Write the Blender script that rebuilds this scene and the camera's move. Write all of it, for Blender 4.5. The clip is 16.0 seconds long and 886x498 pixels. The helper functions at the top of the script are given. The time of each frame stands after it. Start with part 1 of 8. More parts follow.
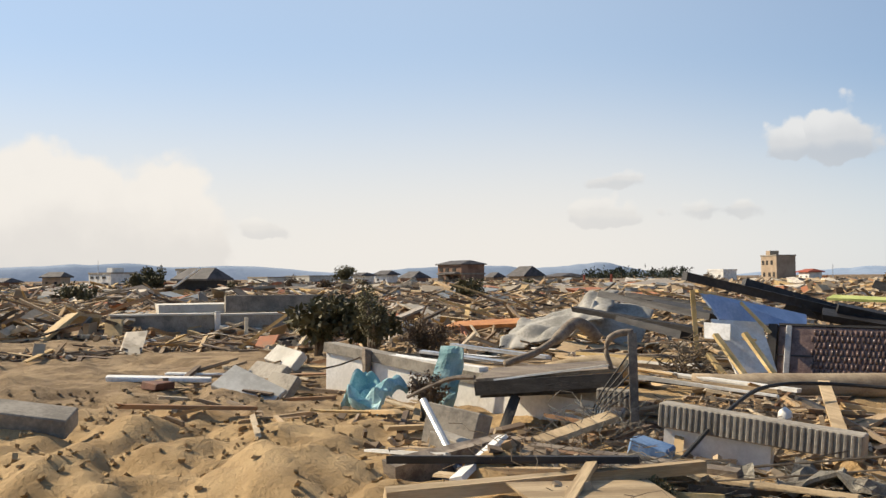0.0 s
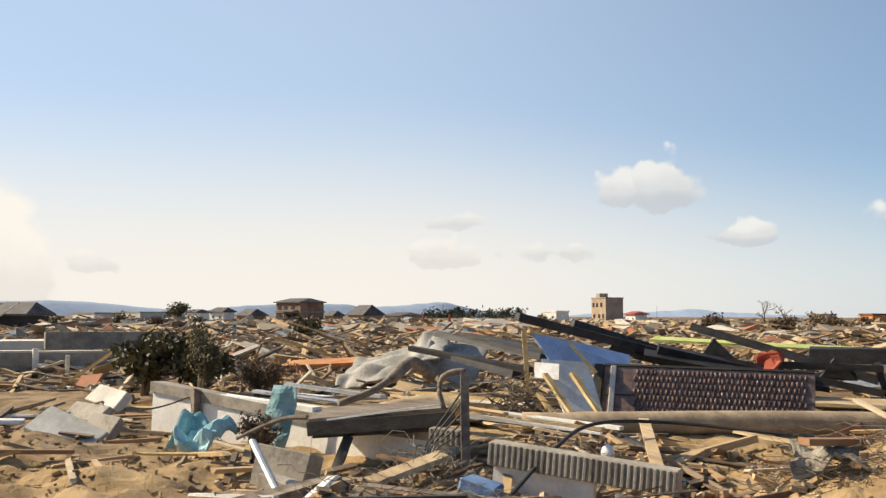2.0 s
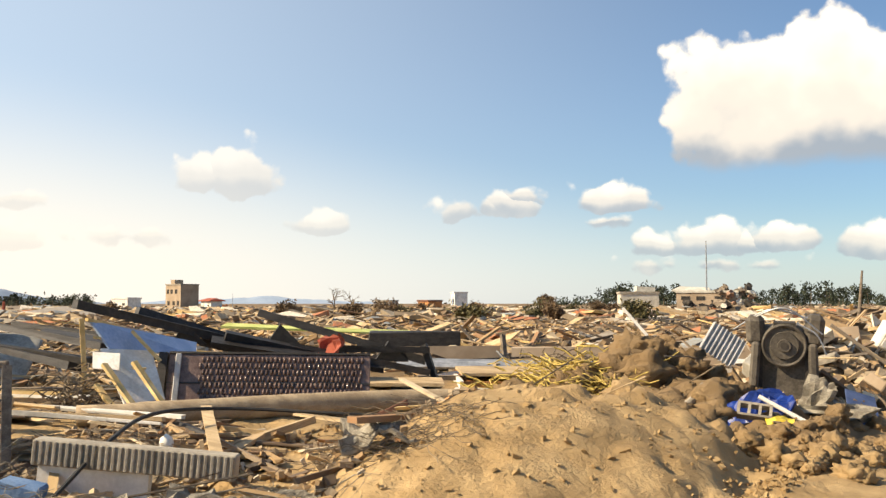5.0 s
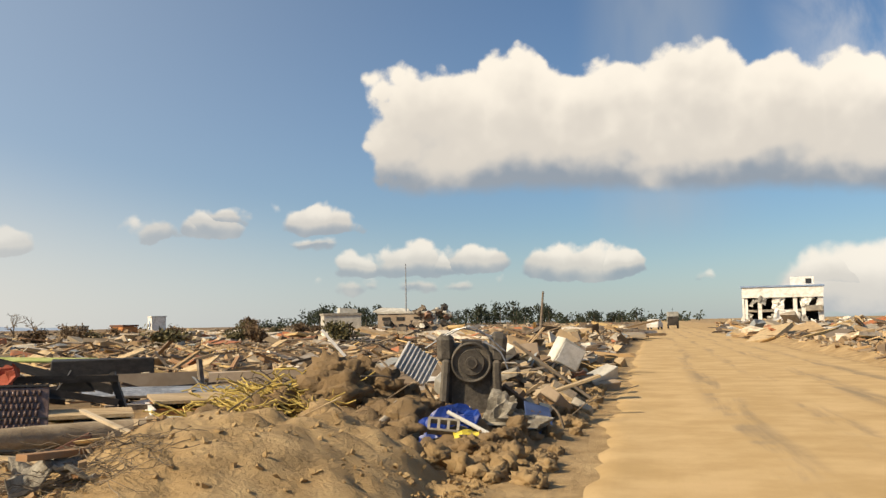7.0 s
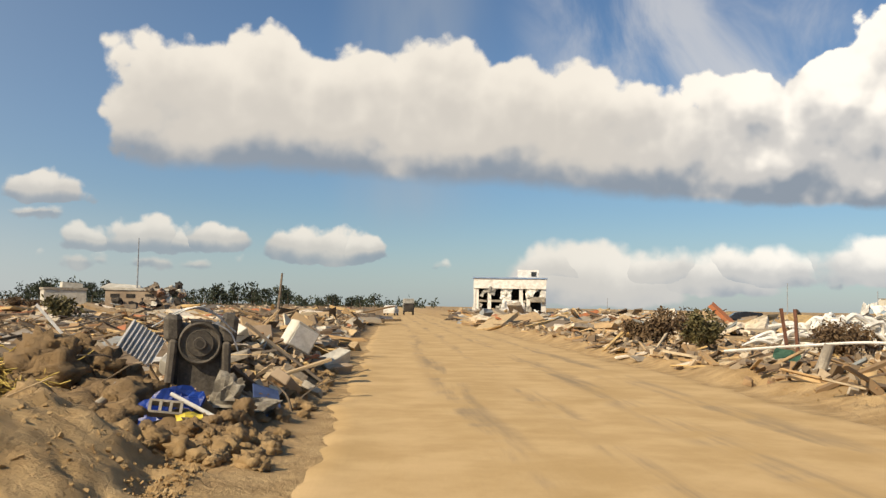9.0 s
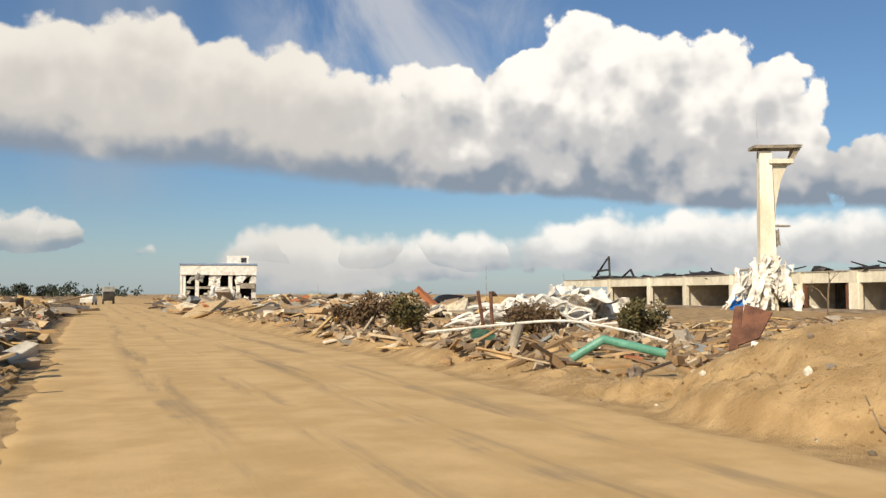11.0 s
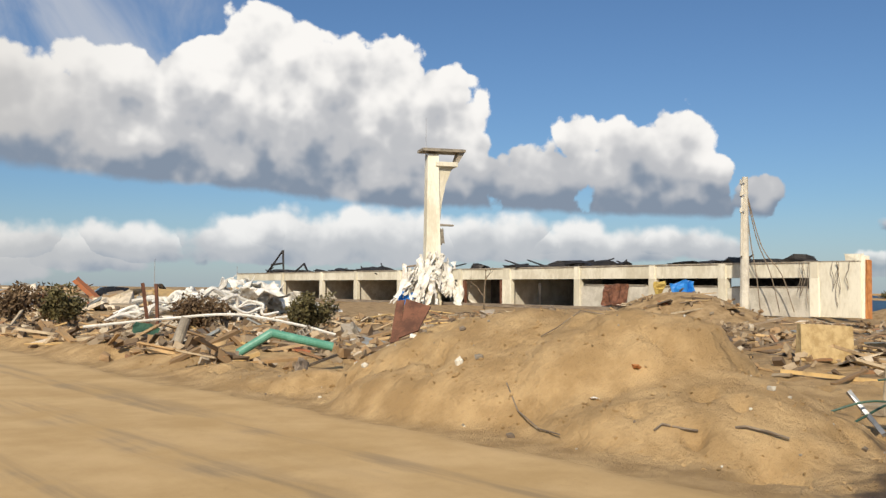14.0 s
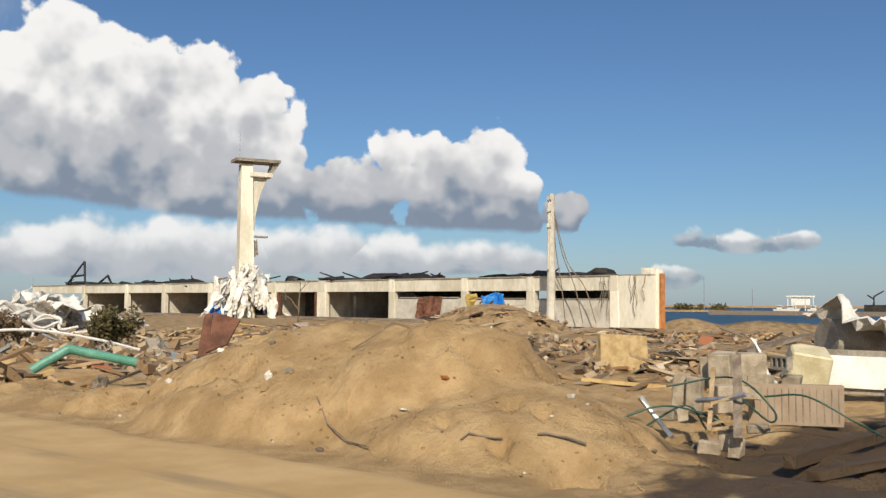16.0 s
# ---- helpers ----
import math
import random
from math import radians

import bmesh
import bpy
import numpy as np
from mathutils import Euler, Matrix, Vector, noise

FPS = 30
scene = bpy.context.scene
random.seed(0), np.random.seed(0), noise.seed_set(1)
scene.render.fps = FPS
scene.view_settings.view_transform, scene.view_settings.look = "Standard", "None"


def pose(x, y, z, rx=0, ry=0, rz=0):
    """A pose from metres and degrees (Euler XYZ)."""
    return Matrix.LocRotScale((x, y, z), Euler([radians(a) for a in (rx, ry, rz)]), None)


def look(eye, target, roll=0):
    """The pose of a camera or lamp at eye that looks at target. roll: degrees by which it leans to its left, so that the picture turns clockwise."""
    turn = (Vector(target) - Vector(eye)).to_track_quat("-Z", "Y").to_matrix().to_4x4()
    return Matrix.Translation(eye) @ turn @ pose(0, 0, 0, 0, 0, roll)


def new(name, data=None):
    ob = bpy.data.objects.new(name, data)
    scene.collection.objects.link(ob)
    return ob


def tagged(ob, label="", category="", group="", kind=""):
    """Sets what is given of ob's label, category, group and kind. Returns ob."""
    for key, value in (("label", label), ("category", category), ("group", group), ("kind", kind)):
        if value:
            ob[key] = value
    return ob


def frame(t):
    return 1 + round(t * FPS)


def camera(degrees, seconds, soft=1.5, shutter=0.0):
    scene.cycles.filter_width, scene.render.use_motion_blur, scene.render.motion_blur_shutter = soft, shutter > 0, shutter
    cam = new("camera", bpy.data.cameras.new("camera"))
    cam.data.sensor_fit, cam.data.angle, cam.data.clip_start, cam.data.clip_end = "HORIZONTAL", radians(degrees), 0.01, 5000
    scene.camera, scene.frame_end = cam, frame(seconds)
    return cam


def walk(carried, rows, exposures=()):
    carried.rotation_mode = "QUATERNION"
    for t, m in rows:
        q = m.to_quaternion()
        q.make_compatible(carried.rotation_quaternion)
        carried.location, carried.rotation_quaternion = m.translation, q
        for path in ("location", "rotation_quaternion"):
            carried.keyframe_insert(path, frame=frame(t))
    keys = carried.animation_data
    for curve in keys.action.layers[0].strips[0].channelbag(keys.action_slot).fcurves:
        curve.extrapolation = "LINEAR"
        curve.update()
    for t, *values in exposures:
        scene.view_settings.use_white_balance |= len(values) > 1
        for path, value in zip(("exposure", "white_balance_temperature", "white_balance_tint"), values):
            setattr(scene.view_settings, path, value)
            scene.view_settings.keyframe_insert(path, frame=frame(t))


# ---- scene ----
# ---------------------------------------------------------------- camera
# seconds, heading (degrees to the right of the road's line), tilt, roll
TURN = [
    (0.0, -65.53, 1.75, -0.50),
    (0.5, -62.84, 2.87, 0.11),
    (1.0, -59.86, 3.25, 0.27),
    (1.5, -57.77, 3.89, 0.19),
    (2.0, -55.81, 4.09, 0.18),
    (2.5, -52.17, 3.12, -0.02),
    (3.0, -49.25, 3.18, 0.39),
    (3.5, -46.56, 3.24, 0.38),
    (4.0, -42.58, 3.52, 0.06),
    (4.5, -35.93, 3.26, 0.31),
    (5.0, -30.39, 3.32, -0.02),
    (5.2, -28.46, 3.10, -0.17),
    (7.3, -9.98, 4.34, -0.86),
    (7.5, -8.31, 4.03, -0.66),
    (8.0, -3.93, 3.73, -0.14),
    (8.5, -2.36, 4.27, 0.33),
    (9.0, 3.24, 3.49, 0.95),
    (9.5, 6.79, 2.80, 0.50),
    (10.0, 11.07, 3.07, 0.89),
    (10.2, 13.48, 2.91, 0.51),
    (12.3, 28.17, 2.57, 0.98),
    (12.5, 29.24, 2.15, 1.03),
    (13.0, 30.82, 2.02, 0.63),
    (13.5, 37.52, 2.42, 0.96),
    (14.0, 40.45, 2.45, 0.54),
    (14.5, 44.09, 2.12, 0.58),
    (15.0, 46.54, 2.49, 0.34),
    (15.5, 49.47, 2.72, 0.07),
    (16.0, 51.66, 3.31, 0.39),
]
EYE_HEIGHT, ARM = 1.6, 0.28
cam = camera(50.56, 16.0, soft=1.4)


def pan_pose(heading, tilt, roll):
    a, b = radians(heading), radians(tilt)
    eye = Vector((ARM * math.sin(a), ARM * math.cos(a), EYE_HEIGHT))
    return look(eye, eye + Vector((math.sin(a) * math.cos(b), math.cos(a) * math.cos(b), math.sin(b))), roll)


walk(cam, [(t, pan_pose(h, p, r)) for t, h, p, r in TURN],
     exposures=[(0.0, 0.32, 6800, 10), (3.5, 0.58, 7300, 10), (5.0, 0.68, 7600, 10), (7.5, 0.12, 7300, 10), (9.0, 0.08, 7200, 10), (12.5, -0.03, 6750, 10), (16.0, -0.15, 6500, 10)])

# ---------------------------------------------------------------- light
SUN_HEADING, SUN_HEIGHT = -130.0, 36.0


def polar(heading, distance, z=0.0):
    a = radians(heading)
    return Vector((distance * math.sin(a), distance * math.cos(a), z))


sun_data = bpy.data.lights.new("sun", "SUN")
sun_data.energy, sun_data.angle, sun_data.color = 5.1, radians(0.55), (1.0, 0.87, 0.68)
sun = new("sun", sun_data)
sun.matrix_world = look(polar(SUN_HEADING, 60 * math.cos(radians(SUN_HEIGHT)), 60 * math.sin(radians(SUN_HEIGHT))), (0, 0, 0))


class Graph:
    """Short forms for building node trees."""

    def __init__(self, tree):
        self.tree = tree

    def node(self, kind, operation=None, clamp=False, feature=None):
        n = self.tree.nodes.new(kind)
        if operation:
            n.operation = operation
        if clamp:
            n.use_clamp = True
        if feature:
            n.feature = feature
        return n

    def put(self, socket, value):
        if isinstance(value, bpy.types.NodeSocket):
            self.tree.links.new(value, socket)
        else:
            socket.default_value = value

    def math(self, op, a, b=0.0, c=0.0, clamp=False):
        n = self.node("ShaderNodeMath", op, clamp)
        for s, v in zip(n.inputs, (a, b, c)):
            self.put(s, v)
        return n.outputs[0]

    def smooth(self, value, low, high, out_low=0.0, out_high=1.0):
        n = self.node("ShaderNodeMapRange")
        n.interpolation_type = "SMOOTHSTEP"
        for s, v in zip(n.inputs, (value, low, high, out_low, out_high)):
            self.put(s, v)
        return n.outputs[0]

    def mix(self, fac, a, b, blend="MIX"):
        n = self.node("ShaderNodeMix")
        n.data_type, n.blend_type = "RGBA", blend
        self.put(n.inputs[0], fac)
        for s, v in zip((n.inputs[6], n.inputs[7]), (a, b)):
            self.put(s, (*v, 1) if isinstance(v, tuple) and len(v) == 3 else v)
        return n.outputs[2]

    def noise(self, vector, scale, detail=4.0, rough=0.55, distort=0.0):
        n = self.node("ShaderNodeTexNoise")
        if vector is not None:
            self.put(n.inputs["Vector"], vector)
        n.inputs["Scale"].default_value, n.inputs["Detail"].default_value = scale, detail
        n.inputs["Roughness"].default_value, n.inputs["Distortion"].default_value = rough, distort
        return n.outputs["Fac"]

    def stretch(self, vector, scale, turn=(0, 0, 0)):
        n = self.node("ShaderNodeMapping")
        self.put(n.inputs["Vector"], vector)
        n.inputs["Scale"].default_value, n.inputs["Rotation"].default_value = scale, turn
        return n.outputs[0]


world = bpy.data.worlds.new("sky")
scene.world = world
world.use_nodes = True
world.node_tree.nodes.clear()
W = Graph(world.node_tree)
sky = W.node("ShaderNodeTexSky")
sky.sky_type, sky.sun_disc = "NISHITA", False
sky.sun_elevation, sky.sun_rotation = radians(SUN_HEIGHT), radians(SUN_HEADING)
sky.air_density, sky.dust_density, sky.ozone_density = 1.0, 0.6, 3.0
way = W.node("ShaderNodeTexCoord").outputs["Generated"]
split = W.node("ShaderNodeSeparateXYZ")
W.put(split.inputs[0], way)
heading = W.math("MULTIPLY", W.math("ARCTAN2", split.outputs[0], split.outputs[1]), 180 / math.pi)
height = W.math("MULTIPLY", W.math("ARCSINE", split.outputs[2]), 180 / math.pi)
# clouds, in degrees of heading and height
fine = W.noise(way, 34.0, 6.0, 0.6)
lump = W.noise(way, 7.0, 3.0, 0.5)


def cauliflower(vector):
    """Rounded bulges at two sizes."""
    total = None
    for size, weight, soft_edge in ((19.0, 0.62, 0.25), (48.0, 0.28, 0.3)):
        puff = W.node("ShaderNodeTexVoronoi", feature="SMOOTH_F1")
        W.put(puff.inputs["Vector"], vector)
        puff.inputs["Scale"].default_value, puff.inputs["Smoothness"].default_value = size, soft_edge
        puff.inputs["Detail"].default_value, puff.inputs["Roughness"].default_value = 1.0, 0.5
        b = W.math("MULTIPLY", W.math("SUBTRACT", 0.5, puff.outputs["Distance"]), weight)
        total = b if total is None else W.math("ADD", total, b)
    return W.math("MULTIPLY_ADD", W.noise(vector, 6.0, 6.0, 0.55), 1.0, total)


def shifted_way(d):
    n = W.node("ShaderNodeVectorMath", "ADD")
    W.put(n.inputs[0], way)
    n.inputs[1].default_value = d
    return n.outputs[0]


sunward = polar(SUN_HEADING, math.cos(radians(SUN_HEIGHT)), math.sin(radians(SUN_HEIGHT)))
bulge = cauliflower(way)
lit_side = W.math("SUBTRACT", bulge, cauliflower(shifted_way((sunward.x * 0.020, sunward.y * 0.020, sunward.z * 0.020 + 0.012))))
wind = W.math("SUBTRACT", W.noise(way, 13.0, 5.0, 0.6), 0.5)
drift = W.math("SUBTRACT", W.noise(shifted_way((3.0, 1.0, 2.0)), 13.0, 5.0, 0.6), 0.5)
# edges wander a little before the shapes are laid out
HX = W.math("MULTIPLY_ADD", wind, 2.2, heading)
HY = W.math("MULTIPLY_ADD", drift, 1.6, height)

# heading, height of the centre, half width, half height
CUMULUS = [
    (16.0, 8.8, 6.2, 2.6), (20.6, 12.3, 3.9, 2.4), (54.6, 9.0, 2.0, 2.3), (59.1, 5.9, 2.0, 1.7), (45.6, 7.4, 3.1, 2.2), (18.7, 9.1, 6.2, 2.8), (43.3, 7.0, 3.9, 1.7),
    (-13.0, 13.9, 3.9, 2.1), (-12.2, 12.1, 4.9, 4.0), (-7.4, 13.1, 4.6, 3.8), (-2.2, 12.2, 5.6, 4.1), (2.7, 12.8, 4.9, 4.3), (3.7, 15.2, 2.0, 2.1), (7.8, 11.7, 4.9, 4.0),
    (11.5, 11.8, 3.6, 4.0), (13.7, 10.1, 6.2, 3.8), (15.0, 9.8, 4.9, 3.5), (21.2, 10.4, 4.9, 3.8), (21.4, 10.5, 4.9, 3.8), (26.2, 11.4, 4.3, 4.1), (27.5, 14.7, 1.6, 2.1),
    (28.2, 12.7, 3.9, 3.8), (29.6, 12.8, 4.3, 4.3), (33.8, 12.1, 3.9, 3.8), (36.6, 8.4, 6.6, 2.8), (36.9, 12.1, 3.0, 3.8), (40.6, 10.1, 3.1, 3.5), (42.6, 11.7, 1.3, 1.7),
    (46.5, 7.0, 3.9, 2.4), (48.5, 8.7, 1.8, 2.2), (51.6, 7.6, 3.6, 2.9), (54.2, 9.2, 1.6, 2.1), (55.5, 6.2, 3.6, 2.1), (58.7, 5.8, 2.5, 1.7),
]
# heading, height of the flat base, half width, rise
PUFFS = [
    (-75.9, 2.4, 2.0, 1.6), (-55.8, 3.3, 2.5, 1.7), (-55.4, 5.5, 1.6, 1.0), (-55.0, 5.6, 2.0, 1.0), (-54.9, 3.4, 1.6, 0.9), (-54.9, 5.6, 2.0, 1.0), (-49.2, 3.7, 2.5, 0.8),
    (-48.6, 3.7, 2.3, 0.8), (-48.5, 3.6, 2.6, 0.9), (-45.3, 6.9, 1.8, 2.4), (-42.5, 6.8, 2.5, 3.3), (-38.1, 4.5, 2.3, 1.3), (-37.4, 4.5, 1.6, 1.4), (-29.8, 5.3, 2.3, 1.8),
    (-27.5, 5.5, 1.6, 1.4), (-26.4, 5.6, 2.6, 1.7), (-25.8, 6.2, 2.5, 1.2), (-20.9, 4.8, 2.2, 0.6), (-20.1, 5.8, 3.0, 1.8), (-17.5, 3.1, 1.8, 1.4), (-14.2, 3.1, 2.8, 2.1),
    (-14.1, 2.1, 5.6, 0.9), (-12.5, 3.2, 2.0, 1.4), (-12.0, 8.8, 1.4, 1.4), (-10.6, 3.4, 2.3, 1.7), (-4.6, 2.9, 3.3, 2.1), (-1.8, 2.9, 2.0, 1.7), (2.5, 2.3, 1.6, 0.7),
    (26.0, 1.6, 0.8, 0.8), (61.8, 4.0, 1.1, 0.6), (65.7, 1.3, 2.6, 1.4), (66.6, 3.6, 1.8, 1.4), (69.9, 3.4, 4.3, 1.2), (72.1, 3.5, 1.8, 1.3), (72.3, 1.3, 2.6, 0.4),
]
BANKS = [
    (-97.5, 0.9, 9.8, 7.6), (-89.1, 0.9, 8.5, 7.4), (-82.4, 0.9, 4.9, 7.1), (11.1, 1.6, 4.6, 2.5), (12.4, 0.8, 6.2, 3.5), (15.9, 1.7, 5.6, 2.3), (18.9, 1.3, 3.9, 2.4),
    (21.0, 1.9, 4.9, 2.1), (30.5, 2.2, 6.2, 3.1), (30.8, 2.0, 7.2, 3.3), (36.7, 2.1, 6.6, 3.1), (39.3, 2.2, 5.9, 2.8), (43.3, 2.4, 5.9, 2.8), (46.7, 2.3, 5.2, 1.9),
    (49.6, 2.1, 5.9, 2.4), (53.9, 2.3, 6.6, 1.7),
]


def joined(shapes, flat, rag):
    """How deep, in degrees, each direction lies inside the union of the shapes, and how far up in them."""
    cover, lift = None, None
    for a0, mid, half, rise in shapes:
        u = W.math("MULTIPLY", W.math("SUBTRACT", HX, a0), 1 / half)
        up = W.math("MULTIPLY", W.math("SUBTRACT", HY, mid), 1 / rise)
        v = W.math("MAXIMUM", up, W.math("MULTIPLY", up, -min(4.0, rise / 0.45) if flat else -0.28))
        inside = W.math("MULTIPLY", W.math("SUBTRACT", 1.0, W.math("SQRT", W.math("MULTIPLY_ADD", u, u, W.math("MULTIPLY", v, v)))), min(half, rise))
        if cover is None:
            cover, lift = inside, up
        else:
            lift = W.math("MULTIPLY_ADD", W.math("GREATER_THAN", inside, cover), W.math("SUBTRACT", up, lift), lift)
            cover = W.math("MAXIMUM", cover, inside)
    edge = W.math("ADD", W.math("MULTIPLY", W.math("SUBTRACT", bulge, 0.43), rag), W.math("MULTIPLY", W.math("SUBTRACT", fine, 0.5), rag * 0.55))
    return W.math("ADD", cover, edge), lift


west = W.smooth(heading, -2.0, -62.0)
east = W.smooth(heading, 9.0, 26.0)
low = W.smooth(height, W.math("MULTIPLY_ADD", west, 8.5, 6.0), W.math("MULTIPLY_ADD", west, 2.5, -1.0))
big, _ = joined(CUMULUS, False, 2.4)
underside = W.math("MULTIPLY_ADD", W.smooth(heading, -16.0, 62.0), -3.6, 7.7)
above = W.math("ADD", W.math("SUBTRACT", height, underside), W.math("MULTIPLY_ADD", W.math("SUBTRACT", lump, 0.5), 1.2, W.math("MULTIPLY", W.math("SUBTRACT", fine, 0.5), 0.7)))
big = W.math("MINIMUM", big, W.math("MULTIPLY", above, 0.62))
big_alpha = W.smooth(big, 0.0, W.math("MULTIPLY_ADD", east, -0.30, 0.62))
puffs, puff_lift = joined(PUFFS, True, 1.75)
puff_alpha = W.math("MULTIPLY", W.smooth(puffs, -0.02, 0.42), W.math("MULTIPLY_ADD", west, -0.25, 0.95))
banks, bank_lift = joined(BANKS, True, 1.6)
bank_alpha = W.math("MULTIPLY", W.smooth(banks, -0.25, 0.6), 0.92)
# the sunlit sides of the bulges shine, the flat undersides are blue-grey
relief_light = W.math("MULTIPLY", lit_side, W.math("MULTIPLY_ADD", east, 0.42, 0.30))
SHADE, MIDDLE = W.mix(west, (0.25, 0.31, 0.40), (0.46, 0.47, 0.49)), W.mix(west, W.mix(east, (0.60, 0.59, 0.58), (0.56, 0.575, 0.605)), (0.58, 0.57, 0.56))
SHINE = W.mix(west, W.mix(east, (0.82, 0.80, 0.765), (1.02, 1.005, 0.98)), (0.72, 0.70, 0.67))


def cloud_colour(tone):
    c = W.mix(W.smooth(tone, 0.0, 0.40), SHADE, MIDDLE)
    return W.mix(W.smooth(tone, 0.40, 0.95), c, SHINE)


big_tone = W.math("ADD", W.math("ADD", W.math("ADD", W.smooth(above, -0.1, 3.6, -0.04, 0.36), W.smooth(above, 2.0, 8.0, 0.0, 0.34)), W.math("MULTIPLY", W.smooth(big, 2.8, 0.2, 0.0, 0.26), W.smooth(above, 1.0, 3.2))), relief_light)
big_tone = W.math("MULTIPLY_ADD", W.math("SUBTRACT", lump, 0.5), 0.42, big_tone)
puff_tone = W.math("ADD", W.smooth(puff_lift, -0.1, 0.75, 0.05, 0.9), W.math("MULTIPLY", relief_light, 0.8))
bank_tone = W.math("ADD", W.smooth(bank_lift, -0.2, 0.75, 0.24, 0.95), W.math("MULTIPLY_ADD", W.math("SUBTRACT", wind, 0.0), 0.5, W.math("MULTIPLY", relief_light, 0.5)))
haze_colour = W.mix(west, (0.51, 0.58, 0.67), (0.69, 0.67, 0.645))
haze = W.math("MULTIPLY", low, W.math("MULTIPLY_ADD", west, 0.48, 0.45))
SKY_GAIN = 0.080
base_sky = W.mix(1.0, sky.outputs[0], (SKY_GAIN * 0.76, SKY_GAIN * 0.96, SKY_GAIN * 1.16), "MULTIPLY")
veil = W.math("MULTIPLY", W.smooth(heading, 4.0, -70.0), 0.54)
air = W.mix(veil, base_sky, (0.54, 0.66, 0.80))
air = W.mix(haze, air, haze_colour)
# thin cloud streaming off the top of the big one, rain falling from its base
thin = W.math("MULTIPLY", W.math("MULTIPLY", W.smooth(heading, 6.0, 13.0), W.smooth(heading, 30.0, 22.0)), W.smooth(height, 9.0, 12.0))
thin = W.math("MULTIPLY", thin, W.smooth(W.noise(way, 6.5, 6.0, 0.6, 0.6), 0.36, 0.66))
air = W.mix(W.math("MULTIPLY", thin, 0.6), air, (0.70, 0.71, 0.73))
streak = W.noise(W.stretch(way, (1.0, 1.0, 0.12)), 26.0, 3.0, 0.5)
rain = W.math("MULTIPLY", W.math("MULTIPLY", W.smooth(heading, -4.5, 0.0), W.smooth(heading, 7.5, 2.0)), W.math("MULTIPLY", W.smooth(height, 3.2, 7.0), W.smooth(streak, 0.25, 0.7, 0.22, 0.42)))
air = W.mix(bank_alpha, air, W.mix(W.math("MULTIPLY", low, 0.25), cloud_colour(bank_tone), haze_colour))
air = W.mix(W.math("MULTIPLY", puff_alpha, W.math("MULTIPLY_ADD", low, -0.45, 1.0)), air, cloud_colour(puff_tone))
air = W.mix(rain, air, (0.36, 0.42, 0.50))
air = W.mix(big_alpha, air, cloud_colour(big_tone))
back = W.node("ShaderNodeBackground")
W.put(back.inputs[0], air)
W.put(W.node("ShaderNodeOutputWorld").inputs[0], back.outputs[0])

# ---------------------------------------------------------------- materials
MATERIALS = {}


def material(name, dark, light, scale=3.0, rough=0.85, bump=0.3, grain=(1, 1, 1), metal=0.0, speck=None, vary=0.25, bump_scale=None):
    """A worn surface: two colours in large patches, fine grain, relief and per-object variation."""
    if name in MATERIALS:
        return MATERIALS[name]
    m = bpy.data.materials.new(name)
    m.use_nodes = True
    m.node_tree.nodes.clear()
    N = Graph(m.node_tree)
    place = N.node("ShaderNodeTexCoord").outputs["Object"]
    own = N.node("ShaderNodeObjectInfo").outputs["Random"]
    shifted = N.node("ShaderNodeVectorMath", operation="ADD")
    N.put(shifted.inputs[0], place)
    N.put(shifted.inputs[1], N.math("MULTIPLY", own, 37.0))
    co = N.stretch(shifted.outputs[0], grain)
    large = N.noise(co, scale, 5.0, 0.6)
    small = N.noise(co, scale * 11, 4.0, 0.65)
    tone = N.smooth(N.math("MULTIPLY_ADD", N.math("SUBTRACT", small, 0.5), 0.5, large), 0.33, 0.67)
    colour = N.mix(tone, dark, light)
    stain = N.smooth(N.noise(shifted.outputs[0], scale * 0.45, 6.0, 0.65), 0.56, 0.70)
    colour = N.mix(N.math("MULTIPLY", stain, 0.45), colour, speck or tuple(0.55 * c for c in dark))
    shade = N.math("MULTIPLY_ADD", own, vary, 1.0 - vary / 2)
    colour = N.mix(1.0, colour, N.math("MULTIPLY", shade, 1.0), "MULTIPLY")
    surface = N.node("ShaderNodeBsdfPrincipled")
    N.put(surface.inputs["Base Color"], colour)
    N.put(surface.inputs["Roughness"], N.math("MULTIPLY_ADD", small, 0.2, rough - 0.1, clamp=True))
    surface.inputs["Metallic"].default_value = metal
    relief = N.node("ShaderNodeBump")
    relief.inputs["Strength"].default_value, relief.inputs["Distance"].default_value = bump, 0.03
    N.put(relief.inputs["Height"], N.math("ADD", large, N.math("MULTIPLY", N.noise(co, bump_scale or scale * 6, 5.0, 0.7), 0.6)))
    N.put(surface.inputs["Normal"], relief.outputs[0])
    N.put(N.node("ShaderNodeOutputMaterial").inputs[0], surface.outputs[0])
    MATERIALS[name] = m
    return m


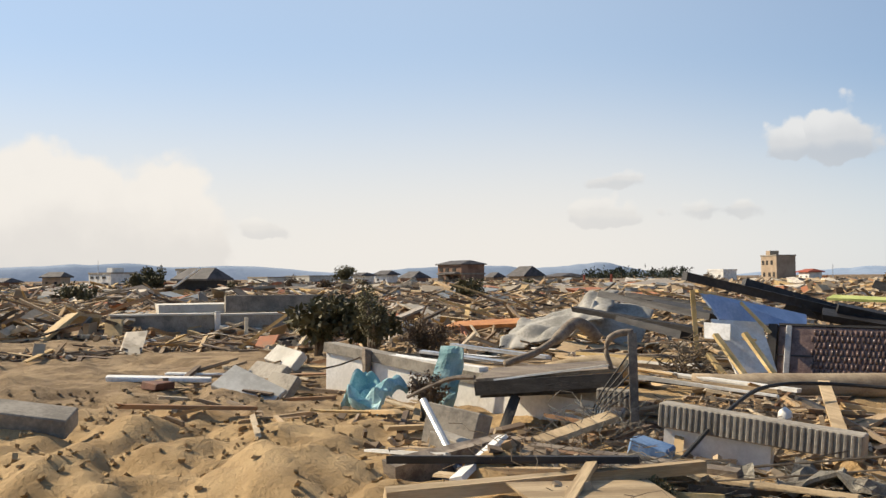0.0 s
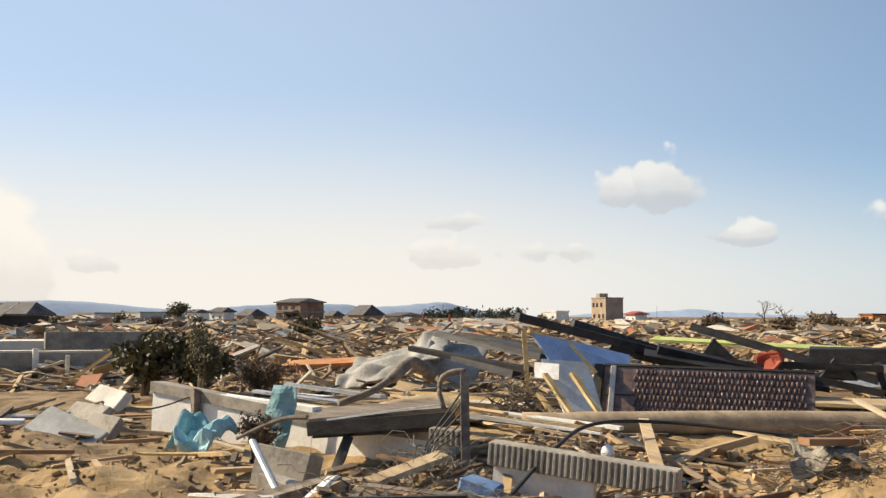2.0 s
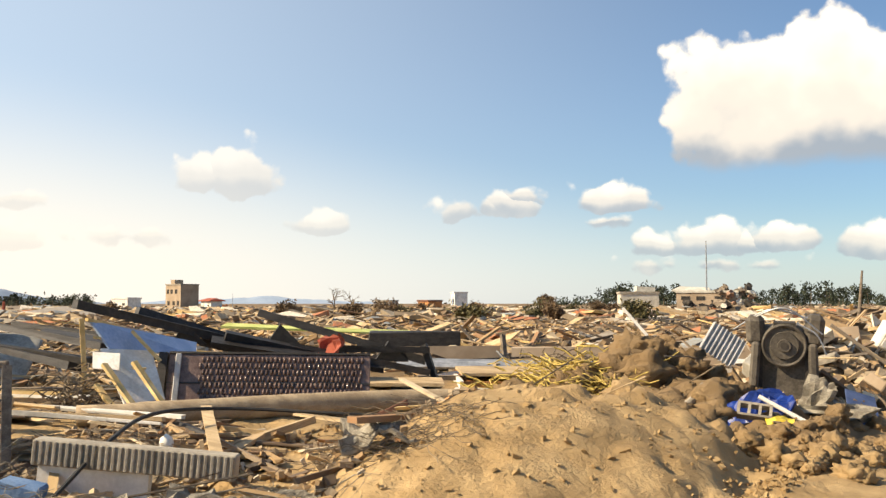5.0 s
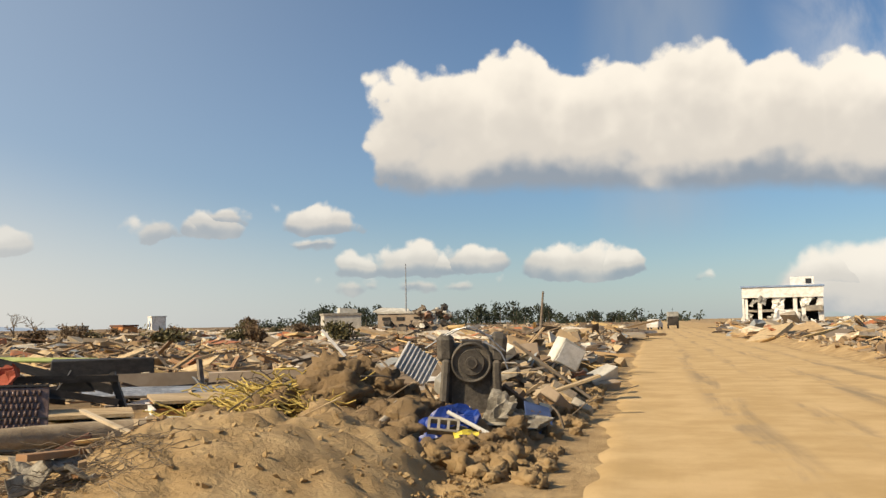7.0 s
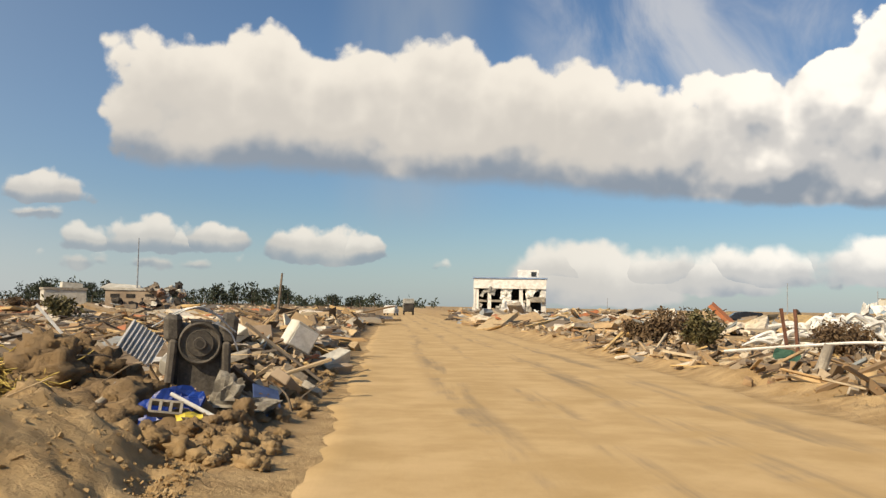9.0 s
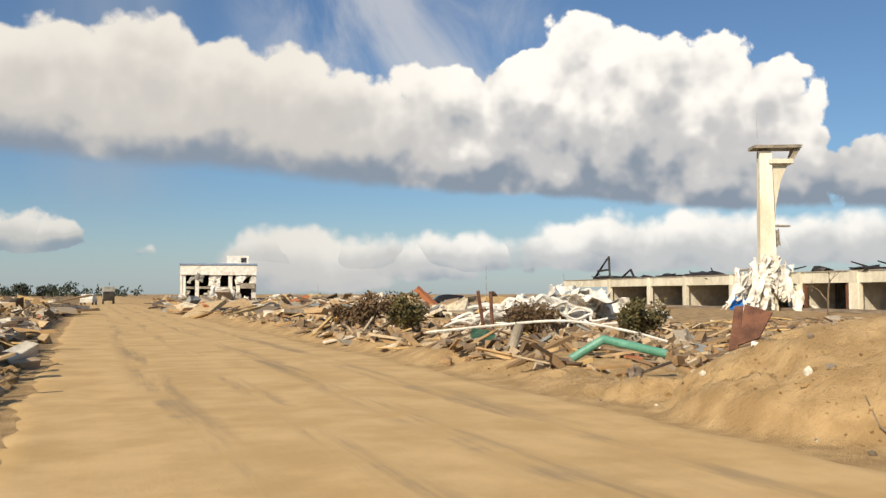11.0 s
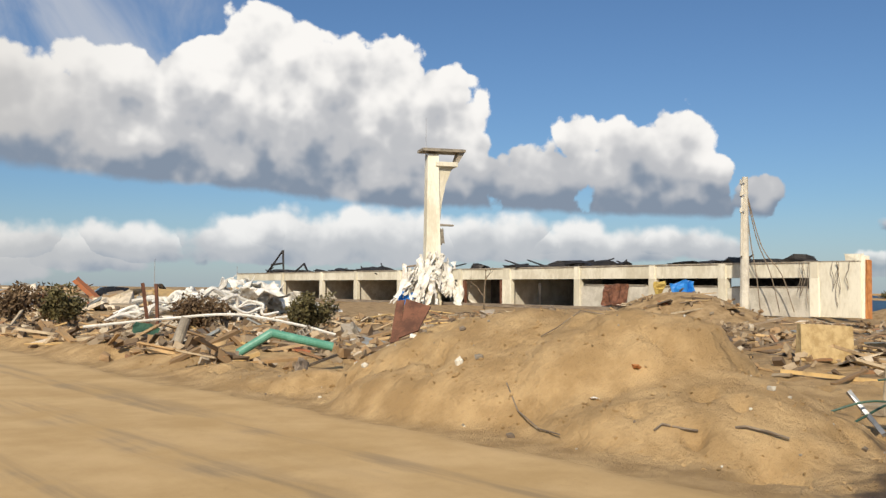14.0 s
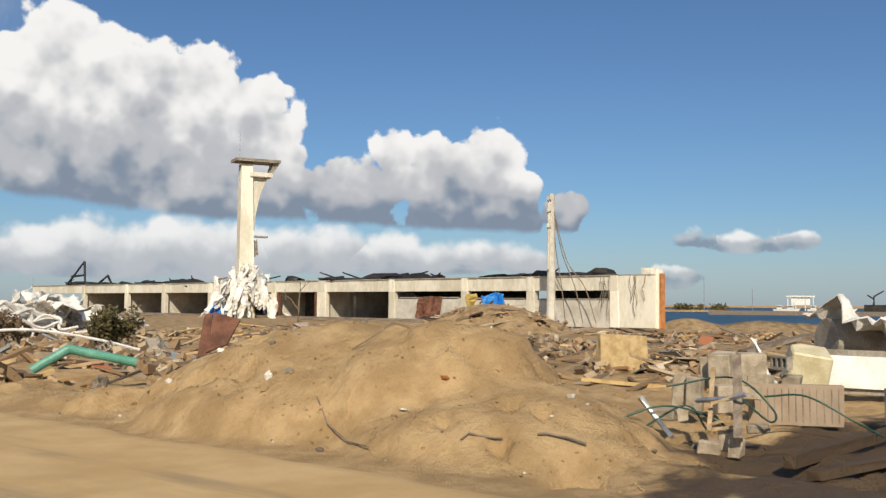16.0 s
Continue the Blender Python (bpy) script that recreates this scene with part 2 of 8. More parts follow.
def mixed_material(name, colours, rough=0.85, metal=0.0):
    """One colour of the list for each loose piece of a mesh, with grain and dirt."""
    m = bpy.data.materials.new(name)
    m.use_nodes = True
    m.node_tree.nodes.clear()
    N = Graph(m.node_tree)
    geo = N.node("ShaderNodeNewGeometry")
    ramp = N.node("ShaderNodeValToRGB")
    ramp.color_ramp.interpolation = "CONSTANT"
    steps = ramp.color_ramp.elements
    while len(steps) < len(colours):
        steps.new(0.5)
    for i, c in enumerate(colours):
        steps[i].position, steps[i].color = i / len(colours), (c[0] * 1.06, c[1] * 0.96, c[2] * 0.82, 1)
    N.put(ramp.inputs[0], geo.outputs["Random Per Island"])
    grit = N.noise(geo.outputs["Position"], 3.0, 6.0, 0.65)
    colour = N.mix(N.math("MULTIPLY", N.smooth(grit, 0.42, 0.66), 0.55), ramp.outputs[0], (0.22, 0.16, 0.095))
    surface = N.node("ShaderNodeBsdfPrincipled")
    N.put(surface.inputs["Base Color"], colour)
    surface.inputs["Roughness"].default_value, surface.inputs["Metallic"].default_value = rough, metal
    relief = N.node("ShaderNodeBump")
    relief.inputs["Strength"].default_value, relief.inputs["Distance"].default_value = 0.35, 0.03
    N.put(relief.inputs["Height"], N.noise(geo.outputs["Position"], 14.0, 5.0, 0.7))
    N.put(surface.inputs["Normal"], relief.outputs[0])
    N.put(N.node("ShaderNodeOutputMaterial").inputs[0], surface.outputs[0])
    return m


def ground_material():
    m = bpy.data.materials.new("sand_and_soil")
    m.use_nodes = True
    m.node_tree.nodes.clear()
    N = Graph(m.node_tree)
    place = N.node("ShaderNodeNewGeometry").outputs["Position"]
    xyz = N.node("ShaderNodeSeparateXYZ")
    N.put(xyz.inputs[0], place)
    wide = N.noise(place, 0.22, 6.0, 0.6)
    mid = N.noise(place, 1.7, 6.0, 0.62)
    grit = N.noise(place, 19.0, 5.0, 0.7)
    sand = N.mix(N.smooth(mid, 0.35, 0.68), (0.36, 0.24, 0.115), (0.52, 0.365, 0.19))
    sand = N.mix(N.math("MULTIPLY", N.smooth(grit, 0.55, 0.75), 0.5), sand, (0.20, 0.14, 0.085))
    soil = N.mix(N.smooth(mid, 0.35, 0.65), (0.12, 0.082, 0.05), (0.33, 0.24, 0.145))
    # silt and splintered wood spread over the flooded lots away from the road
    off_left = N.smooth(N.math("MULTIPLY_ADD", N.math("SUBTRACT", wide, 0.5), 14.0, xyz.outputs[0]), -9.0, -14.0)
    off_right = N.smooth(N.math("MULTIPLY_ADD", N.math("SUBTRACT", wide, 0.5), 14.0, xyz.outputs[0]), 14.0, 24.0)
    field = N.math("MULTIPLY", N.math("MAXIMUM", off_left, N.math("MULTIPLY", off_right, 0.6)), 0.75)
    colour = N.mix(field, sand, soil)
    # damp dug soil along the left verge
    dug = N.math("MULTIPLY", N.smooth(xyz.outputs[0], -0.7, -1.7), N.smooth(xyz.outputs[1], 8.6, 11.5))
    dug = N.math("MULTIPLY", dug, N.smooth(N.math("ADD", N.noise(place, 0.7, 5.0, 0.6), N.math("MULTIPLY", grit, 0.25)), 0.36, 0.60))
    colour = N.mix(N.math("MULTIPLY", dug, 0.7), colour, (0.15, 0.10, 0.058))
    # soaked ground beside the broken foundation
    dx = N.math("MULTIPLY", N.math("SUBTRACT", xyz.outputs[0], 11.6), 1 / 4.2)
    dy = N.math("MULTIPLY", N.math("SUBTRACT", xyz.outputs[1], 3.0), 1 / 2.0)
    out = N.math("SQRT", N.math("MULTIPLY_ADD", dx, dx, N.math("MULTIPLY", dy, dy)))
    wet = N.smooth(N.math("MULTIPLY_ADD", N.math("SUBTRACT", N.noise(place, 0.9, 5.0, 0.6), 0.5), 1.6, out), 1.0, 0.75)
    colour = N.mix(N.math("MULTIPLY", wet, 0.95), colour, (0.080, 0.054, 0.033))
    surface = N.node("ShaderNodeBsdfPrincipled")
    N.put(surface.inputs["Base Color"], colour)
    N.put(surface.inputs["Roughness"], N.math("MULTIPLY_ADD", wet, -0.3, 0.95))
    surface.inputs["Specular IOR Level"].default_value = 0.25
    relief = N.node("ShaderNodeBump")
    relief.inputs["Strength"].default_value, relief.inputs["Distance"].default_value = 0.9, 0.09
    N.put(relief.inputs["Height"], N.math("ADD", N.noise(place, 5.0, 8.0, 0.7), N.math("MULTIPLY", grit, 0.25)))
    N.put(surface.inputs["Normal"], relief.outputs[0])
    N.put(N.node("ShaderNodeOutputMaterial").inputs[0], surface.outputs[0])
    return m


def road_material():
    m = bpy.data.materials.new("sand_covered_road")
    m.use_nodes = True
    m.node_tree.nodes.clear()
    N = Graph(m.node_tree)
    place = N.node("ShaderNodeNewGeometry").outputs["Position"]
    along = N.stretch(place, (1.0, 0.075, 1.0))
    tracks = N.noise(along, 1.5, 6.0, 0.6, 0.3)
    mid = N.noise(place, 0.8, 6.0, 0.6)
    grit = N.noise(place, 26.0, 4.0, 0.7)
    sand = N.mix(N.smooth(mid, 0.3, 0.7), (0.44, 0.30, 0.14), (0.56, 0.395, 0.205))
    xyz = N.node("ShaderNodeSeparateXYZ")
    N.put(xyz.inputs[0], place)
    # two wheel lanes where the asphalt shows through the sand
    lane = None
    for x0, w in ((1.3, 0.55), (4.1, 0.5), (5.4, 0.6), (2.7, 0.35)):
        d = N.math("ABSOLUTE", N.math("SUBTRACT", N.math("MULTIPLY_ADD", N.math("SUBTRACT", mid, 0.5), 0.7, xyz.outputs[0]), x0))
        k = N.smooth(d, w, 0.05)
        lane = k if lane is None else N.math("MAXIMUM", lane, k)
    bare = N.math("MULTIPLY", N.smooth(N.math("ADD", tracks, N.math("MULTIPLY", N.math("SUBTRACT", mid, 0.5), 0.5)), 0.46, 0.66), lane)
    colour = N.mix(N.math("MULTIPLY", bare, 0.62), sand, (0.16, 0.13, 0.095))
    colour = N.mix(N.math("MULTIPLY", N.smooth(grit, 0.58, 0.75), 0.25), colour, (0.22, 0.16, 0.10))
    surface = N.node("ShaderNodeBsdfPrincipled")
    N.put(surface.inputs["Base Color"], colour)
    surface.inputs["Roughness"].default_value, surface.inputs["Specular IOR Level"].default_value = 0.95, 0.2
    relief = N.node("ShaderNodeBump")
    relief.inputs["Strength"].default_value, relief.inputs["Distance"].default_value = 0.35, 0.03
    N.put(relief.inputs["Height"], N.math("ADD", tracks, N.math("MULTIPLY", N.noise(place, 7.0, 6.0, 0.7), 0.6)))
    N.put(surface.inputs["Normal"], relief.outputs[0])
    N.put(N.node("ShaderNodeOutputMaterial").inputs[0], surface.outputs[0])
    return m


SAND, ROAD = ground_material(), road_material()
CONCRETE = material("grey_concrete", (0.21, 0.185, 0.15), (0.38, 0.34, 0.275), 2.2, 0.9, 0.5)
PALE_CONCRETE = material("pale_concrete", (0.48, 0.45, 0.38), (0.66, 0.63, 0.55), 1.2, 0.88, 0.3, speck=(0.27, 0.22, 0.15))
WHITE_PAINT = material("white_paint", (0.62, 0.60, 0.55), (0.80, 0.78, 0.73), 1.6, 0.7, 0.2, speck=(0.34, 0.28, 0.19))
TOWER_PAINT = material("stained_cream_concrete", (0.60, 0.56, 0.44), (0.80, 0.77, 0.65), 0.5, 0.85, 0.25, grain=(1, 1, 0.35), speck=(0.46, 0.41, 0.31))
# near-black: painted shade of openings and recesses, also plain dark things
DARK = material("near_black_and_shade", (0.02, 0.018, 0.016), (0.06, 0.052, 0.045), 1.5, 0.95, 0.3)
TIMBER = material("bleached_timber", (0.34, 0.24, 0.13), (0.56, 0.42, 0.25), 2.5, 0.8, 0.4, grain=(0.25, 3, 3))
NEW_TIMBER = material("yellow_timber", (0.52, 0.36, 0.14), (0.72, 0.54, 0.27), 2.5, 0.75, 0.3, grain=(0.25, 3, 3))
OLD_TIMBER = material("weathered_timber", (0.13, 0.10, 0.075), (0.27, 0.22, 0.165), 2.5, 0.9, 0.5, grain=(0.25, 3, 3))
BLACK_TIMBER = material("black_stained_timber", (0.008, 0.007, 0.007), (0.03, 0.026, 0.024), 3.0, 0.6, 0.4, grain=(0.3, 3, 3))
RUST = material("rusty_steel", (0.085, 0.035, 0.02), (0.19, 0.08, 0.045), 4.0, 0.8, 0.4)
STEEL = material("galvanised_steel", (0.30, 0.31, 0.32), (0.52, 0.53, 0.54), 2.0, 0.45, 0.15, metal=0.7)
BLUE = material("blue_plastic_sheet", (0.005, 0.02, 0.13), (0.008, 0.04, 0.25), 3.0, 0.4, 0.3)
BRIGHT_BLUE = material("bright_blue_sheet", (0.01, 0.14, 0.48), (0.02, 0.22, 0.62), 3.0, 0.5, 0.3)
SKY_BLUE = material("blue_back_board", (0.20, 0.30, 0.48), (0.32, 0.42, 0.60), 2.0, 0.6, 0.2)
TEAL = material("teal_cloth", (0.16, 0.34, 0.36), (0.34, 0.52, 0.53), 4.0, 0.8, 0.4)
GREEN = material("sea_green_plastic", (0.07, 0.24, 0.17), (0.14, 0.36, 0.27), 2.0, 0.5, 0.15)
GREY_CLOTH = material("grey_canvas", (0.25, 0.24, 0.21), (0.46, 0.44, 0.39), 2.0, 0.9, 0.4)
WHITE_SHEET = material("white_bent_sheet", (0.58, 0.56, 0.50), (0.82, 0.80, 0.75), 2.0, 0.6, 0.2, speck=(0.30, 0.26, 0.20))
BROWN_TILE = material("brown_glazed_siding", (0.10, 0.066, 0.055), (0.19, 0.13, 0.108), 6.0, 0.22, 0.4)
GLAZE = material("brown_glazed_tile", (0.085, 0.056, 0.046), (0.17, 0.115, 0.095), 9.0, 0.16, 0.25, vary=0.6)
TRUNK = material("stripped_log", (0.28, 0.205, 0.125), (0.44, 0.34, 0.22), 2.0, 0.8, 0.5, grain=(0.2, 3, 3))
RED_CLOTH = material("red_brown_cloth", (0.22, 0.045, 0.025), (0.36, 0.09, 0.05), 4.0, 0.9, 0.4)
STRAW = material("yellow_straw", (0.34, 0.24, 0.06), (0.56, 0.42, 0.12), 5.0, 0.9, 0.3)
TWIG = material("grey_twigs", (0.10, 0.075, 0.05), (0.24, 0.185, 0.125), 5.0, 0.9, 0.3)
LEAF = material("dark_leaves", (0.055, 0.048, 0.018), (0.16, 0.135, 0.05), 3.0, 0.7, 0.2)
BROWN_LEAF = material("salt_burnt_leaves", (0.09, 0.055, 0.03), (0.19, 0.125, 0.065), 3.0, 0.8, 0.2)
PINE = material("dark_pine_needles", (0.018, 0.028, 0.018), (0.05, 0.062, 0.035), 0.4, 0.9, 0.2)
CAR_PAINT = material("black_car_paint", (0.006, 0.006, 0.008), (0.015, 0.015, 0.018), 2.0, 0.2, 0.02)
GLASS_DARK = material("dark_glass", (0.01, 0.012, 0.014), (0.03, 0.034, 0.038), 2.0, 0.12, 0.02)
ROOF = material("dark_roof_tiles", (0.045, 0.04, 0.038), (0.10, 0.09, 0.085), 1.0, 0.7, 0.5)
BRICK_WALL = material("red_brown_plaster", (0.20, 0.115, 0.075), (0.33, 0.20, 0.135), 0.6, 0.9, 0.3)
BEIGE_WALL = material("tan_plaster", (0.32, 0.24, 0.165), (0.45, 0.35, 0.25), 0.3, 0.9, 0.3)
RUBBER = material("black_rubber", (0.012, 0.012, 0.012), (0.035, 0.033, 0.03), 4.0, 0.7, 0.2)
HOSE = material("green_hose", (0.015, 0.05, 0.035), (0.03, 0.09, 0.06), 3.0, 0.5, 0.1)
YELLOW = material("yellow_plastic", (0.55, 0.42, 0.04), (0.75, 0.60, 0.08), 4.0, 0.6, 0.2)
ORANGE = material("orange_board", (0.42, 0.16, 0.05), (0.58, 0.26, 0.09), 2.0, 0.8, 0.3)
NET = material("matted_net", (0.16, 0.14, 0.11), (0.34, 0.31, 0.25), 7.0, 0.95, 0.8)
TIDE = material("sea_water", (0.02, 0.05, 0.09), (0.035, 0.08, 0.13), 0.05, 0.45, 0.3, bump_scale=1.5)
TIDE.node_tree.nodes["Principled BSDF"].inputs["Specular IOR Level"].default_value = 0.12
ZINC = material("dull_zinc_sheet", (0.36, 0.36, 0.35), (0.52, 0.52, 0.51), 3.0, 0.6, 0.15)
# the pale blue is air haze painted into the hills' own colour
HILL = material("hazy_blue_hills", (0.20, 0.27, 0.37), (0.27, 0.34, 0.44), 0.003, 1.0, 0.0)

# ---------------------------------------------------------------- mesh helpers
def part(name, bm, mat, parent=None, label="", smooth=False):
    """Links a bmesh as one mesh object, under a thing or a part if one is given."""
    me = bpy.data.meshes.new(name)
    bm.normal_update()
    bm.to_mesh(me)
    bm.free()
    me.materials.append(mat)
    if smooth:
        me.shade_smooth()
    ob = new(name, me)
    if parent:
        ob.parent = parent
    return tagged(ob, label)


def again(name, ob, parent, m):
    """Another object on the mesh of ob, placed at m under parent."""
    o = new(name, ob.data)
    o.parent, o.matrix_basis = parent, m
    return o


def thing(name, label, category, m=None, group="", kind=""):
    ob = new(name)
    ob.empty_display_size = 0.1
    if m is not None:
        ob.matrix_world = m
    return tagged(ob, label, category, group, kind)


def whole(name, bm, mat, label, category, m=None, group="", kind="", smooth=False):
    """A thing of one mesh."""
    ob = part(name, bm, mat, smooth=smooth)
    if m is not None:
        ob.matrix_world = m
    return tagged(ob, label, category, group, kind)


def box(bm, sx, sy, sz, m=None, bevel=0.0, wobble=0.0, rng=random):
    """A box with its base on z = 0 of m, worn edges and uneven corners."""
    made = bmesh.ops.create_cube(bm, size=1.0)["verts"]
    for v in made:
        v.co = Vector((v.co.x * sx, v.co.y * sy, (v.co.z + 0.5) * sz))
        if wobble:
            v.co += Vector([rng.uniform(-wobble, wobble) for _ in range(3)])
    if bevel:
        edges = {e for v in made for e in v.link_edges}
        made = bmesh.ops.bevel(bm, geom=list(edges), offset=bevel, segments=1, affect="EDGES")["verts"]
    if m is not None:
        bmesh.ops.transform(bm, matrix=m, verts=made)
    return bm


def rod(bm, a, b, r0, r1=None, sides=8, caps=True):
    """A tapered round bar from a to b."""
    a, b = Vector(a), Vector(b)
    d = b - a
    made = bmesh.ops.create_cone(bm, cap_ends=caps, segments=sides, radius1=r0, radius2=r0 if r1 is None else r1, depth=d.length)["verts"]
    turn = d.to_track_quat("Z", "Y").to_matrix().to_4x4()
    bmesh.ops.transform(bm, matrix=Matrix.Translation((a + b) / 2) @ turn, verts=made)
    return bm


def tube(bm, points, r, sides=6):
    """A round tube through the points; r is one radius or one for each point."""
    pts = [Vector(p) for p in points]
    radii = r if isinstance(r, list) else [r] * len(pts)
    rings = []
    for i, p in enumerate(pts):
        d = (pts[min(i + 1, len(pts) - 1)] - pts[max(i - 1, 0)]).normalized()
        side = d.cross(Vector((0, 0, 1)))
        side = side.normalized() if side.length > 1e-3 else Vector((1, 0, 0))
        up = side.cross(d)
        rings.append([bm.verts.new(p + radii[i] * (math.cos(k) * side + math.sin(k) * up)) for k in [2 * math.pi * j / sides for j in range(sides)]])
    for r0, r1 in zip(rings, rings[1:]):
        for j in range(sides):
            bm.faces.new((r0[j], r0[(j + 1) % sides], r1[(j + 1) % sides], r1[j]))
    bm.faces.new(rings[0][::-1])
    bm.faces.new(rings[-1])
    return bm


def bend(points, steps=6):
    """A smooth curve through the points."""
    p = [Vector(q) for q in points]
    p = [2 * p[0] - p[1]] + p + [2 * p[-1] - p[-2]]
    out = []
    for i in range(1, len(p) - 2):
        for k in range(steps):
            t = k / steps
            out.append(0.5 * ((2 * p[i]) + (p[i + 1] - p[i - 1]) * t + (2 * p[i - 1] - 5 * p[i] + 4 * p[i + 1] - p[i + 2]) * t * t
                              + (3 * p[i] - p[i - 1] - 3 * p[i + 1] + p[i + 2]) * t ** 3))
    return out + [p[-2]]


def lumpy(bm, sx, sy, sz, m=None, rough=0.25, detail=2, seed=0, freq=1.6):
    """A broken lump: a ball pushed in and out, flattened to a size."""
    made = bmesh.ops.create_icosphere(bm, subdivisions=detail, radius=0.5)["verts"]
    off = Vector((seed * 3.1, seed * 1.7, seed * 2.3))
    for v in made:
        k = 1 + rough * 2 * noise.noise(v.co * freq * 2 + off) + rough * noise.noise(v.co * freq * 5 + off)
        v.co = Vector((v.co.x * sx, v.co.y * sy, v.co.z * sz)) * k
    if m is not None:
        bmesh.ops.transform(bm, matrix=m, verts=made)
    return bm


def crumpled(bm, sx, sy, thick, m=None, nx=10, ny=8, fold=0.2, seed=0, freq=1.3):
    """A crumpled sheet with thickness."""
    off = Vector((seed * 5.3, seed * 2.9, seed * 1.1))
    rows = []
    for s in (0.5, -0.5):
        grid = [[None] * (ny + 1) for _ in range(nx + 1)]
        for i in range(nx + 1):
            for j in range(ny + 1):
                p = Vector(((i / nx - 0.5) * sx, (j / ny - 0.5) * sy, 0))
                n = noise.noise_vector(p * freq + off)
                f = abs(noise.noise(p * freq * 1.9 + off * 2))
                grid[i][j] = bm.verts.new(p + Vector((n.x * fold * 0.6, n.y * fold * 0.6, n.z * fold + f * fold + s * thick)))
        rows.append(grid)
    a, b = rows
    made = [v for g in rows for r in g for v in r]
    for i in range(nx):
        for j in range(ny):
            bm.faces.new((a[i][j], a[i + 1][j], a[i + 1][j + 1], a[i][j + 1]))
            bm.faces.new((b[i][j], b[i][j + 1], b[i + 1][j + 1], b[i + 1][j]))
    rim = [(i, 0) for i in range(nx)] + [(nx, j) for j in range(ny)] + [(i, ny) for i in range(nx, 0, -1)] + [(0, j) for j in range(ny, 0, -1)]
    for (i, j), (k, l) in zip(rim, rim[1:] + rim[:1]):
        bm.faces.new((a[i][j], b[i][j], b[k][l], a[k][l]))
    if m is not None:
        bmesh.ops.transform(bm, matrix=m, verts=made)
    return bm


# ---------------------------------------------------------------- ground
ROAD_LEFT, ROAD_RIGHT = -0.85, 6.95


def _lattice(ix, iy, seed):
    h = np.sin(ix * 127.1 + iy * 311.7 + seed * 74.7) * 43758.5453
    return h - np.floor(h)


def value_noise(x, y, seed=0):
    ix, iy = np.floor(x), np.floor(y)
    fx, fy = x - ix, y - iy
    fx, fy = fx * fx * (3 - 2 * fx), fy * fy * (3 - 2 * fy)
    a = _lattice(ix, iy, seed) * (1 - fx) + _lattice(ix + 1, iy, seed) * fx
    b = _lattice(ix, iy + 1, seed) * (1 - fx) + _lattice(ix + 1, iy + 1, seed) * fx
    return a * (1 - fy) + b * fy


def fbm(x, y, size, octaves=4, seed=0):
    out, amp, total = 0.0, 1.0, 0.0
    for k in range(octaves):
        out = out + amp * value_noise(x / size * 2 ** k + 13.7 * k, y / size * 2 ** k - 7.1 * k, seed + k)
        total += amp
        amp *= 0.5
    return out / total


def soft(a, low, high):
    t = np.clip((a - low) / (high - low), 0, 1)
    return t * t * (3 - 2 * t)


def hill(x, y, cx, cy, across, along, turn, top):
    """A sand heap with slumped flanks; across and along are its half sizes, turn its heading."""
    a = radians(turn)
    u = ((x - cx) * math.cos(a) - (y - cy) * math.sin(a)) / across
    v = ((x - cx) * math.sin(a) + (y - cy) * math.cos(a)) / along
    r = np.sqrt(u * u + v * v) + 0.22 * (fbm(x, y, 2.2, 3, 5) - 0.5)
    t = np.clip(1 - r, 0, 1)
    return top * (1 - (1 - t) ** 1.7) * soft(t, 0, 0.18)


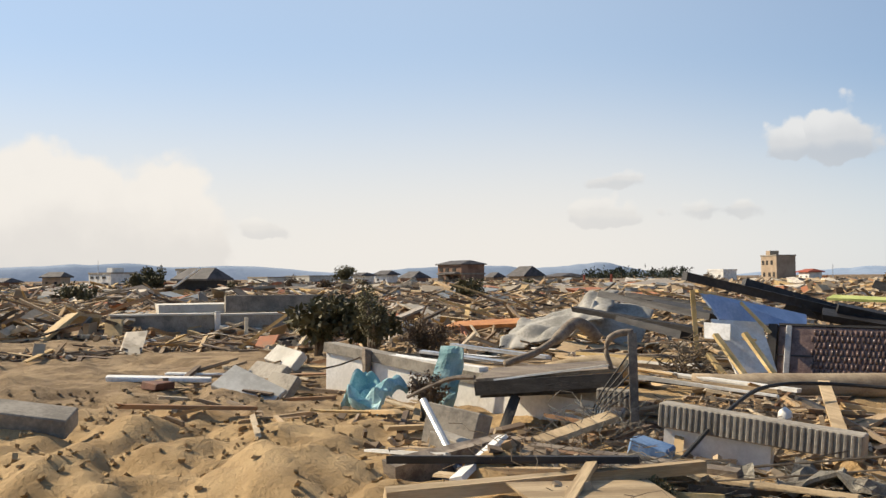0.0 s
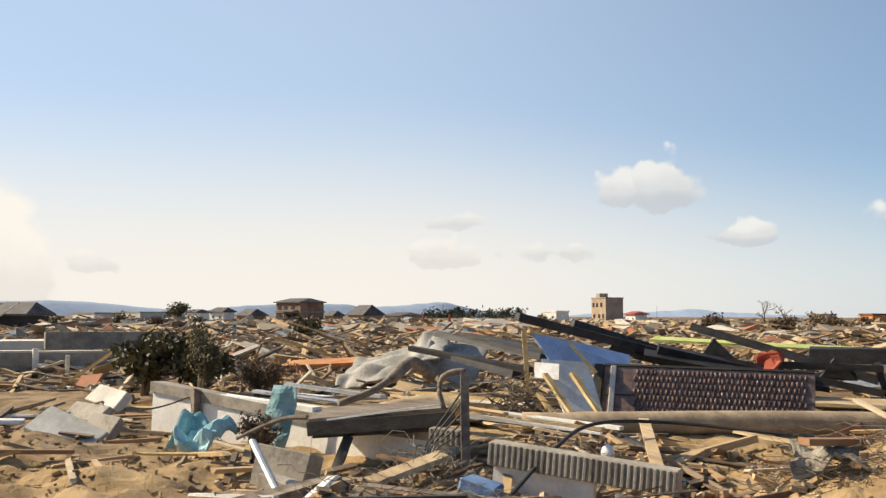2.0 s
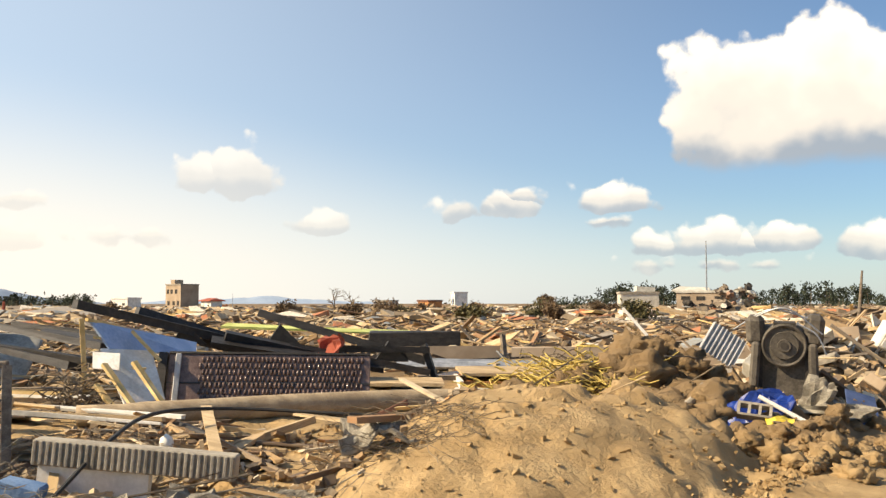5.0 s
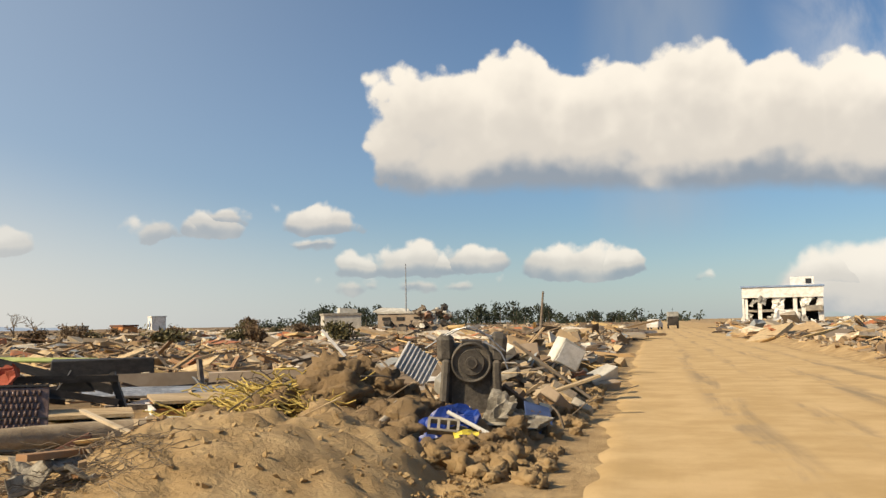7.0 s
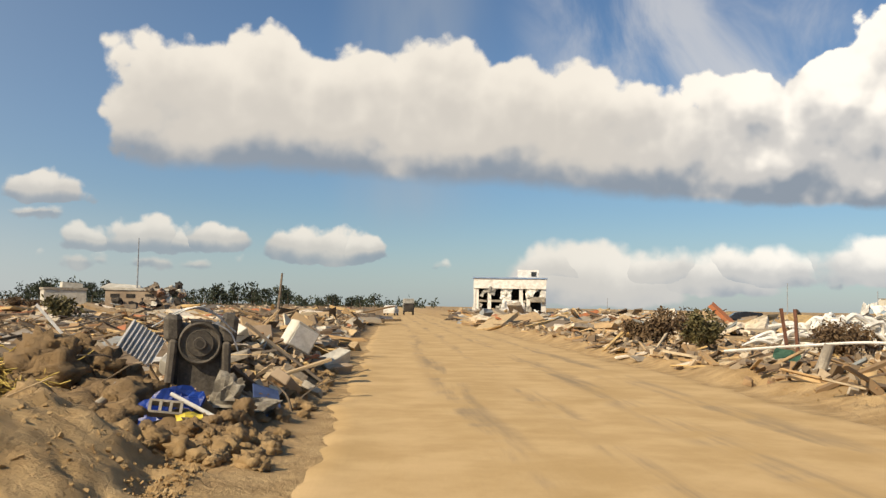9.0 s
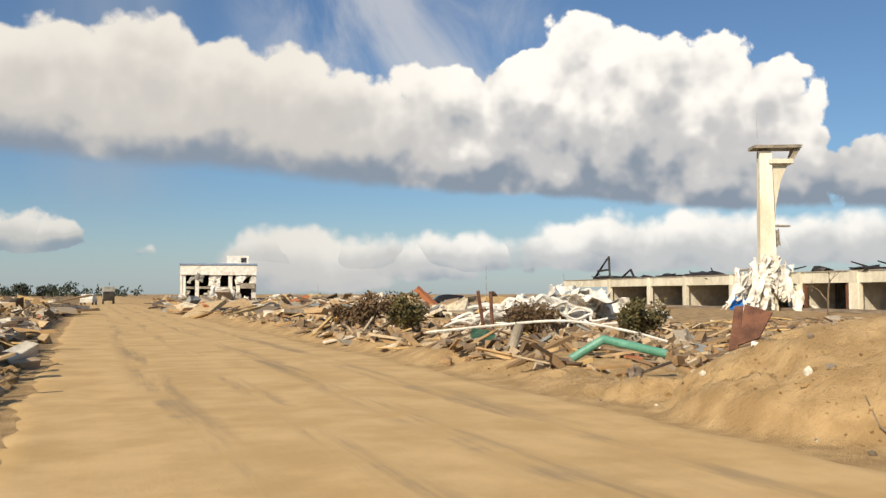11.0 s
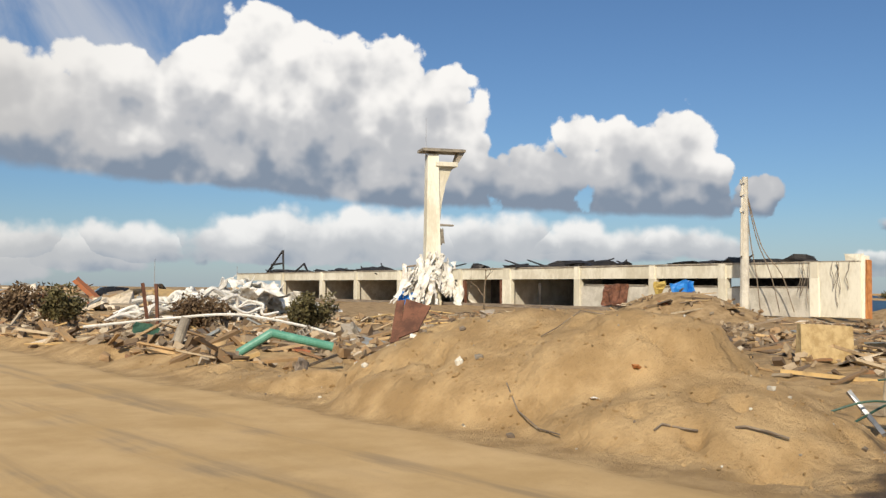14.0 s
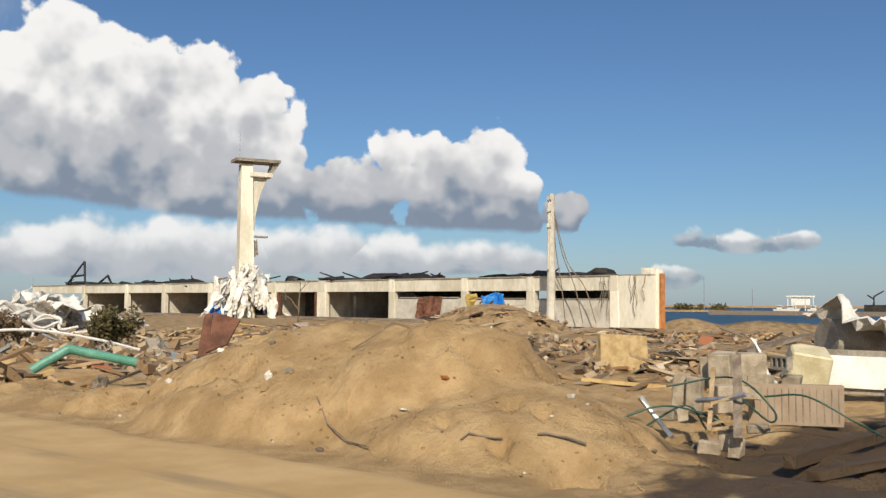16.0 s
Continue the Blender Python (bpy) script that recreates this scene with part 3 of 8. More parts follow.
def ground_height(x, y):
    x, y = np.asarray(x, float), np.asarray(y, float)
    d = np.hypot(x, y)
    off_road = np.maximum(soft(-x, 0.9, 2.0), soft(x, 6.9, 7.9))
    ahead = soft(y, 14.5, 18)
    z = 0.30 * (fbm(x, y, 5.0, 4, 1) - 0.45) + 0.20 * (fbm(x, y, 1.1, 3, 2) - 0.5)
    z = z + 0.40 * soft(d, 22, 60) * (fbm(x, y, 9.0, 4, 8) - 0.42)
    # ruts and clods in the churned sand beside the road
    near_left = soft(-x, 1.5, 3.5) * soft(-y, -6.0, -3.0) * soft(d, 16, 10)
    z = z + near_left * (0.42 * np.abs(fbm(x, y, 1.3, 3, 11) - 0.5) * 2 - 0.12)
    z = z + near_left * 0.16 * np.sin(5.2 * (y - 0.25 * x) + 3 * fbm(x, y, 2.5, 2, 12)) * soft(fbm(x, y, 3.0, 2, 13), 0.4, 0.6)
    # rubble ridge on the left verge, clods along its foot
    ridge = np.exp(-((x + 2.9) / 1.15) ** 2) * ahead * soft(-y, -120, -70)
    z = z + ridge * (0.45 + 0.75 * (fbm(x, y, 2.4, 4, 3) - 0.4)) + 0.25 * ridge * np.abs(fbm(x, y, 0.6, 3, 4) - 0.5)
    verge = np.exp(-((x - 8.3) / 0.9) ** 2) * soft(y, 8, 14) * soft(-y, -110, -60)
    z = z + verge * (0.22 + 0.5 * (fbm(x, y, 1.8, 4, 6) - 0.4))
    z = np.maximum(z, -0.12) * off_road
    z = z + hill(x, y, -3.75, 8.2, 1.9, 2.6, 12, 0.80) * off_road
    z = z + soft(-x, 1.0, 2.0) * soft(d, 30, 18) * ((0.10 + 0.34 * soft(y, 7.5, 10.5)) * np.abs(fbm(x, y, 0.62, 3, 51) - 0.5) * 2 + 0.08 * (fbm(x, y, 0.22, 2, 52) - 0.5))
    z = z + soft(x, 7.2, 7.8) * soft(d, 30, 18) * (0.14 * (fbm(x, y, 0.9, 3, 53) - 0.5) + 0.055 * (fbm(x, y, 0.24, 2, 54) - 0.5) - 0.16 * soft(fbm(x, y, 0.8, 3, 55), 0.58, 0.70))
    z = z + hill(x, y, -4.9, 14.4, 1.1, 1.3, 30, 0.75) + hill(x, y, -4.0, 12.9, 0.8, 0.9, 0, 0.42)
    z = z + hill(x, y, -6.0, 3.0, 1.6, 1.2, 60, 0.30) + hill(x, y, -7.4, 2.2, 1.2, 1.0, 40, 0.30)
    # the raised house lot behind the retaining wall
    lot = soft(y - 4.37 - 0.283 * (x + 13.68), 0.0, 0.4) * soft(-x, 6.2, 7.6) * soft(-y, -20, -17) * soft(x, -24, -20)
    z = z * (1 - 0.5 * lot) + 0.10 * lot
    wall_foot = np.exp(-((y - 4.37 - 0.283 * (x + 13.68) + 0.7) / 0.7) ** 2) * soft(-x, 7.8, 8.6) * soft(x, -14.5, -13.5)
    z = z - (z + 0.06) * wall_foot * (z > -0.06)
    # the long sand bank on the right verge
    z = z + soft(x, 7.0, 7.5) * (hill(x, y, 9.9, 9.4, 2.7, 3.3, -28, 1.34) + hill(x, y, 9.6, 6.6, 2.2, 2.1, -18, 0.75)) * 0.97
    z = z + hill(x, y, 44.0, 31.0, 4.0, 5.0, 0, 1.6) + hill(x, y, 76, 33.5, 3.5, 3.0, 0, 1.0) + hill(x, y, 80, 28.5, 4, 4, 0, 0.9) + hill(x, y, 82, 24.0, 3, 3, 0, 0.8)
    # the land slopes down to the harbour basin behind the long building
    a = np.degrees(np.arctan2(x, y))
    z = z - 0.55 * soft(a, 61.5, 64) * soft(d, 42, 66)
    basin = soft(a, 63.6, 64.6) * soft(d, 84, 88) * soft(-d, -900, -880)
    z = z * (1 - basin) - 4.0 * basin
    return z - 0.02


PLOT_X, PLOT_Y = np.arange(-34, 40, 0.1), np.arange(-3, 42, 0.1)
PLOT = ground_height(*np.meshgrid(PLOT_X, PLOT_Y, indexing="ij"))


def z_at(x, y):
    """The ground's height, read from a fine plot near the road."""
    u, v = (x + 34) * 10, (y + 3) * 10
    i, j = int(u), int(v)
    if not (0 <= i < len(PLOT_X) - 1 and 0 <= j < len(PLOT_Y) - 1):
        return float(ground_height(x, y))
    u, v = u - i, v - j
    return float((PLOT[i, j] * (1 - u) + PLOT[i + 1, j] * u) * (1 - v) + (PLOT[i, j + 1] * (1 - u) + PLOT[i + 1, j + 1] * u) * v)


def sheet(name, xs, ys, zs, mat, smooth=True):
    """A grid mesh from arrays of the same shape."""
    n, k = xs.shape
    verts = np.stack([xs, ys, zs], -1).reshape(-1, 3)
    i = np.arange(n * k).reshape(n, k)
    faces = np.stack([i[:-1, :-1], i[1:, :-1], i[1:, 1:], i[:-1, 1:]], -1).reshape(-1, 4)
    me = bpy.data.meshes.new(name)
    me.from_pydata(verts.tolist(), [], faces.tolist())
    me.materials.append(mat)
    if smooth:
        me.shade_smooth()
    return new(name, me)


headings = np.radians(np.concatenate([np.arange(-110, 90, 0.3), np.arange(90, 250.1, 4.0)]))
reach = np.concatenate([np.linspace(0.0, 5.0, 18)[:-1], np.geomspace(5.0, 34.0, 210)[:-1], np.geomspace(34.0, 140.0, 70)[:-1], np.geomspace(140.0, 4700.0, 40)])
D, A = np.meshgrid(reach, headings, indexing="ij")
GX, GY = D * np.sin(A), D * np.cos(A)
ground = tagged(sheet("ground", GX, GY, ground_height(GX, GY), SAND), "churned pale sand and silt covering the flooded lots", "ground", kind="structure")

ry = np.concatenate([np.arange(-40, 60, 0.2), np.geomspace(60, 700, 60)])
rx = np.linspace(0, 1, 40)
U, RY = np.meshgrid(rx, ry, indexing="ij")
left_edge = ROAD_LEFT + 0.5 * (fbm(RY, RY * 0 + 3, 2.2, 4, 21) - 0.5) + 0.3 * (fbm(RY, RY * 0 + 5, 0.6, 3, 24) - 0.5)
right_edge = ROAD_RIGHT + 0.6 * (fbm(RY, RY * 0 + 9, 2.6, 4, 22) - 0.5) + 0.3 * (fbm(RY, RY * 0 + 7, 0.6, 3, 25) - 0.5)
RX = left_edge + U * (right_edge - left_edge)
RZ = 0.012 + 0.035 * (fbm(RX, RY * 0.12, 0.9, 3, 23) - 0.5) * np.clip(U * (1 - U) * 12, 0, 1)
RZ[0], RZ[-1] = -0.06, -0.06
road = tagged(sheet("road", RX, RY, RZ, ROAD), "straight asphalt road buried under packed yellow sand with wheel marks", "road", kind="structure")

water_bm = bmesh.new()
box(water_bm, 900, 900, 0.5, pose(540, 120, -1.2))
water = whole("water", water_bm, TIDE, "calm dark blue harbour water", "water", kind="structure")


# distant hills on the horizon, the haze of distance put into their colour
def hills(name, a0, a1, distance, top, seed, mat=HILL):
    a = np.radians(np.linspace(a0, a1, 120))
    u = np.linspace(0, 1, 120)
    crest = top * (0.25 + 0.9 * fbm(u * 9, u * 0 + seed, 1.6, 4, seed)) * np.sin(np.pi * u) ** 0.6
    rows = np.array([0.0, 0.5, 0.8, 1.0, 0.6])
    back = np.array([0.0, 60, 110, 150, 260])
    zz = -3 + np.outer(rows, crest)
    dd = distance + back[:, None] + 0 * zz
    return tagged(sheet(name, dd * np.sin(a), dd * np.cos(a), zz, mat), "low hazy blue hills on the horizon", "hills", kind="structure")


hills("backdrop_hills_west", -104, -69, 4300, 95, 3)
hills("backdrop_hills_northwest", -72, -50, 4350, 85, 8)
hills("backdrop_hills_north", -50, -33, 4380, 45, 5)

# ---------------------------------------------------------------- the long ruined harbour building
# its front runs from F0 (near end) to F1 (far end)
F0, F1 = Vector((58.2, 27.8, 0)), Vector((67.6, 126.0, 0))
FRONT = (F1 - F0).normalized()
FACING = Matrix.LocRotScale(F1, Euler((0, 0, math.atan2(-FRONT.y, -FRONT.x))), None)


def along_front(heading):
    """How far along the front a heading from the standpoint meets it."""
    a = radians(heading)
    w = Vector((math.sin(a), math.cos(a), 0))
    k = (w.x * F0.y - w.y * F0.x) / (w.y * FRONT.x - w.x * FRONT.y)
    return k


def harbour_building():
    hall = thing("harbour_building", "long single-storey cream concrete building gutted by the flood", "building", FACING)
    # x counts from the near end, y back from the front
    top, sill, deep = 3.55, 0.0, 9.0
    length = (F1 - F0).length

    def hp(x, *rest):
        return pose(length - x, *rest)

    def at(p):
        return (length - p[0], p[1], p[2])

    # bays counted from the near end
    edges = [along_front(h) for h in (62.14, 57.15, 53.17, 48.75, 44.52, 41.66, 37.95, 35.31, 33.24, 30.91)]
    pillars = [0.0] + edges + [length]
    lintel = 0.98
    bm = box(bmesh.new(), length - 0.3, 0.35, lintel, hp(length / 2 + 0.1, -0.12, top - lintel))
    part("lintel", bm, TOWER_PAINT, hall, "cream parapet band with rain stains")
    part("drip_edge", box(bmesh.new(), length - 0.3, 0.5, 0.09, hp(length / 2 + 0.1, -0.12, top + 0.002)), CONCRETE, hall, "dark weathered parapet edge")
    for i, x in enumerate(edges):
        wide = 1.25 if i == 4 else 0.72
        part("pillar", box(bmesh.new(), wide, 0.5, top - lintel, hp(x, -0.16, 0), bevel=0.03), TOWER_PAINT, hall)
        part("pilaster", box(bmesh.new(), wide * 0.8, 0.12, lintel + 0.06, hp(x, -0.36, top - lintel - 0.03)), TOWER_PAINT, hall)
    # the rear wall is broken away behind three bays
    # their concrete is the darker grey, to carry the shade deep in the bays
    for i, (u, v) in enumerate(((0.3, 1.0), (0.0, 1.0), (0.0, 1.0), (0.55, 1.0), (0, 1), (0, 1), (0, 1), (0, 1), (0, 1), (0, 1))):
        p, q = edges[i], (edges + [length])[i + 1]
        if i == 1:
            continue
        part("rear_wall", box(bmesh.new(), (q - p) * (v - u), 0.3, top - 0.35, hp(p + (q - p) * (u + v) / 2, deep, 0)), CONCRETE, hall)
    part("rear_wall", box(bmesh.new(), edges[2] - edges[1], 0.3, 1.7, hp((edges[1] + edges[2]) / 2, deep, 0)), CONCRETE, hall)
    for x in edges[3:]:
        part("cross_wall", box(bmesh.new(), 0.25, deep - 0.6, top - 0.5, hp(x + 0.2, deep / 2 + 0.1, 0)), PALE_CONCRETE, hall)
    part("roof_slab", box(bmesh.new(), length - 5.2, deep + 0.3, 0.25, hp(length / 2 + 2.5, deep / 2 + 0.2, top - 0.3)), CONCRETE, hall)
    # near end: cracked solid wall with a broken edge, sill walls under the slots
    part("gable_wall", box(bmesh.new(), 0.25, 0.45, top + 0.35, hp(-0.12, 0.05, 0), wobble=0.05), TOWER_PAINT, hall)
    part("brick_edge", box(bmesh.new(), 0.12, 0.5, top + 0.1, hp(-0.32, 0.1, 0), wobble=0.05), ORANGE, hall, "brick-red broken wall edge")
    first = edges[0]
    bm = bmesh.new()
    box(bm, first, 0.4, top + 0.02, hp(first * 0.5, -0.15, 0), wobble=0.05)
    box(bm, first * 0.30, 0.4, 0.45, hp(first * 0.16, -0.15, top), wobble=0.1)
    part("front_wall", bm, TOWER_PAINT, hall, "cracked cream wall")
    for i in range(3):
        p, q = edges[i], edges[i + 1]
        part("sill_wall", box(bmesh.new(), (q - p) - 0.74, 0.3, 1.86 + 0.05 * i, hp((p + q) / 2, -0.1, 0), wobble=0.04), PALE_CONCRETE, hall)
        part("sill_coping", box(bmesh.new(), (q - p) * 0.8, 0.36, 0.08, hp((p + q) / 2, -0.1, 1.9 + 0.05 * i), wobble=0.03), CONCRETE, hall)
    # sheets added behind the slots, charred interior and shade in one dark colour
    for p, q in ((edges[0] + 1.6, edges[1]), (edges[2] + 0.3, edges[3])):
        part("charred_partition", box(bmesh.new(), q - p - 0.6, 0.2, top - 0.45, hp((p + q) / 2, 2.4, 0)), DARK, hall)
    # dark frame of the gutted office bay behind the small tree
    p, q = edges[4], edges[5]
    part("door_frame", box(bmesh.new(), 0.35, 0.3, top - lintel - 0.1, hp(p + 0.9, -0.2, 0), wobble=0.03), RUST, hall)
    part("door_frame", box(bmesh.new(), 0.3, 0.3, top - lintel - 0.1, hp(q - 0.7, -0.2, 0), wobble=0.03), RUST, hall)
    # dark sheet added across the bay in place of its inner shade
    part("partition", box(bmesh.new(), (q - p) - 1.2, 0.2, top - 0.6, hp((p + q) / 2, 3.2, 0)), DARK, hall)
    # charred roof timbers and rubble along the parapet
    rng = random.Random(4)
    for i in range(46):
        x = rng.choice((rng.uniform(3, length * 0.44), rng.uniform(length * 0.56, length * 0.92)))
        bm = bmesh.new()
        lumpy(bm, rng.uniform(1.5, 5.5), rng.uniform(0.8, 2), rng.uniform(0.35, 0.95), None, 0.35, 2, i, 2.4)
        o = part("roof_wreckage", bm, BLACK_TIMBER, hall)
        o.matrix_basis = hp(x, rng.uniform(0.5, 2.5), top + rng.uniform(0.0, 0.2), 0, rng.uniform(-6, 6), rng.uniform(-20, 20))
    for i in range(14):
        x = rng.uniform(2, length * 0.95)
        bm = rod(bmesh.new(), at((x, 1, top + 0.1)), at((x + rng.uniform(-4, 4), 1.5, top + rng.uniform(0.3, 1.0))), 0.09, 0.06, 6)
        part("roof_bar", bm, BLACK_TIMBER, hall)
    # torn sheet hanging in a bay, rags and cables on the near wall
    bay = (edges[2] + edges[3]) / 2
    o = part("torn_panel", crumpled(bmesh.new(), 2.6, 1.7, 0.04, None, 8, 6, 0.3, 3), RUST, hall, "rust-red torn sheet")
    o.matrix_basis = hp(bay - 0.4, -0.55, 1.3, 80, 0, 0)
    for i in range(9):
        x = rng.uniform(0.5, first * 1.6)
        pts = [(x + rng.uniform(-0.12, 0.12), -0.45 - rng.uniform(0, 0.2), z) for z in np.linspace(top, rng.uniform(0.2, 2.0), 5)]
        part("hanging_cable", tube(bmesh.new(), bend([at(p) for p in pts], 3), 0.02, 5), OLD_TIMBER, hall)
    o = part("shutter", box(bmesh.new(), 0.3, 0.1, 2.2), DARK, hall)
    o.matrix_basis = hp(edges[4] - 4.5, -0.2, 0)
    # toppled derrick frame on the far roof
    xa = along_front(30.3)
    for p, q in (((xa - 4, 0, top), (xa + 2.5, 1, top + 0.2)), ((xa + 2.5, 0, top), (xa - 0.5, 1, top + 3.2)), ((xa - 0.5, 1, top + 3.2), (xa - 0.8, 1, top)),
                 ((xa - 6, 0, top), (xa - 8, 0.5, top + 1.2)), ((xa - 8, 0.5, top + 1.2), (xa - 10, 0, top + 0.2)), ((xa + 1, 0, top + 1.2), (xa - 0.6, 1, top + 1.4))):
        part("derrick_bar", rod(bmesh.new(), at(p), at(q), 0.16, 0.12, 6), BLACK_TIMBER, hall)
    # dark plinth rail in front
    part("plinth", box(bmesh.new(), length * 0.55, 0.5, 0.3, hp(length * 0.45, -0.9, 0), wobble=0.03), OLD_TIMBER, hall)
    return hall


harbour_building()


def siren_tower():
    base = polar(39.87, 95.0)
    tower = thing("watch_tower", "tall cream concrete tower with a flared broken head", "tower", Matrix.Translation(base) @ pose(0, 0, 0, 0, 0, -24))
    H = 15.7
    bm = bmesh.new()
    lower = [(-0.95, -0.6), (0.75, -0.6), (0.75, 0.6), (-0.95, 0.6)]
    upper = [(-0.85, -0.5), (0.15, -0.5), (0.15, 0.5), (-0.85, 0.5)]
    # slim shaft
    a = [bm.verts.new((x, y, 0)) for x, y in lower]
    b = [bm.verts.new((x * 0.92 + 0.05, y * 0.95, H - 0.5)) for x, y in [(-0.95, -0.6), (0.25, -0.6), (0.25, 0.6), (-0.95, 0.6)]]
    for i in range(4):
        bm.faces.new((a[i], a[(i + 1) % 4], b[(i + 1) % 4], b[i]))
    bm.faces.new(b)
    part("shaft", bm, TOWER_PAINT, tower)
    # fin that flares out under the head
    bm = bmesh.new()
    prof = [(0.25, 8.6), (0.62, 8.6), (0.75, 10.2), (1.15, 12.2), (1.75, 13.7), (2.15, 14.1), (0.2, 14.1)]
    f = [bm.verts.new((x, -0.22, z)) for x, z in prof]
    k = [bm.verts.new((x, 0.22, z)) for x, z in prof]
    bm.faces.new(f)
    bm.faces.new(k[::-1])
    for i in range(len(prof)):
        j = (i + 1) % len(prof)
        bm.faces.new((f[j], f[i], k[i], k[j]))
    part("flare", bm, TOWER_PAINT, tower)
    part("lower_platform", box(bmesh.new(), 2.3, 1.5, 0.45, pose(1.15, 0, 14.0), bevel=0.03), TOWER_PAINT, tower)
    bm = bmesh.new()
    prof = [(2.05, 14.4), (2.35, 14.4), (3.0, H - 0.2), (2.4, H - 0.2)]
    f = [bm.verts.new((x, -0.7, z)) for x, z in prof]
    k = [bm.verts.new((x, 0.7, z)) for x, z in prof]
    bm.faces.new(f)
    bm.faces.new(k[::-1])
    for i in range(4):
        j = (i + 1) % 4
        bm.faces.new((f[j], f[i], k[i], k[j]))
    part("slanted_wall", bm, CONCRETE, tower)
    part("head_slab", box(bmesh.new(), 4.5, 2.2, 0.28, pose(0.75, 0, H - 0.25), wobble=0.03), CONCRETE, tower, "dark weathered slab")
    part("bracket", box(bmesh.new(), 1.7, 0.7, 0.16, pose(1.15, 0, 8.0), wobble=0.03), CONCRETE, tower)
    part("bracket_rubble", lumpy(bmesh.new(), 0.5, 0.5, 1.7, pose(0.85, 0, 6.9), 0.4, 2, 5), CONCRETE, tower)
    part("antenna_rod", rod(bmesh.new(), (-0.9, 0, H - 2), (-0.9, 0, H + 3.2), 0.05, 0.02, 6), STEEL, tower)
    part("stub_bar", rod(bmesh.new(), (-0.5, -0.3, 4.1), (-3.3, -0.3, 3.75), 0.11, 0.09, 6), OLD_TIMBER, tower)
    # bent sheets wrapped round the foot
    wrap = thing("bent_sheet_heap", "white bent sheet metal wrapped round the foot of the tower", "sheet metal", Matrix.Translation(base))
    rng = random.Random(9)
    for i in range(90):
        a = rng.uniform(150, 390)
        r = 0.7 + 3.0 * rng.random() ** 1.2
        z0 = max(0.0, 6.4 - 1.55 * r + rng.uniform(-1, 0.6))
        bm = crumpled(bmesh.new(), rng.uniform(0.2, 0.6), rng.uniform(2.0, 4.4), 0.03, None, 3, 10, 0.42, i, 1.2)
        o = part("bent_strip", bm, WHITE_SHEET, wrap)
        tilt = rng.uniform(48, 84)
        o.matrix_basis = pose(r * math.cos(radians(a)) * 1.25, r * math.sin(radians(a)), z0 * 0.62 + 0.5, 0, 0, a + 90 + rng.uniform(-35, 35)) @ pose(0, 0, 0, tilt, rng.uniform(-25, 25), 0)
    return tower


siren_tower()


def utility_pole(heading, distance, tall):
    base = polar(heading, distance)
    pole = thing("utility_pole", "pale concrete utility pole with loose hanging cables", "pole", Matrix.Translation(base))
    part("shaft", rod(bmesh.new(), (0, 0, 0), (0.12, 0, tall), 0.34, 0.20, 10), PALE_CONCRETE, pole)
    part("shaft", rod(bmesh.new(), (-0.35, 0, 4.0), (-0.22, 0, tall - 0.4), 0.09, 0.08, 8), PALE_CONCRETE, pole)
    for z in (tall - 0.5, tall - 1.3, tall - 2.4):
        part("band", rod(bmesh.new(), (-0.35, 0, z), (0.35, 0, z + 0.1), 0.10, 0.10, 6), STEEL, pole)
        part("insulator", rod(bmesh.new(), (-0.4, 0, z), (-0.4, 0, z + 0.3), 0.09, 0.06, 6), PALE_CONCRETE, pole)
    for i, (dx, sag) in enumerate(((2.2, 0.4), (3.1, 0.9), (1.0, 0.2))):
        pts = [(0.1, 0, tall - 0.8), (dx * 0.35, -0.4, tall * 0.6 - sag), (dx * 0.75, -0.7, tall * 0.3), (dx, -1, 0.3)]
        part("cable", tube(bmesh.new(), bend([polar(heading + 90, p[0], p[2]) for p in pts], 4), 0.035, 5), OLD_TIMBER, pole)
    return pole


utility_pole(58.2, 66.0, 9.3)


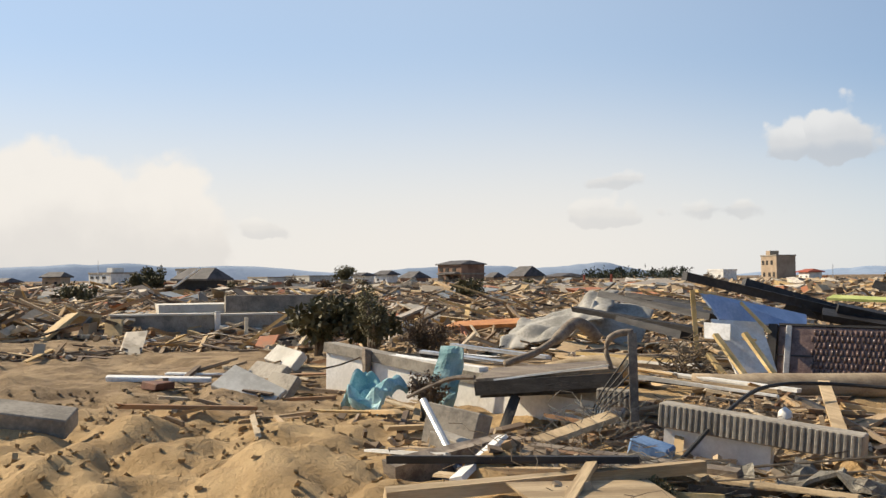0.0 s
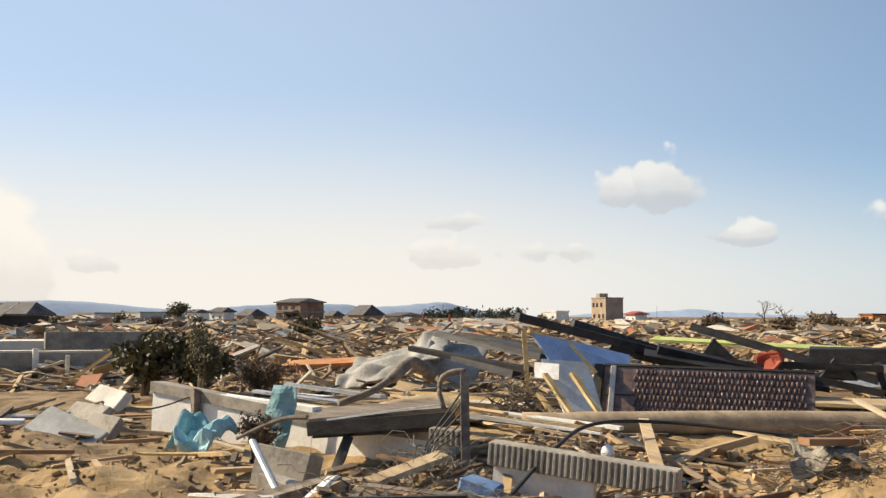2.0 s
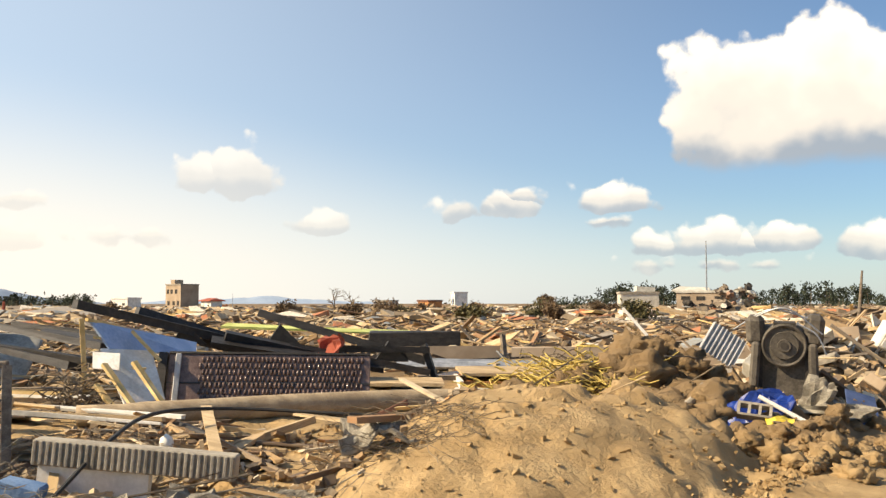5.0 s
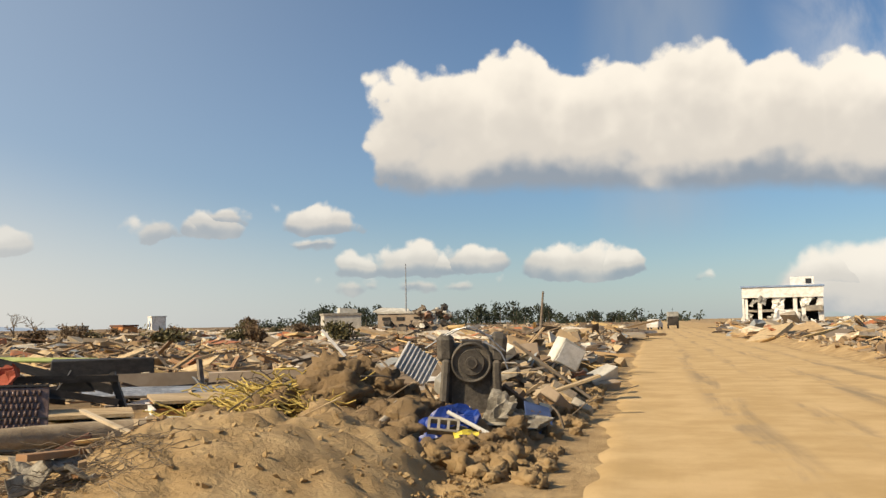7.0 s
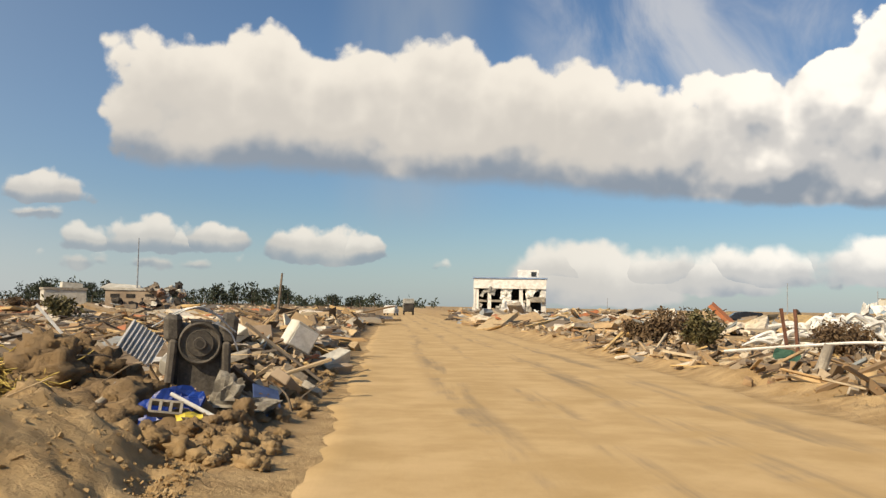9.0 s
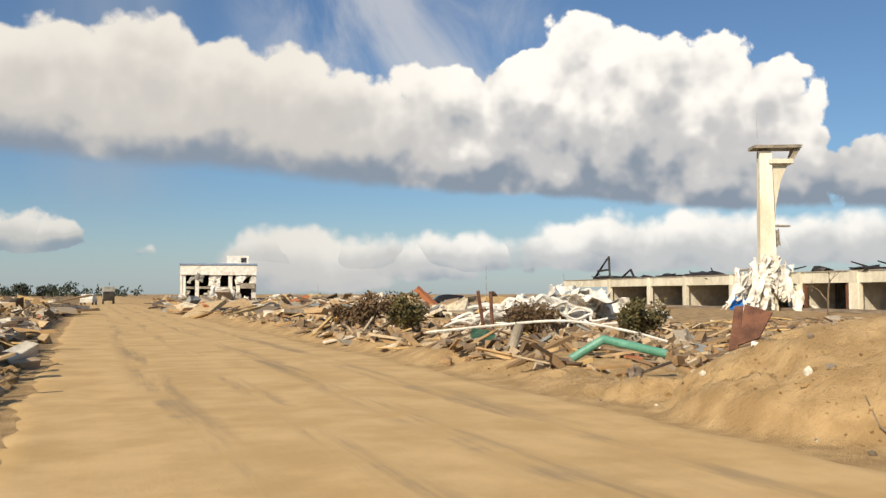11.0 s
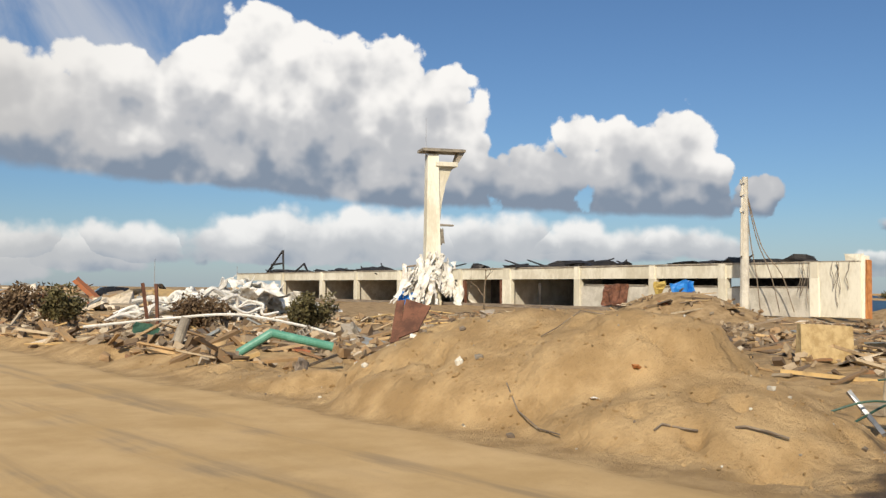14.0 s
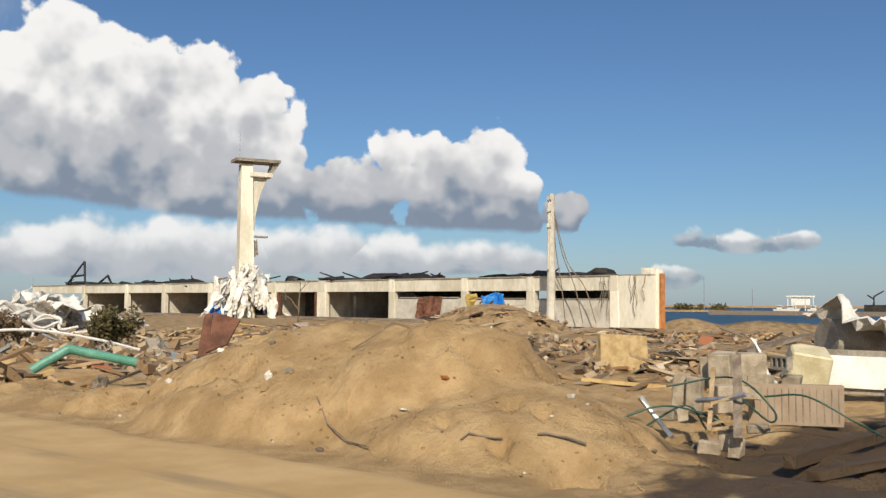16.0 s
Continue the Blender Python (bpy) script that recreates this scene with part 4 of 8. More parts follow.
# ---------------------------------------------------------------- white two-storey ruin by the road
def white_ruin():
    d = 185.0
    m = Matrix.Translation(polar(7.35, d, -0.4)) @ pose(0, 0, 0, 0, 0, -7.35)
    house = thing("white_office_ruin", "white two-storey concrete building with its storeys torn open", "building", m)
    w, t = 14.2, 7.6
    part("roof_band", box(bmesh.new(), w, 9, 1.9, pose(0, 4.5, t - 1.9), wobble=0.06), WHITE_PAINT, house)
    part("roof_edge", box(bmesh.new(), w + 0.5, 9.4, 0.28, pose(0, 4.5, t)), SKY_BLUE, house, "pale blue roof edge")
    part("stair_head", box(bmesh.new(), 4.2, 4, 1.7, pose(3.6, 5, t + 0.2)), WHITE_PAINT, house)
    part("stair_window", box(bmesh.new(), 1.0, 0.1, 0.9, pose(4.7, 2.95, t + 0.6)), GLASS_DARK, house)
    part("floor_slab", box(bmesh.new(), w * 0.96, 8.6, 0.45, pose(0, 4.6, 3.0)), CONCRETE, house)
    part("ground_slab", box(bmesh.new(), w, 9, 0.3, pose(0, 4.5, 0)), CONCRETE, house)
    # near-black rear wall: shade inside the open storeys put into its colour
    part("rear_wall", box(bmesh.new(), w * 0.9, 0.3, t - 2, pose(0, 8.8, 0.2)), DARK, house)
    for x in (-6.6, -4.0, -0.8, 2.2, 3.6, 6.6):
        part("column", box(bmesh.new(), 0.7 if abs(x) < 6 else 0.9, 0.7, t - 1.8, pose(x, 0.6, 0), wobble=0.05), WHITE_PAINT, house)
    part("side_wall", box(bmesh.new(), 0.4, 8.5, t - 1.0, pose(-6.9, 4.4, 0), wobble=0.06), WHITE_PAINT, house)
    part("balcony", box(bmesh.new(), 2.9, 1.2, 1.0, pose(5.4, 0, 3.1), wobble=0.04), CONCRETE, house)
    rng = random.Random(3)
    for i in range(26):
        o = part("torn_cladding", crumpled(bmesh.new(), rng.uniform(0.6, 1.6), rng.uniform(0.8, 2.6), 0.05, None, 4, 6, 0.4, i), WHITE_SHEET if i % 3 else GREY_CLOTH, house)
        o.matrix_basis = pose(rng.uniform(-7.5, 6.5), rng.uniform(-0.3, 1.0), rng.choice((rng.uniform(0.2, 2), rng.uniform(3.8, 5.6))), rng.uniform(50, 110), rng.uniform(-30, 30), rng.uniform(-20, 20))
    o = part("fallen_panel", crumpled(bmesh.new(), 4.6, 3.8, 0.12, None, 8, 8, 0.8, 40, 0.4), WHITE_SHEET, house, "large buckled panel")
    o.matrix_basis = pose(0.6, -0.8, 1.7, 62, 12, 10)
    return house


white_ruin()


# ---------------------------------------------------------------- far houses and sheds
def gable_roof(bm, w, d, rise, z, over=0.5):
    x, y = w / 2 + over, d / 2 + over
    v = [bm.verts.new(p) for p in ((-x, -y, z), (x, -y, z), (x, y, z), (-x, y, z), (-x * 0.72, 0, z + rise), (x * 0.72, 0, z + rise),
                                   (-x, -y, z + 0.2), (x, -y, z + 0.2), (x, y, z + 0.2), (-x, y, z + 0.2))]
    for f in ((3, 2, 1, 0), (0, 1, 7, 6), (1, 2, 8, 7), (2, 3, 9, 8), (3, 0, 6, 9), (6, 7, 5, 4), (8, 9, 4, 5), (7, 8, 5), (9, 6, 4)):
        bm.faces.new([v[i] for i in f])
    return bm


def far_house(heading, distance, w, wall_h, rise, wall, roof, label, turn=0.0, base=-0.3, windows=((-0.25, 0.5), (0.25, 0.5)), name="house", deep=None):
    deep = deep or w * 0.75
    if heading < -20:
        turn -= 58
    h = thing(name, label, "house", Matrix.Translation(polar(heading, distance, base)) @ pose(0, 0, 0, 0, 0, -heading + turn))
    part("wall", box(bmesh.new(), w, deep, wall_h, wobble=0.03), wall, h)
    if rise > 0.3:
        part("roof", gable_roof(bmesh.new(), w, deep, rise, wall_h), roof, h)
    else:
        part("roof", box(bmesh.new(), w + 0.3, deep + 0.3, 0.35, pose(0, 0, wall_h)), roof, h)
    # windows are solid blocks, the unlit rooms behind put into their dark colour
    for u, v in windows:
        part("window", box(bmesh.new(), w * 0.14, 0.16, wall_h * 0.16, pose(u * w, -deep / 2, v * wall_h)), DARK, h)
    return h


W6 = ((-0.35, 0.68), (-0.1, 0.68), (0.2, 0.68), (-0.3, 0.25), (0.05, 0.25), (0.33, 0.25))
brown = far_house(-64.45, 225, 9.2, 4.9, 1.1, BRICK_WALL, ROOF, "gutted red-brown two-storey house with dark tiled roof", 6, windows=W6)
part("storey_band", box(bmesh.new(), 9.6, 7.4, 0.35, pose(0, 0, 2.6)), CONCRETE, brown)
# gaping openings as solid blocks with the inner shade as their colour
for x in (-3.6, -0.6, 2.4):
    part("gaping_opening", box(bmesh.new(), 1.5, 0.3, 1.7, pose(x, -3.45, 0.6)), DARK, brown)
part("porch_roof", gable_roof(bmesh.new(), 5.0, 2.0, 0.6, 0.0), ROOF, brown).matrix_basis = pose(1.5, -4.0, 2.7)
far_house(-60.5, 235, 7.5, 2.0, 2.6, BEIGE_WALL, ROOF, "low temple-like house with steep dark gabled roof", 0)
beige = far_house(-45.9, 300, 8.4, 8.2, 0.0, BEIGE_WALL, CONCRETE, "tan three-storey concrete block with a flat roof", 0, windows=W6, base=-1.0)
part("roof_house", box(bmesh.new(), 2.2, 3, 1.4, pose(-3.0, 0, 8.5)), BEIGE_WALL, beige)
far_house(-49.0, 240, 5.5, 3.0, 0.0, WHITE_PAINT, WHITE_PAINT, "small white flat-roofed house", 10)
far_house(-44.2, 230, 4.2, 2.4, 0.8, WHITE_PAINT, RED_CLOTH, "white shed with a red roof", 0)
white_hall = far_house(-84.9, 230, 9.0, 3.4, 0.0, WHITE_PAINT, CONCRETE, "white two-storey house with rows of windows", 0, windows=W6)
part("roof_hut", box(bmesh.new(), 2.2, 3, 1.1, pose(1, 0, 3.7)), WHITE_PAINT, white_hall)
far_house(-87.9, 215, 4.4, 2.6, 1.2, BEIGE_WALL, ROOF, "pale house with dark roof", 20)
far_house(-90.5, 215, 5.0, 1.6, 1.0, BRICK_WALL, ROOF, "low dark-walled ruined house", 0)
far_house(-80.8, 160, 2.6, 3.4, 0.0, PALE_CONCRETE, CONCRETE, "grey tower-like house end", 10)
tipped = far_house(-79.9, 105, 4.2, 1.8, 1.4, BLACK_TIMBER, ROOF, "dark house frame leaning on its side", 15)
part("rafter", box(bmesh.new(), 4.4, 0.2, 0.2, pose(0, -2.3, 2.0, 0, -28, 0)), WHITE_SHEET, tipped)
far_house(-76.0, 260, 10, 2.2, 0.3, PALE_CONCRETE, CONCRETE, "long pale low building block", 0)
far_house(-73.5, 300, 14, 2.6, 0.0, PALE_CONCRETE, CONCRETE, "long flat-roofed pale shed", 0)
far_house(-70.4, 210, 4.0, 2.4, 0.8, WHITE_PAINT, ROOF, "white house with grey roof", 0)
far_house(-69.0, 230, 4.6, 2.6, 1.2, WHITE_PAINT, ROOF, "white house with dark roof", 10)
far_house(-67.3, 215, 5.4, 1.8, 1.6, BRICK_WALL, ROOF, "brown house with sagging dark roof", 0)
far_house(-62.4, 250, 4.0, 1.8, 1.4, BEIGE_WALL, ROOF, "small tan house with grey roof", 0)
far_house(-58.2, 260, 9.0, 1.9, 1.0, BEIGE_WALL, ROOF, "row of low dark-roofed houses", 0)
far_house(-33.8, 300, 6.0, 2.6, 0.0, PALE_CONCRETE, CONCRETE, "pale low flat-roofed shed", 0)
white_block = far_house(-29.4, 250, 4.6, 4.6, 0.0, WHITE_PAINT, WHITE_PAINT, "white tall block with a blue-tinted side", -20)
part("dark_slot", box(bmesh.new(), 0.7, 0.2, 2.6, pose(0.4, -1.8, 1.2)), SKY_BLUE, white_block)
far_house(-31.2, 200, 4.4, 2.3, 0.3, ORANGE, RUST, "low rust-red timber hut", 0)
flat = far_house(-18.7, 170, 6.6, 3.6, 0.0, PALE_CONCRETE, CONCRETE, "pale green-grey flat-roofed pump house", 8, windows=((0.1, 0.35),))
part("roof_hut", box(bmesh.new(), 3.2, 3, 0.9, pose(1.2, 0, 3.9, 0, 4, 0)), PALE_CONCRETE, flat)
ruin = far_house(-14.6, 160, 9.5, 3.6, 0.0, BEIGE_WALL, PALE_CONCRETE, "collapsed house shell with broken roof and rubble", -6, windows=W6, name="house_ruin")
part("gable", gable_roof(bmesh.new(), 5.4, 5, 0.9, 0.0), PALE_CONCRETE, ruin).matrix_basis = pose(-2.4, 0, 3.7, 0, 3, 0)
rr = random.Random(12)
for i in range(40):
    o = part("wreckage", lumpy(bmesh.new(), rr.uniform(0.6, 2.4), rr.uniform(0.5, 1.5), rr.uniform(0.4, 1.3), None, 0.4, 2, i), rr.choice((BRICK_WALL, DARK, OLD_TIMBER, PALE_CONCRETE, BLACK_TIMBER)), ruin)
    o.matrix_basis = pose(rr.uniform(-4.5, 8), rr.uniform(-5, -3), rr.uniform(0, 2.2), rr.uniform(0, 90), 0, rr.uniform(0, 180))
for i in range(22):
    o = part("wreckage", lumpy(bmesh.new(), rr.uniform(0.6, 2.0), rr.uniform(0.5, 1.5), rr.uniform(0.5, 1.5), None, 0.4, 2, i + 60), rr.choice((BRICK_WALL, DARK, OLD_TIMBER, PALE_CONCRETE)), ruin)
    o.matrix_basis = pose(rr.uniform(1, 7), rr.uniform(-4, 0), rr.uniform(2.2, 4.8 - 0.3), rr.uniform(0, 90), 0, rr.uniform(0, 180))


def thin_mast(heading, distance, top, r, label, name="mast", mat=STEEL, lean=0.0):
    b = polar(heading, distance, -0.5)
    bm = rod(bmesh.new(), b, b + Vector((lean, 0, top + 0.5)), r, r * 0.5, 6)
    return whole(name, bm, mat, label, "mast")


thin_mast(-14.73, 158, 11.7, 0.16, "slim radio mast behind the ruined house")
thin_mast(-6.75, 60, 3.5, 0.12, "leaning broken wooden pole above the rubble", "broken_pole", OLD_TIMBER, 0.35)
thin_mast(23.4, 240, 8.5, 0.13, "thin harbour lamp post", "lamp_post")
thin_mast(28.1, 230, 6.6, 0.13, "thin harbour lamp post", "lamp_post")
thin_mast(13.2, 230, 4.2, 0.10, "thin grey metal post", "lamp_post")
thin_mast(67.2, 300, 10.0, 0.14, "thin harbour lamp post", "lamp_post")
thin_mast(69.9, 420, 9.0, 0.16, "thin harbour lamp post", "lamp_post")
thin_mast(-43.0, 280, 4.5, 0.12, "thin grey far-off post", "lamp_post")
thin_mast(-85.7, 228, 6.2, 0.10, "antenna mast on the white house", "antenna_mast")
for h in (-57.0, -55.4):
    thin_mast(h, 150, 1.9, 0.35, "red-painted gate post in the wreckage", "red_post", RED_CLOTH)

# quay, far shore and harbour boats
pier = whole("pier", box(bmesh.new(), 100, 6, 1.5, Matrix.Translation(polar(79.6, 235, -1.2)) @ pose(0, 0, 0, 0, 0, -79.6)), OLD_TIMBER, "long low concrete quay in the harbour", "quay", kind="structure")

# ---------------------------------------------------------------- shapes for wreckage
def beam(bm, a, b, w, h, roll=0.0, wobble=0.0, rng=random):
    """A squared timber from a to b."""
    a, b = Vector(a), Vector(b)
    d = b - a
    turn = d.to_track_quat("X", "Z").to_matrix().to_4x4()
    m = Matrix.Translation(a) @ turn @ pose(d.length / 2, 0, -h / 2, roll, 0, 0)
    return box(bm, d.length, w, h, m, 0.0, wobble, rng)


def slab(bm, tl, tr, br, bl, thick):
    """A flat board between four corners."""
    p = [Vector(q) for q in (tl, tr, br, bl)]
    n = (p[1] - p[0]).cross(p[3] - p[0]).normalized() * thick
    f = [bm.verts.new(q) for q in p]
    k = [bm.verts.new(q - n) for q in p]
    bm.faces.new(f[::-1])
    bm.faces.new(k)
    for i in range(4):
        j = (i + 1) % 4
        bm.faces.new((f[i], f[j], k[j], k[i]))
    bmesh.ops.recalc_face_normals(bm, faces=bm.faces[:])
    return bm


def tangle(name, mat, label, category, centre, size, count, r, rng, steps=4, kind="", length=0.8, flat=0.5):
    """A loose heap of strands: ropes, vines, twigs or wire."""
    bm = bmesh.new()
    cx, cy = centre[:2]
    for _ in range(count):
        a = rng.uniform(0, 6.283)
        q = math.sqrt(rng.random())
        x, y = cx + size[0] * q * math.cos(a), cy + size[1] * q * math.sin(a)
        top = size[2] * (1 - 0.75 * q)
        g = z_at(x, y)
        h = rng.uniform(0, 6.283)
        pts, p = [], Vector((x, y, g + rng.uniform(0.02, top)))
        for _ in range(steps):
            pts.append(p.copy())
            h += rng.uniform(-0.9, 0.9)
            s = length / steps
            p = p + Vector((math.cos(h) * s, math.sin(h) * s, rng.uniform(-flat, flat) * s))
            p.z = min(max(p.z, z_at(p.x, p.y) + 0.01), g + size[2] * 1.1)
        tube(bm, pts, r * rng.uniform(0.6, 1.3), 4)
    return whole(name, bm, mat, label, category, kind=kind)


def leaf_cloud(bm, centres, radius, count, leaf, rng, droop=0.0):
    """Many small pointed leaves round some points."""
    for c in centres:
        for _ in range(count):
            d = Vector([rng.gauss(0, 1) for _ in range(3)]).normalized() * radius * rng.random() ** 0.4
            p = Vector(c) + d
            a = Vector([rng.gauss(0, 1) for _ in range(3)]).normalized()
            a.z -= droop
            b = a.cross(Vector([rng.gauss(0, 1) for _ in range(3)])).normalized()
            l = leaf * rng.uniform(0.6, 1.4)
            v = [bm.verts.new(q) for q in (p, p + a * l * 0.5 + b * l * 0.22, p + a * l, p + a * l * 0.5 - b * l * 0.22)]
            bm.faces.new(v)
    return bm


def shrub(x, y, tall, wide, leaves, label, seed, leaf=0.12, count=70, name="shrub", bare=0.0):
    rng = random.Random(seed)
    s = thing(name, label, "shrub", Matrix.Translation((x, y, z_at(x, y) - 0.03)))
    stems = bmesh.new()
    tips = []
    for i in range(9):
        a = rng.uniform(0, 6.283)
        r = wide * rng.uniform(0.15, 0.5)
        tip = Vector((math.cos(a) * r, math.sin(a) * r, tall * rng.uniform(0.5, 0.95)))
        mid = Vector((tip.x * 0.4, tip.y * 0.4, tip.z * 0.55))
        tube(stems, bend([(rng.uniform(-.05, .05), rng.uniform(-.05, .05), 0), mid, tip], 3), [0.045] * 3 + [0.03] * 3 + [0.012], 5)
        tips += [tip, mid * 0.5 + tip * 0.5, mid + Vector((0, 0, 0.1))]
        for _ in range(4):
            q = mid.lerp(tip, rng.random()) + Vector((rng.gauss(0, 1), rng.gauss(0, 1), rng.uniform(0, 0.9))) * wide * 0.16
            tube(stems, [mid.lerp(tip, rng.uniform(0.2, 0.8)), q], [0.016, 0.006], 4)
            tips.append(q)
    part("stem", stems, TWIG, s)
    if bare < 1:
        part("foliage", leaf_cloud(bmesh.new(), tips, wide * 0.17, count, leaf, rng), leaves, s)
    return s


def bare_tree(base, tall, label, seed, spread=0.5, mat=TWIG, thick=0.06):
    rng = random.Random(seed)
    t = thing("bare_tree", label, "tree", Matrix.Translation(base))
    bm = bmesh.new()

    def grow(p, d, l, r, depth):
        q = p + d * l
        tube(bm, [p, (p + q) / 2 + Vector([rng.uniform(-1, 1) for _ in range(3)]) * l * 0.06, q], [r, r * 0.85, r * 0.65], 5)
        if depth:
            for _ in range(rng.choice((2, 3, 3))):
                n = (d + Vector([rng.gauss(0, 1) for _ in range(3)]) * spread).normalized()
                grow(p.lerp(q, rng.uniform(0.55, 1.0)), n, l * rng.uniform(0.5, 0.75), r * 0.6, depth - 1)

    grow(Vector((0, 0, 0)), Vector((0.05, 0, 1)).normalized(), tall * 0.4, thick, 4)
    part("branches", bm, mat, t)
    return t


# ---------------------------------------------------------------- the retaining wall and the wrecked house lot
def retaining_wall():
    wall = thing("retaining_wall", "white-painted retaining wall with a bare concrete cap", "wall", kind="structure")
    wall.name = "wall_retaining"
    tops = [Vector((-13.68, 4.37, 0.65)), Vector((-10.6, 5.35, 0.42)), Vector((-8.45, 5.85, 0.39))]
    for p, q in zip(tops, tops[1:]):
        low_p, low_q = Vector((p.x, p.y, (p.z - 0.5) / 2)), Vector((q.x, q.y, (q.z - 0.5) / 2))
        part("face", beam(bmesh.new(), low_p, low_q, 0.16, max(p.z, q.z) + 0.42, 0, 0.004), WHITE_PAINT, wall)
        part("cap", beam(bmesh.new(), p + Vector((0, 0, -0.05)), q + Vector((0, 0, -0.05)), 0.23, 0.14, 0, 0.012), CONCRETE, wall, "bare grey concrete cap")
    part("buttress", box(bmesh.new(), 0.15, 0.10, 0.86, Matrix.Translation(tops[0].lerp(tops[1], 0.34) + Vector((0.02, -0.14, -0.82))), 0.01, 0.02), OLD_TIMBER, wall, "dark wooden upright")
    return wall


retaining_wall()


def ribbed_beam(a, b, h, name="ribbed_curb"):
    """A concrete edging block with upright ribs."""
    a, b = Vector(a), Vector(b)
    d = (b - a)
    o = thing(name, "grey ribbed concrete edging block half dug out of the sand", "curb", Matrix.Translation(a) @ d.to_track_quat("X", "Z").to_matrix().to_4x4(), "ribbed edging blocks")
    part("block", box(bmesh.new(), d.length, 0.18, h, pose(d.length / 2, 0.06, -h), bevel=0.012), CONCRETE, o)
    part("foot", box(bmesh.new(), d.length * 0.55, 0.1, 0.25, pose(d.length * 0.3, 0.08, -h - 0.25)), WHITE_PAINT, o, "white painted foot")
    n = int(d.length / 0.055)
    first = part("rib", box(bmesh.new(), 0.03, 0.025, h * 0.92, None, 0.006), CONCRETE, o)
    for i in range(n):
        m = pose((i + 0.5) * d.length / n, -0.038, -h * 0.96)
        if i == 0:
            first.matrix_basis = m
        else:
            again("rib", first, o, m)
    return o


ribbed_beam((-7.20, 5.42, 0.46), (-5.72, 6.30, 0.31), 0.22)
ribbed_beam((-8.37, 5.53, 0.46), (-8.06, 5.71, 0.45), 0.17)


def siding_panel():
    tl, tr, bl = Vector((-10.46, 9.86, 0.88)), Vector((-8.07, 11.46, 0.84)), Vector((-10.22, 9.68, 0.12))
    w = (tr - tl).length
    h = (tl - bl).length
    ex = (tr - tl).normalized()
    ez = (tl - bl).normalized()
    ey = ez.cross(ex).normalized()
    ez = ex.cross(ey)
    m = Matrix((ex, ey, ez)).transposed().to_4x4()
    m.translation = bl
    o = thing("siding_panel", "dark brown glazed wall panel lying upright among the wreckage", "wall panel", m)
    part("backing", box(bmesh.new(), w, 0.10, h, pose(w / 2, 0.06, 0), bevel=0.01), BROWN_TILE, o)
    # the sunlit glint on the panel's end is put into this strip's pale colour
    part("end_strip", box(bmesh.new(), 0.08, 0.04, h * 0.98, pose(0.14, -0.015, 0.01, 0, 0, 12), 0.008), ZINC, o, "pale end strip coloured as a glint")
    part("edge_board", box(bmesh.new(), 0.12, 0.28, h * 1.02, pose(-0.08, 0.12, 0)), BLACK_TIMBER, o, "black edge board")
    part("seam", box(bmesh.new(), w, 0.014, 0.02, pose(w / 2, 0.0, h * 0.46)), BLACK_TIMBER, o)
    part("top_rail", box(bmesh.new(), w, 0.06, 0.03, pose(w / 2, 0.02, h)), BLACK_TIMBER, o)
    rng = random.Random(8)
    first = part("tile", rod(bmesh.new(), (0, 0, 0), (0, 0, 0.074), 0.021, 0.019, 8), GLAZE, o, smooth=True)
    k = 0
    for row in range(8):
        for col in range(36):
            x = 0.46 + (col + 0.5 * (row % 2)) * (w - 0.55) / 36
            m = pose(x + rng.uniform(-.008, .008), -0.004, 0.035 + row * (h - 0.06) / 8, rng.uniform(-14, 8), rng.uniform(-7, 7), rng.uniform(-36, 36))
            if k == 0:
                first.matrix_basis = m
            else:
                again("tile", first, o, m)
            k += 1
    return o


siding_panel()


def leaning_frame():
    """The torn-out wall section with blue-backed boards and yellow studs."""
    o = thing("wall_section", "torn wall section with blue-backed boards and yellow studs", "wall section")
    part("board", slab(bmesh.new(), (-10.75, 8.80, 1.38), (-10.9, 10.95, 0.98), (-10.5, 10.55, 0.80), (-10.5, 8.95, 0.98), 0.03), SKY_BLUE, o)
    part("board", slab(bmesh.new(), (-10.55, 8.85, 0.98), (-10.4, 9.6, 0.92), (-9.8, 9.3, 0.30), (-9.95, 8.75, 0.28), 0.03), WHITE_SHEET, o, "pale board")
    part("board", slab(bmesh.new(), (-10.2, 9.0, 0.62), (-10.1, 9.35, 0.6), (-9.9, 9.25, 0.35), (-10.0, 8.95, 0.35), 0.02), SKY_BLUE, o)
    for a, b, w in (((-10.70, 8.66, 1.40), (-10.66, 8.72, 0.40), 0.10), ((-10.72, 8.76, 1.38), (-10.9, 10.95, 0.96), 0.07), ((-10.60, 8.80, 1.15), (-10.72, 10.6, 0.86), 0.05),
                    ((-10.45, 9.3, 1.22), (-10.15, 9.55, 0.80), 0.07), ((-10.28, 8.70, 0.80), (-9.52, 8.66, 0.16), 0.08), ((-10.05, 9.0, 0.82), (-9.4, 8.98, 0.22), 0.08),
                    ((-10.45, 8.72, 0.52), (-9.9, 8.6, 0.2), 0.08), ((-10.6, 8.75, 0.75), (-10.1, 9.25, 0.72), 0.05)):
        part("stud", beam(bmesh.new(), a, b, w, w * 0.6, 0, 0.006), NEW_TIMBER, o)
    part("sheet_strip", slab(bmesh.new(), (-10.5, 8.70, 0.95), (-10.2, 8.9, 0.93), (-10.1, 8.8, 0.72), (-10.4, 8.62, 0.74), 0.02), WHITE_SHEET, o)
    return o


leaning_frame()
tangle("root_mat", TWIG, "matted straw and roots caught on the wall section", "straw", (-10.55, 8.45), (0.28, 0.28, 0.85), 110, 0.008, random.Random(3), 5, "stuff", 0.5, 0.9)

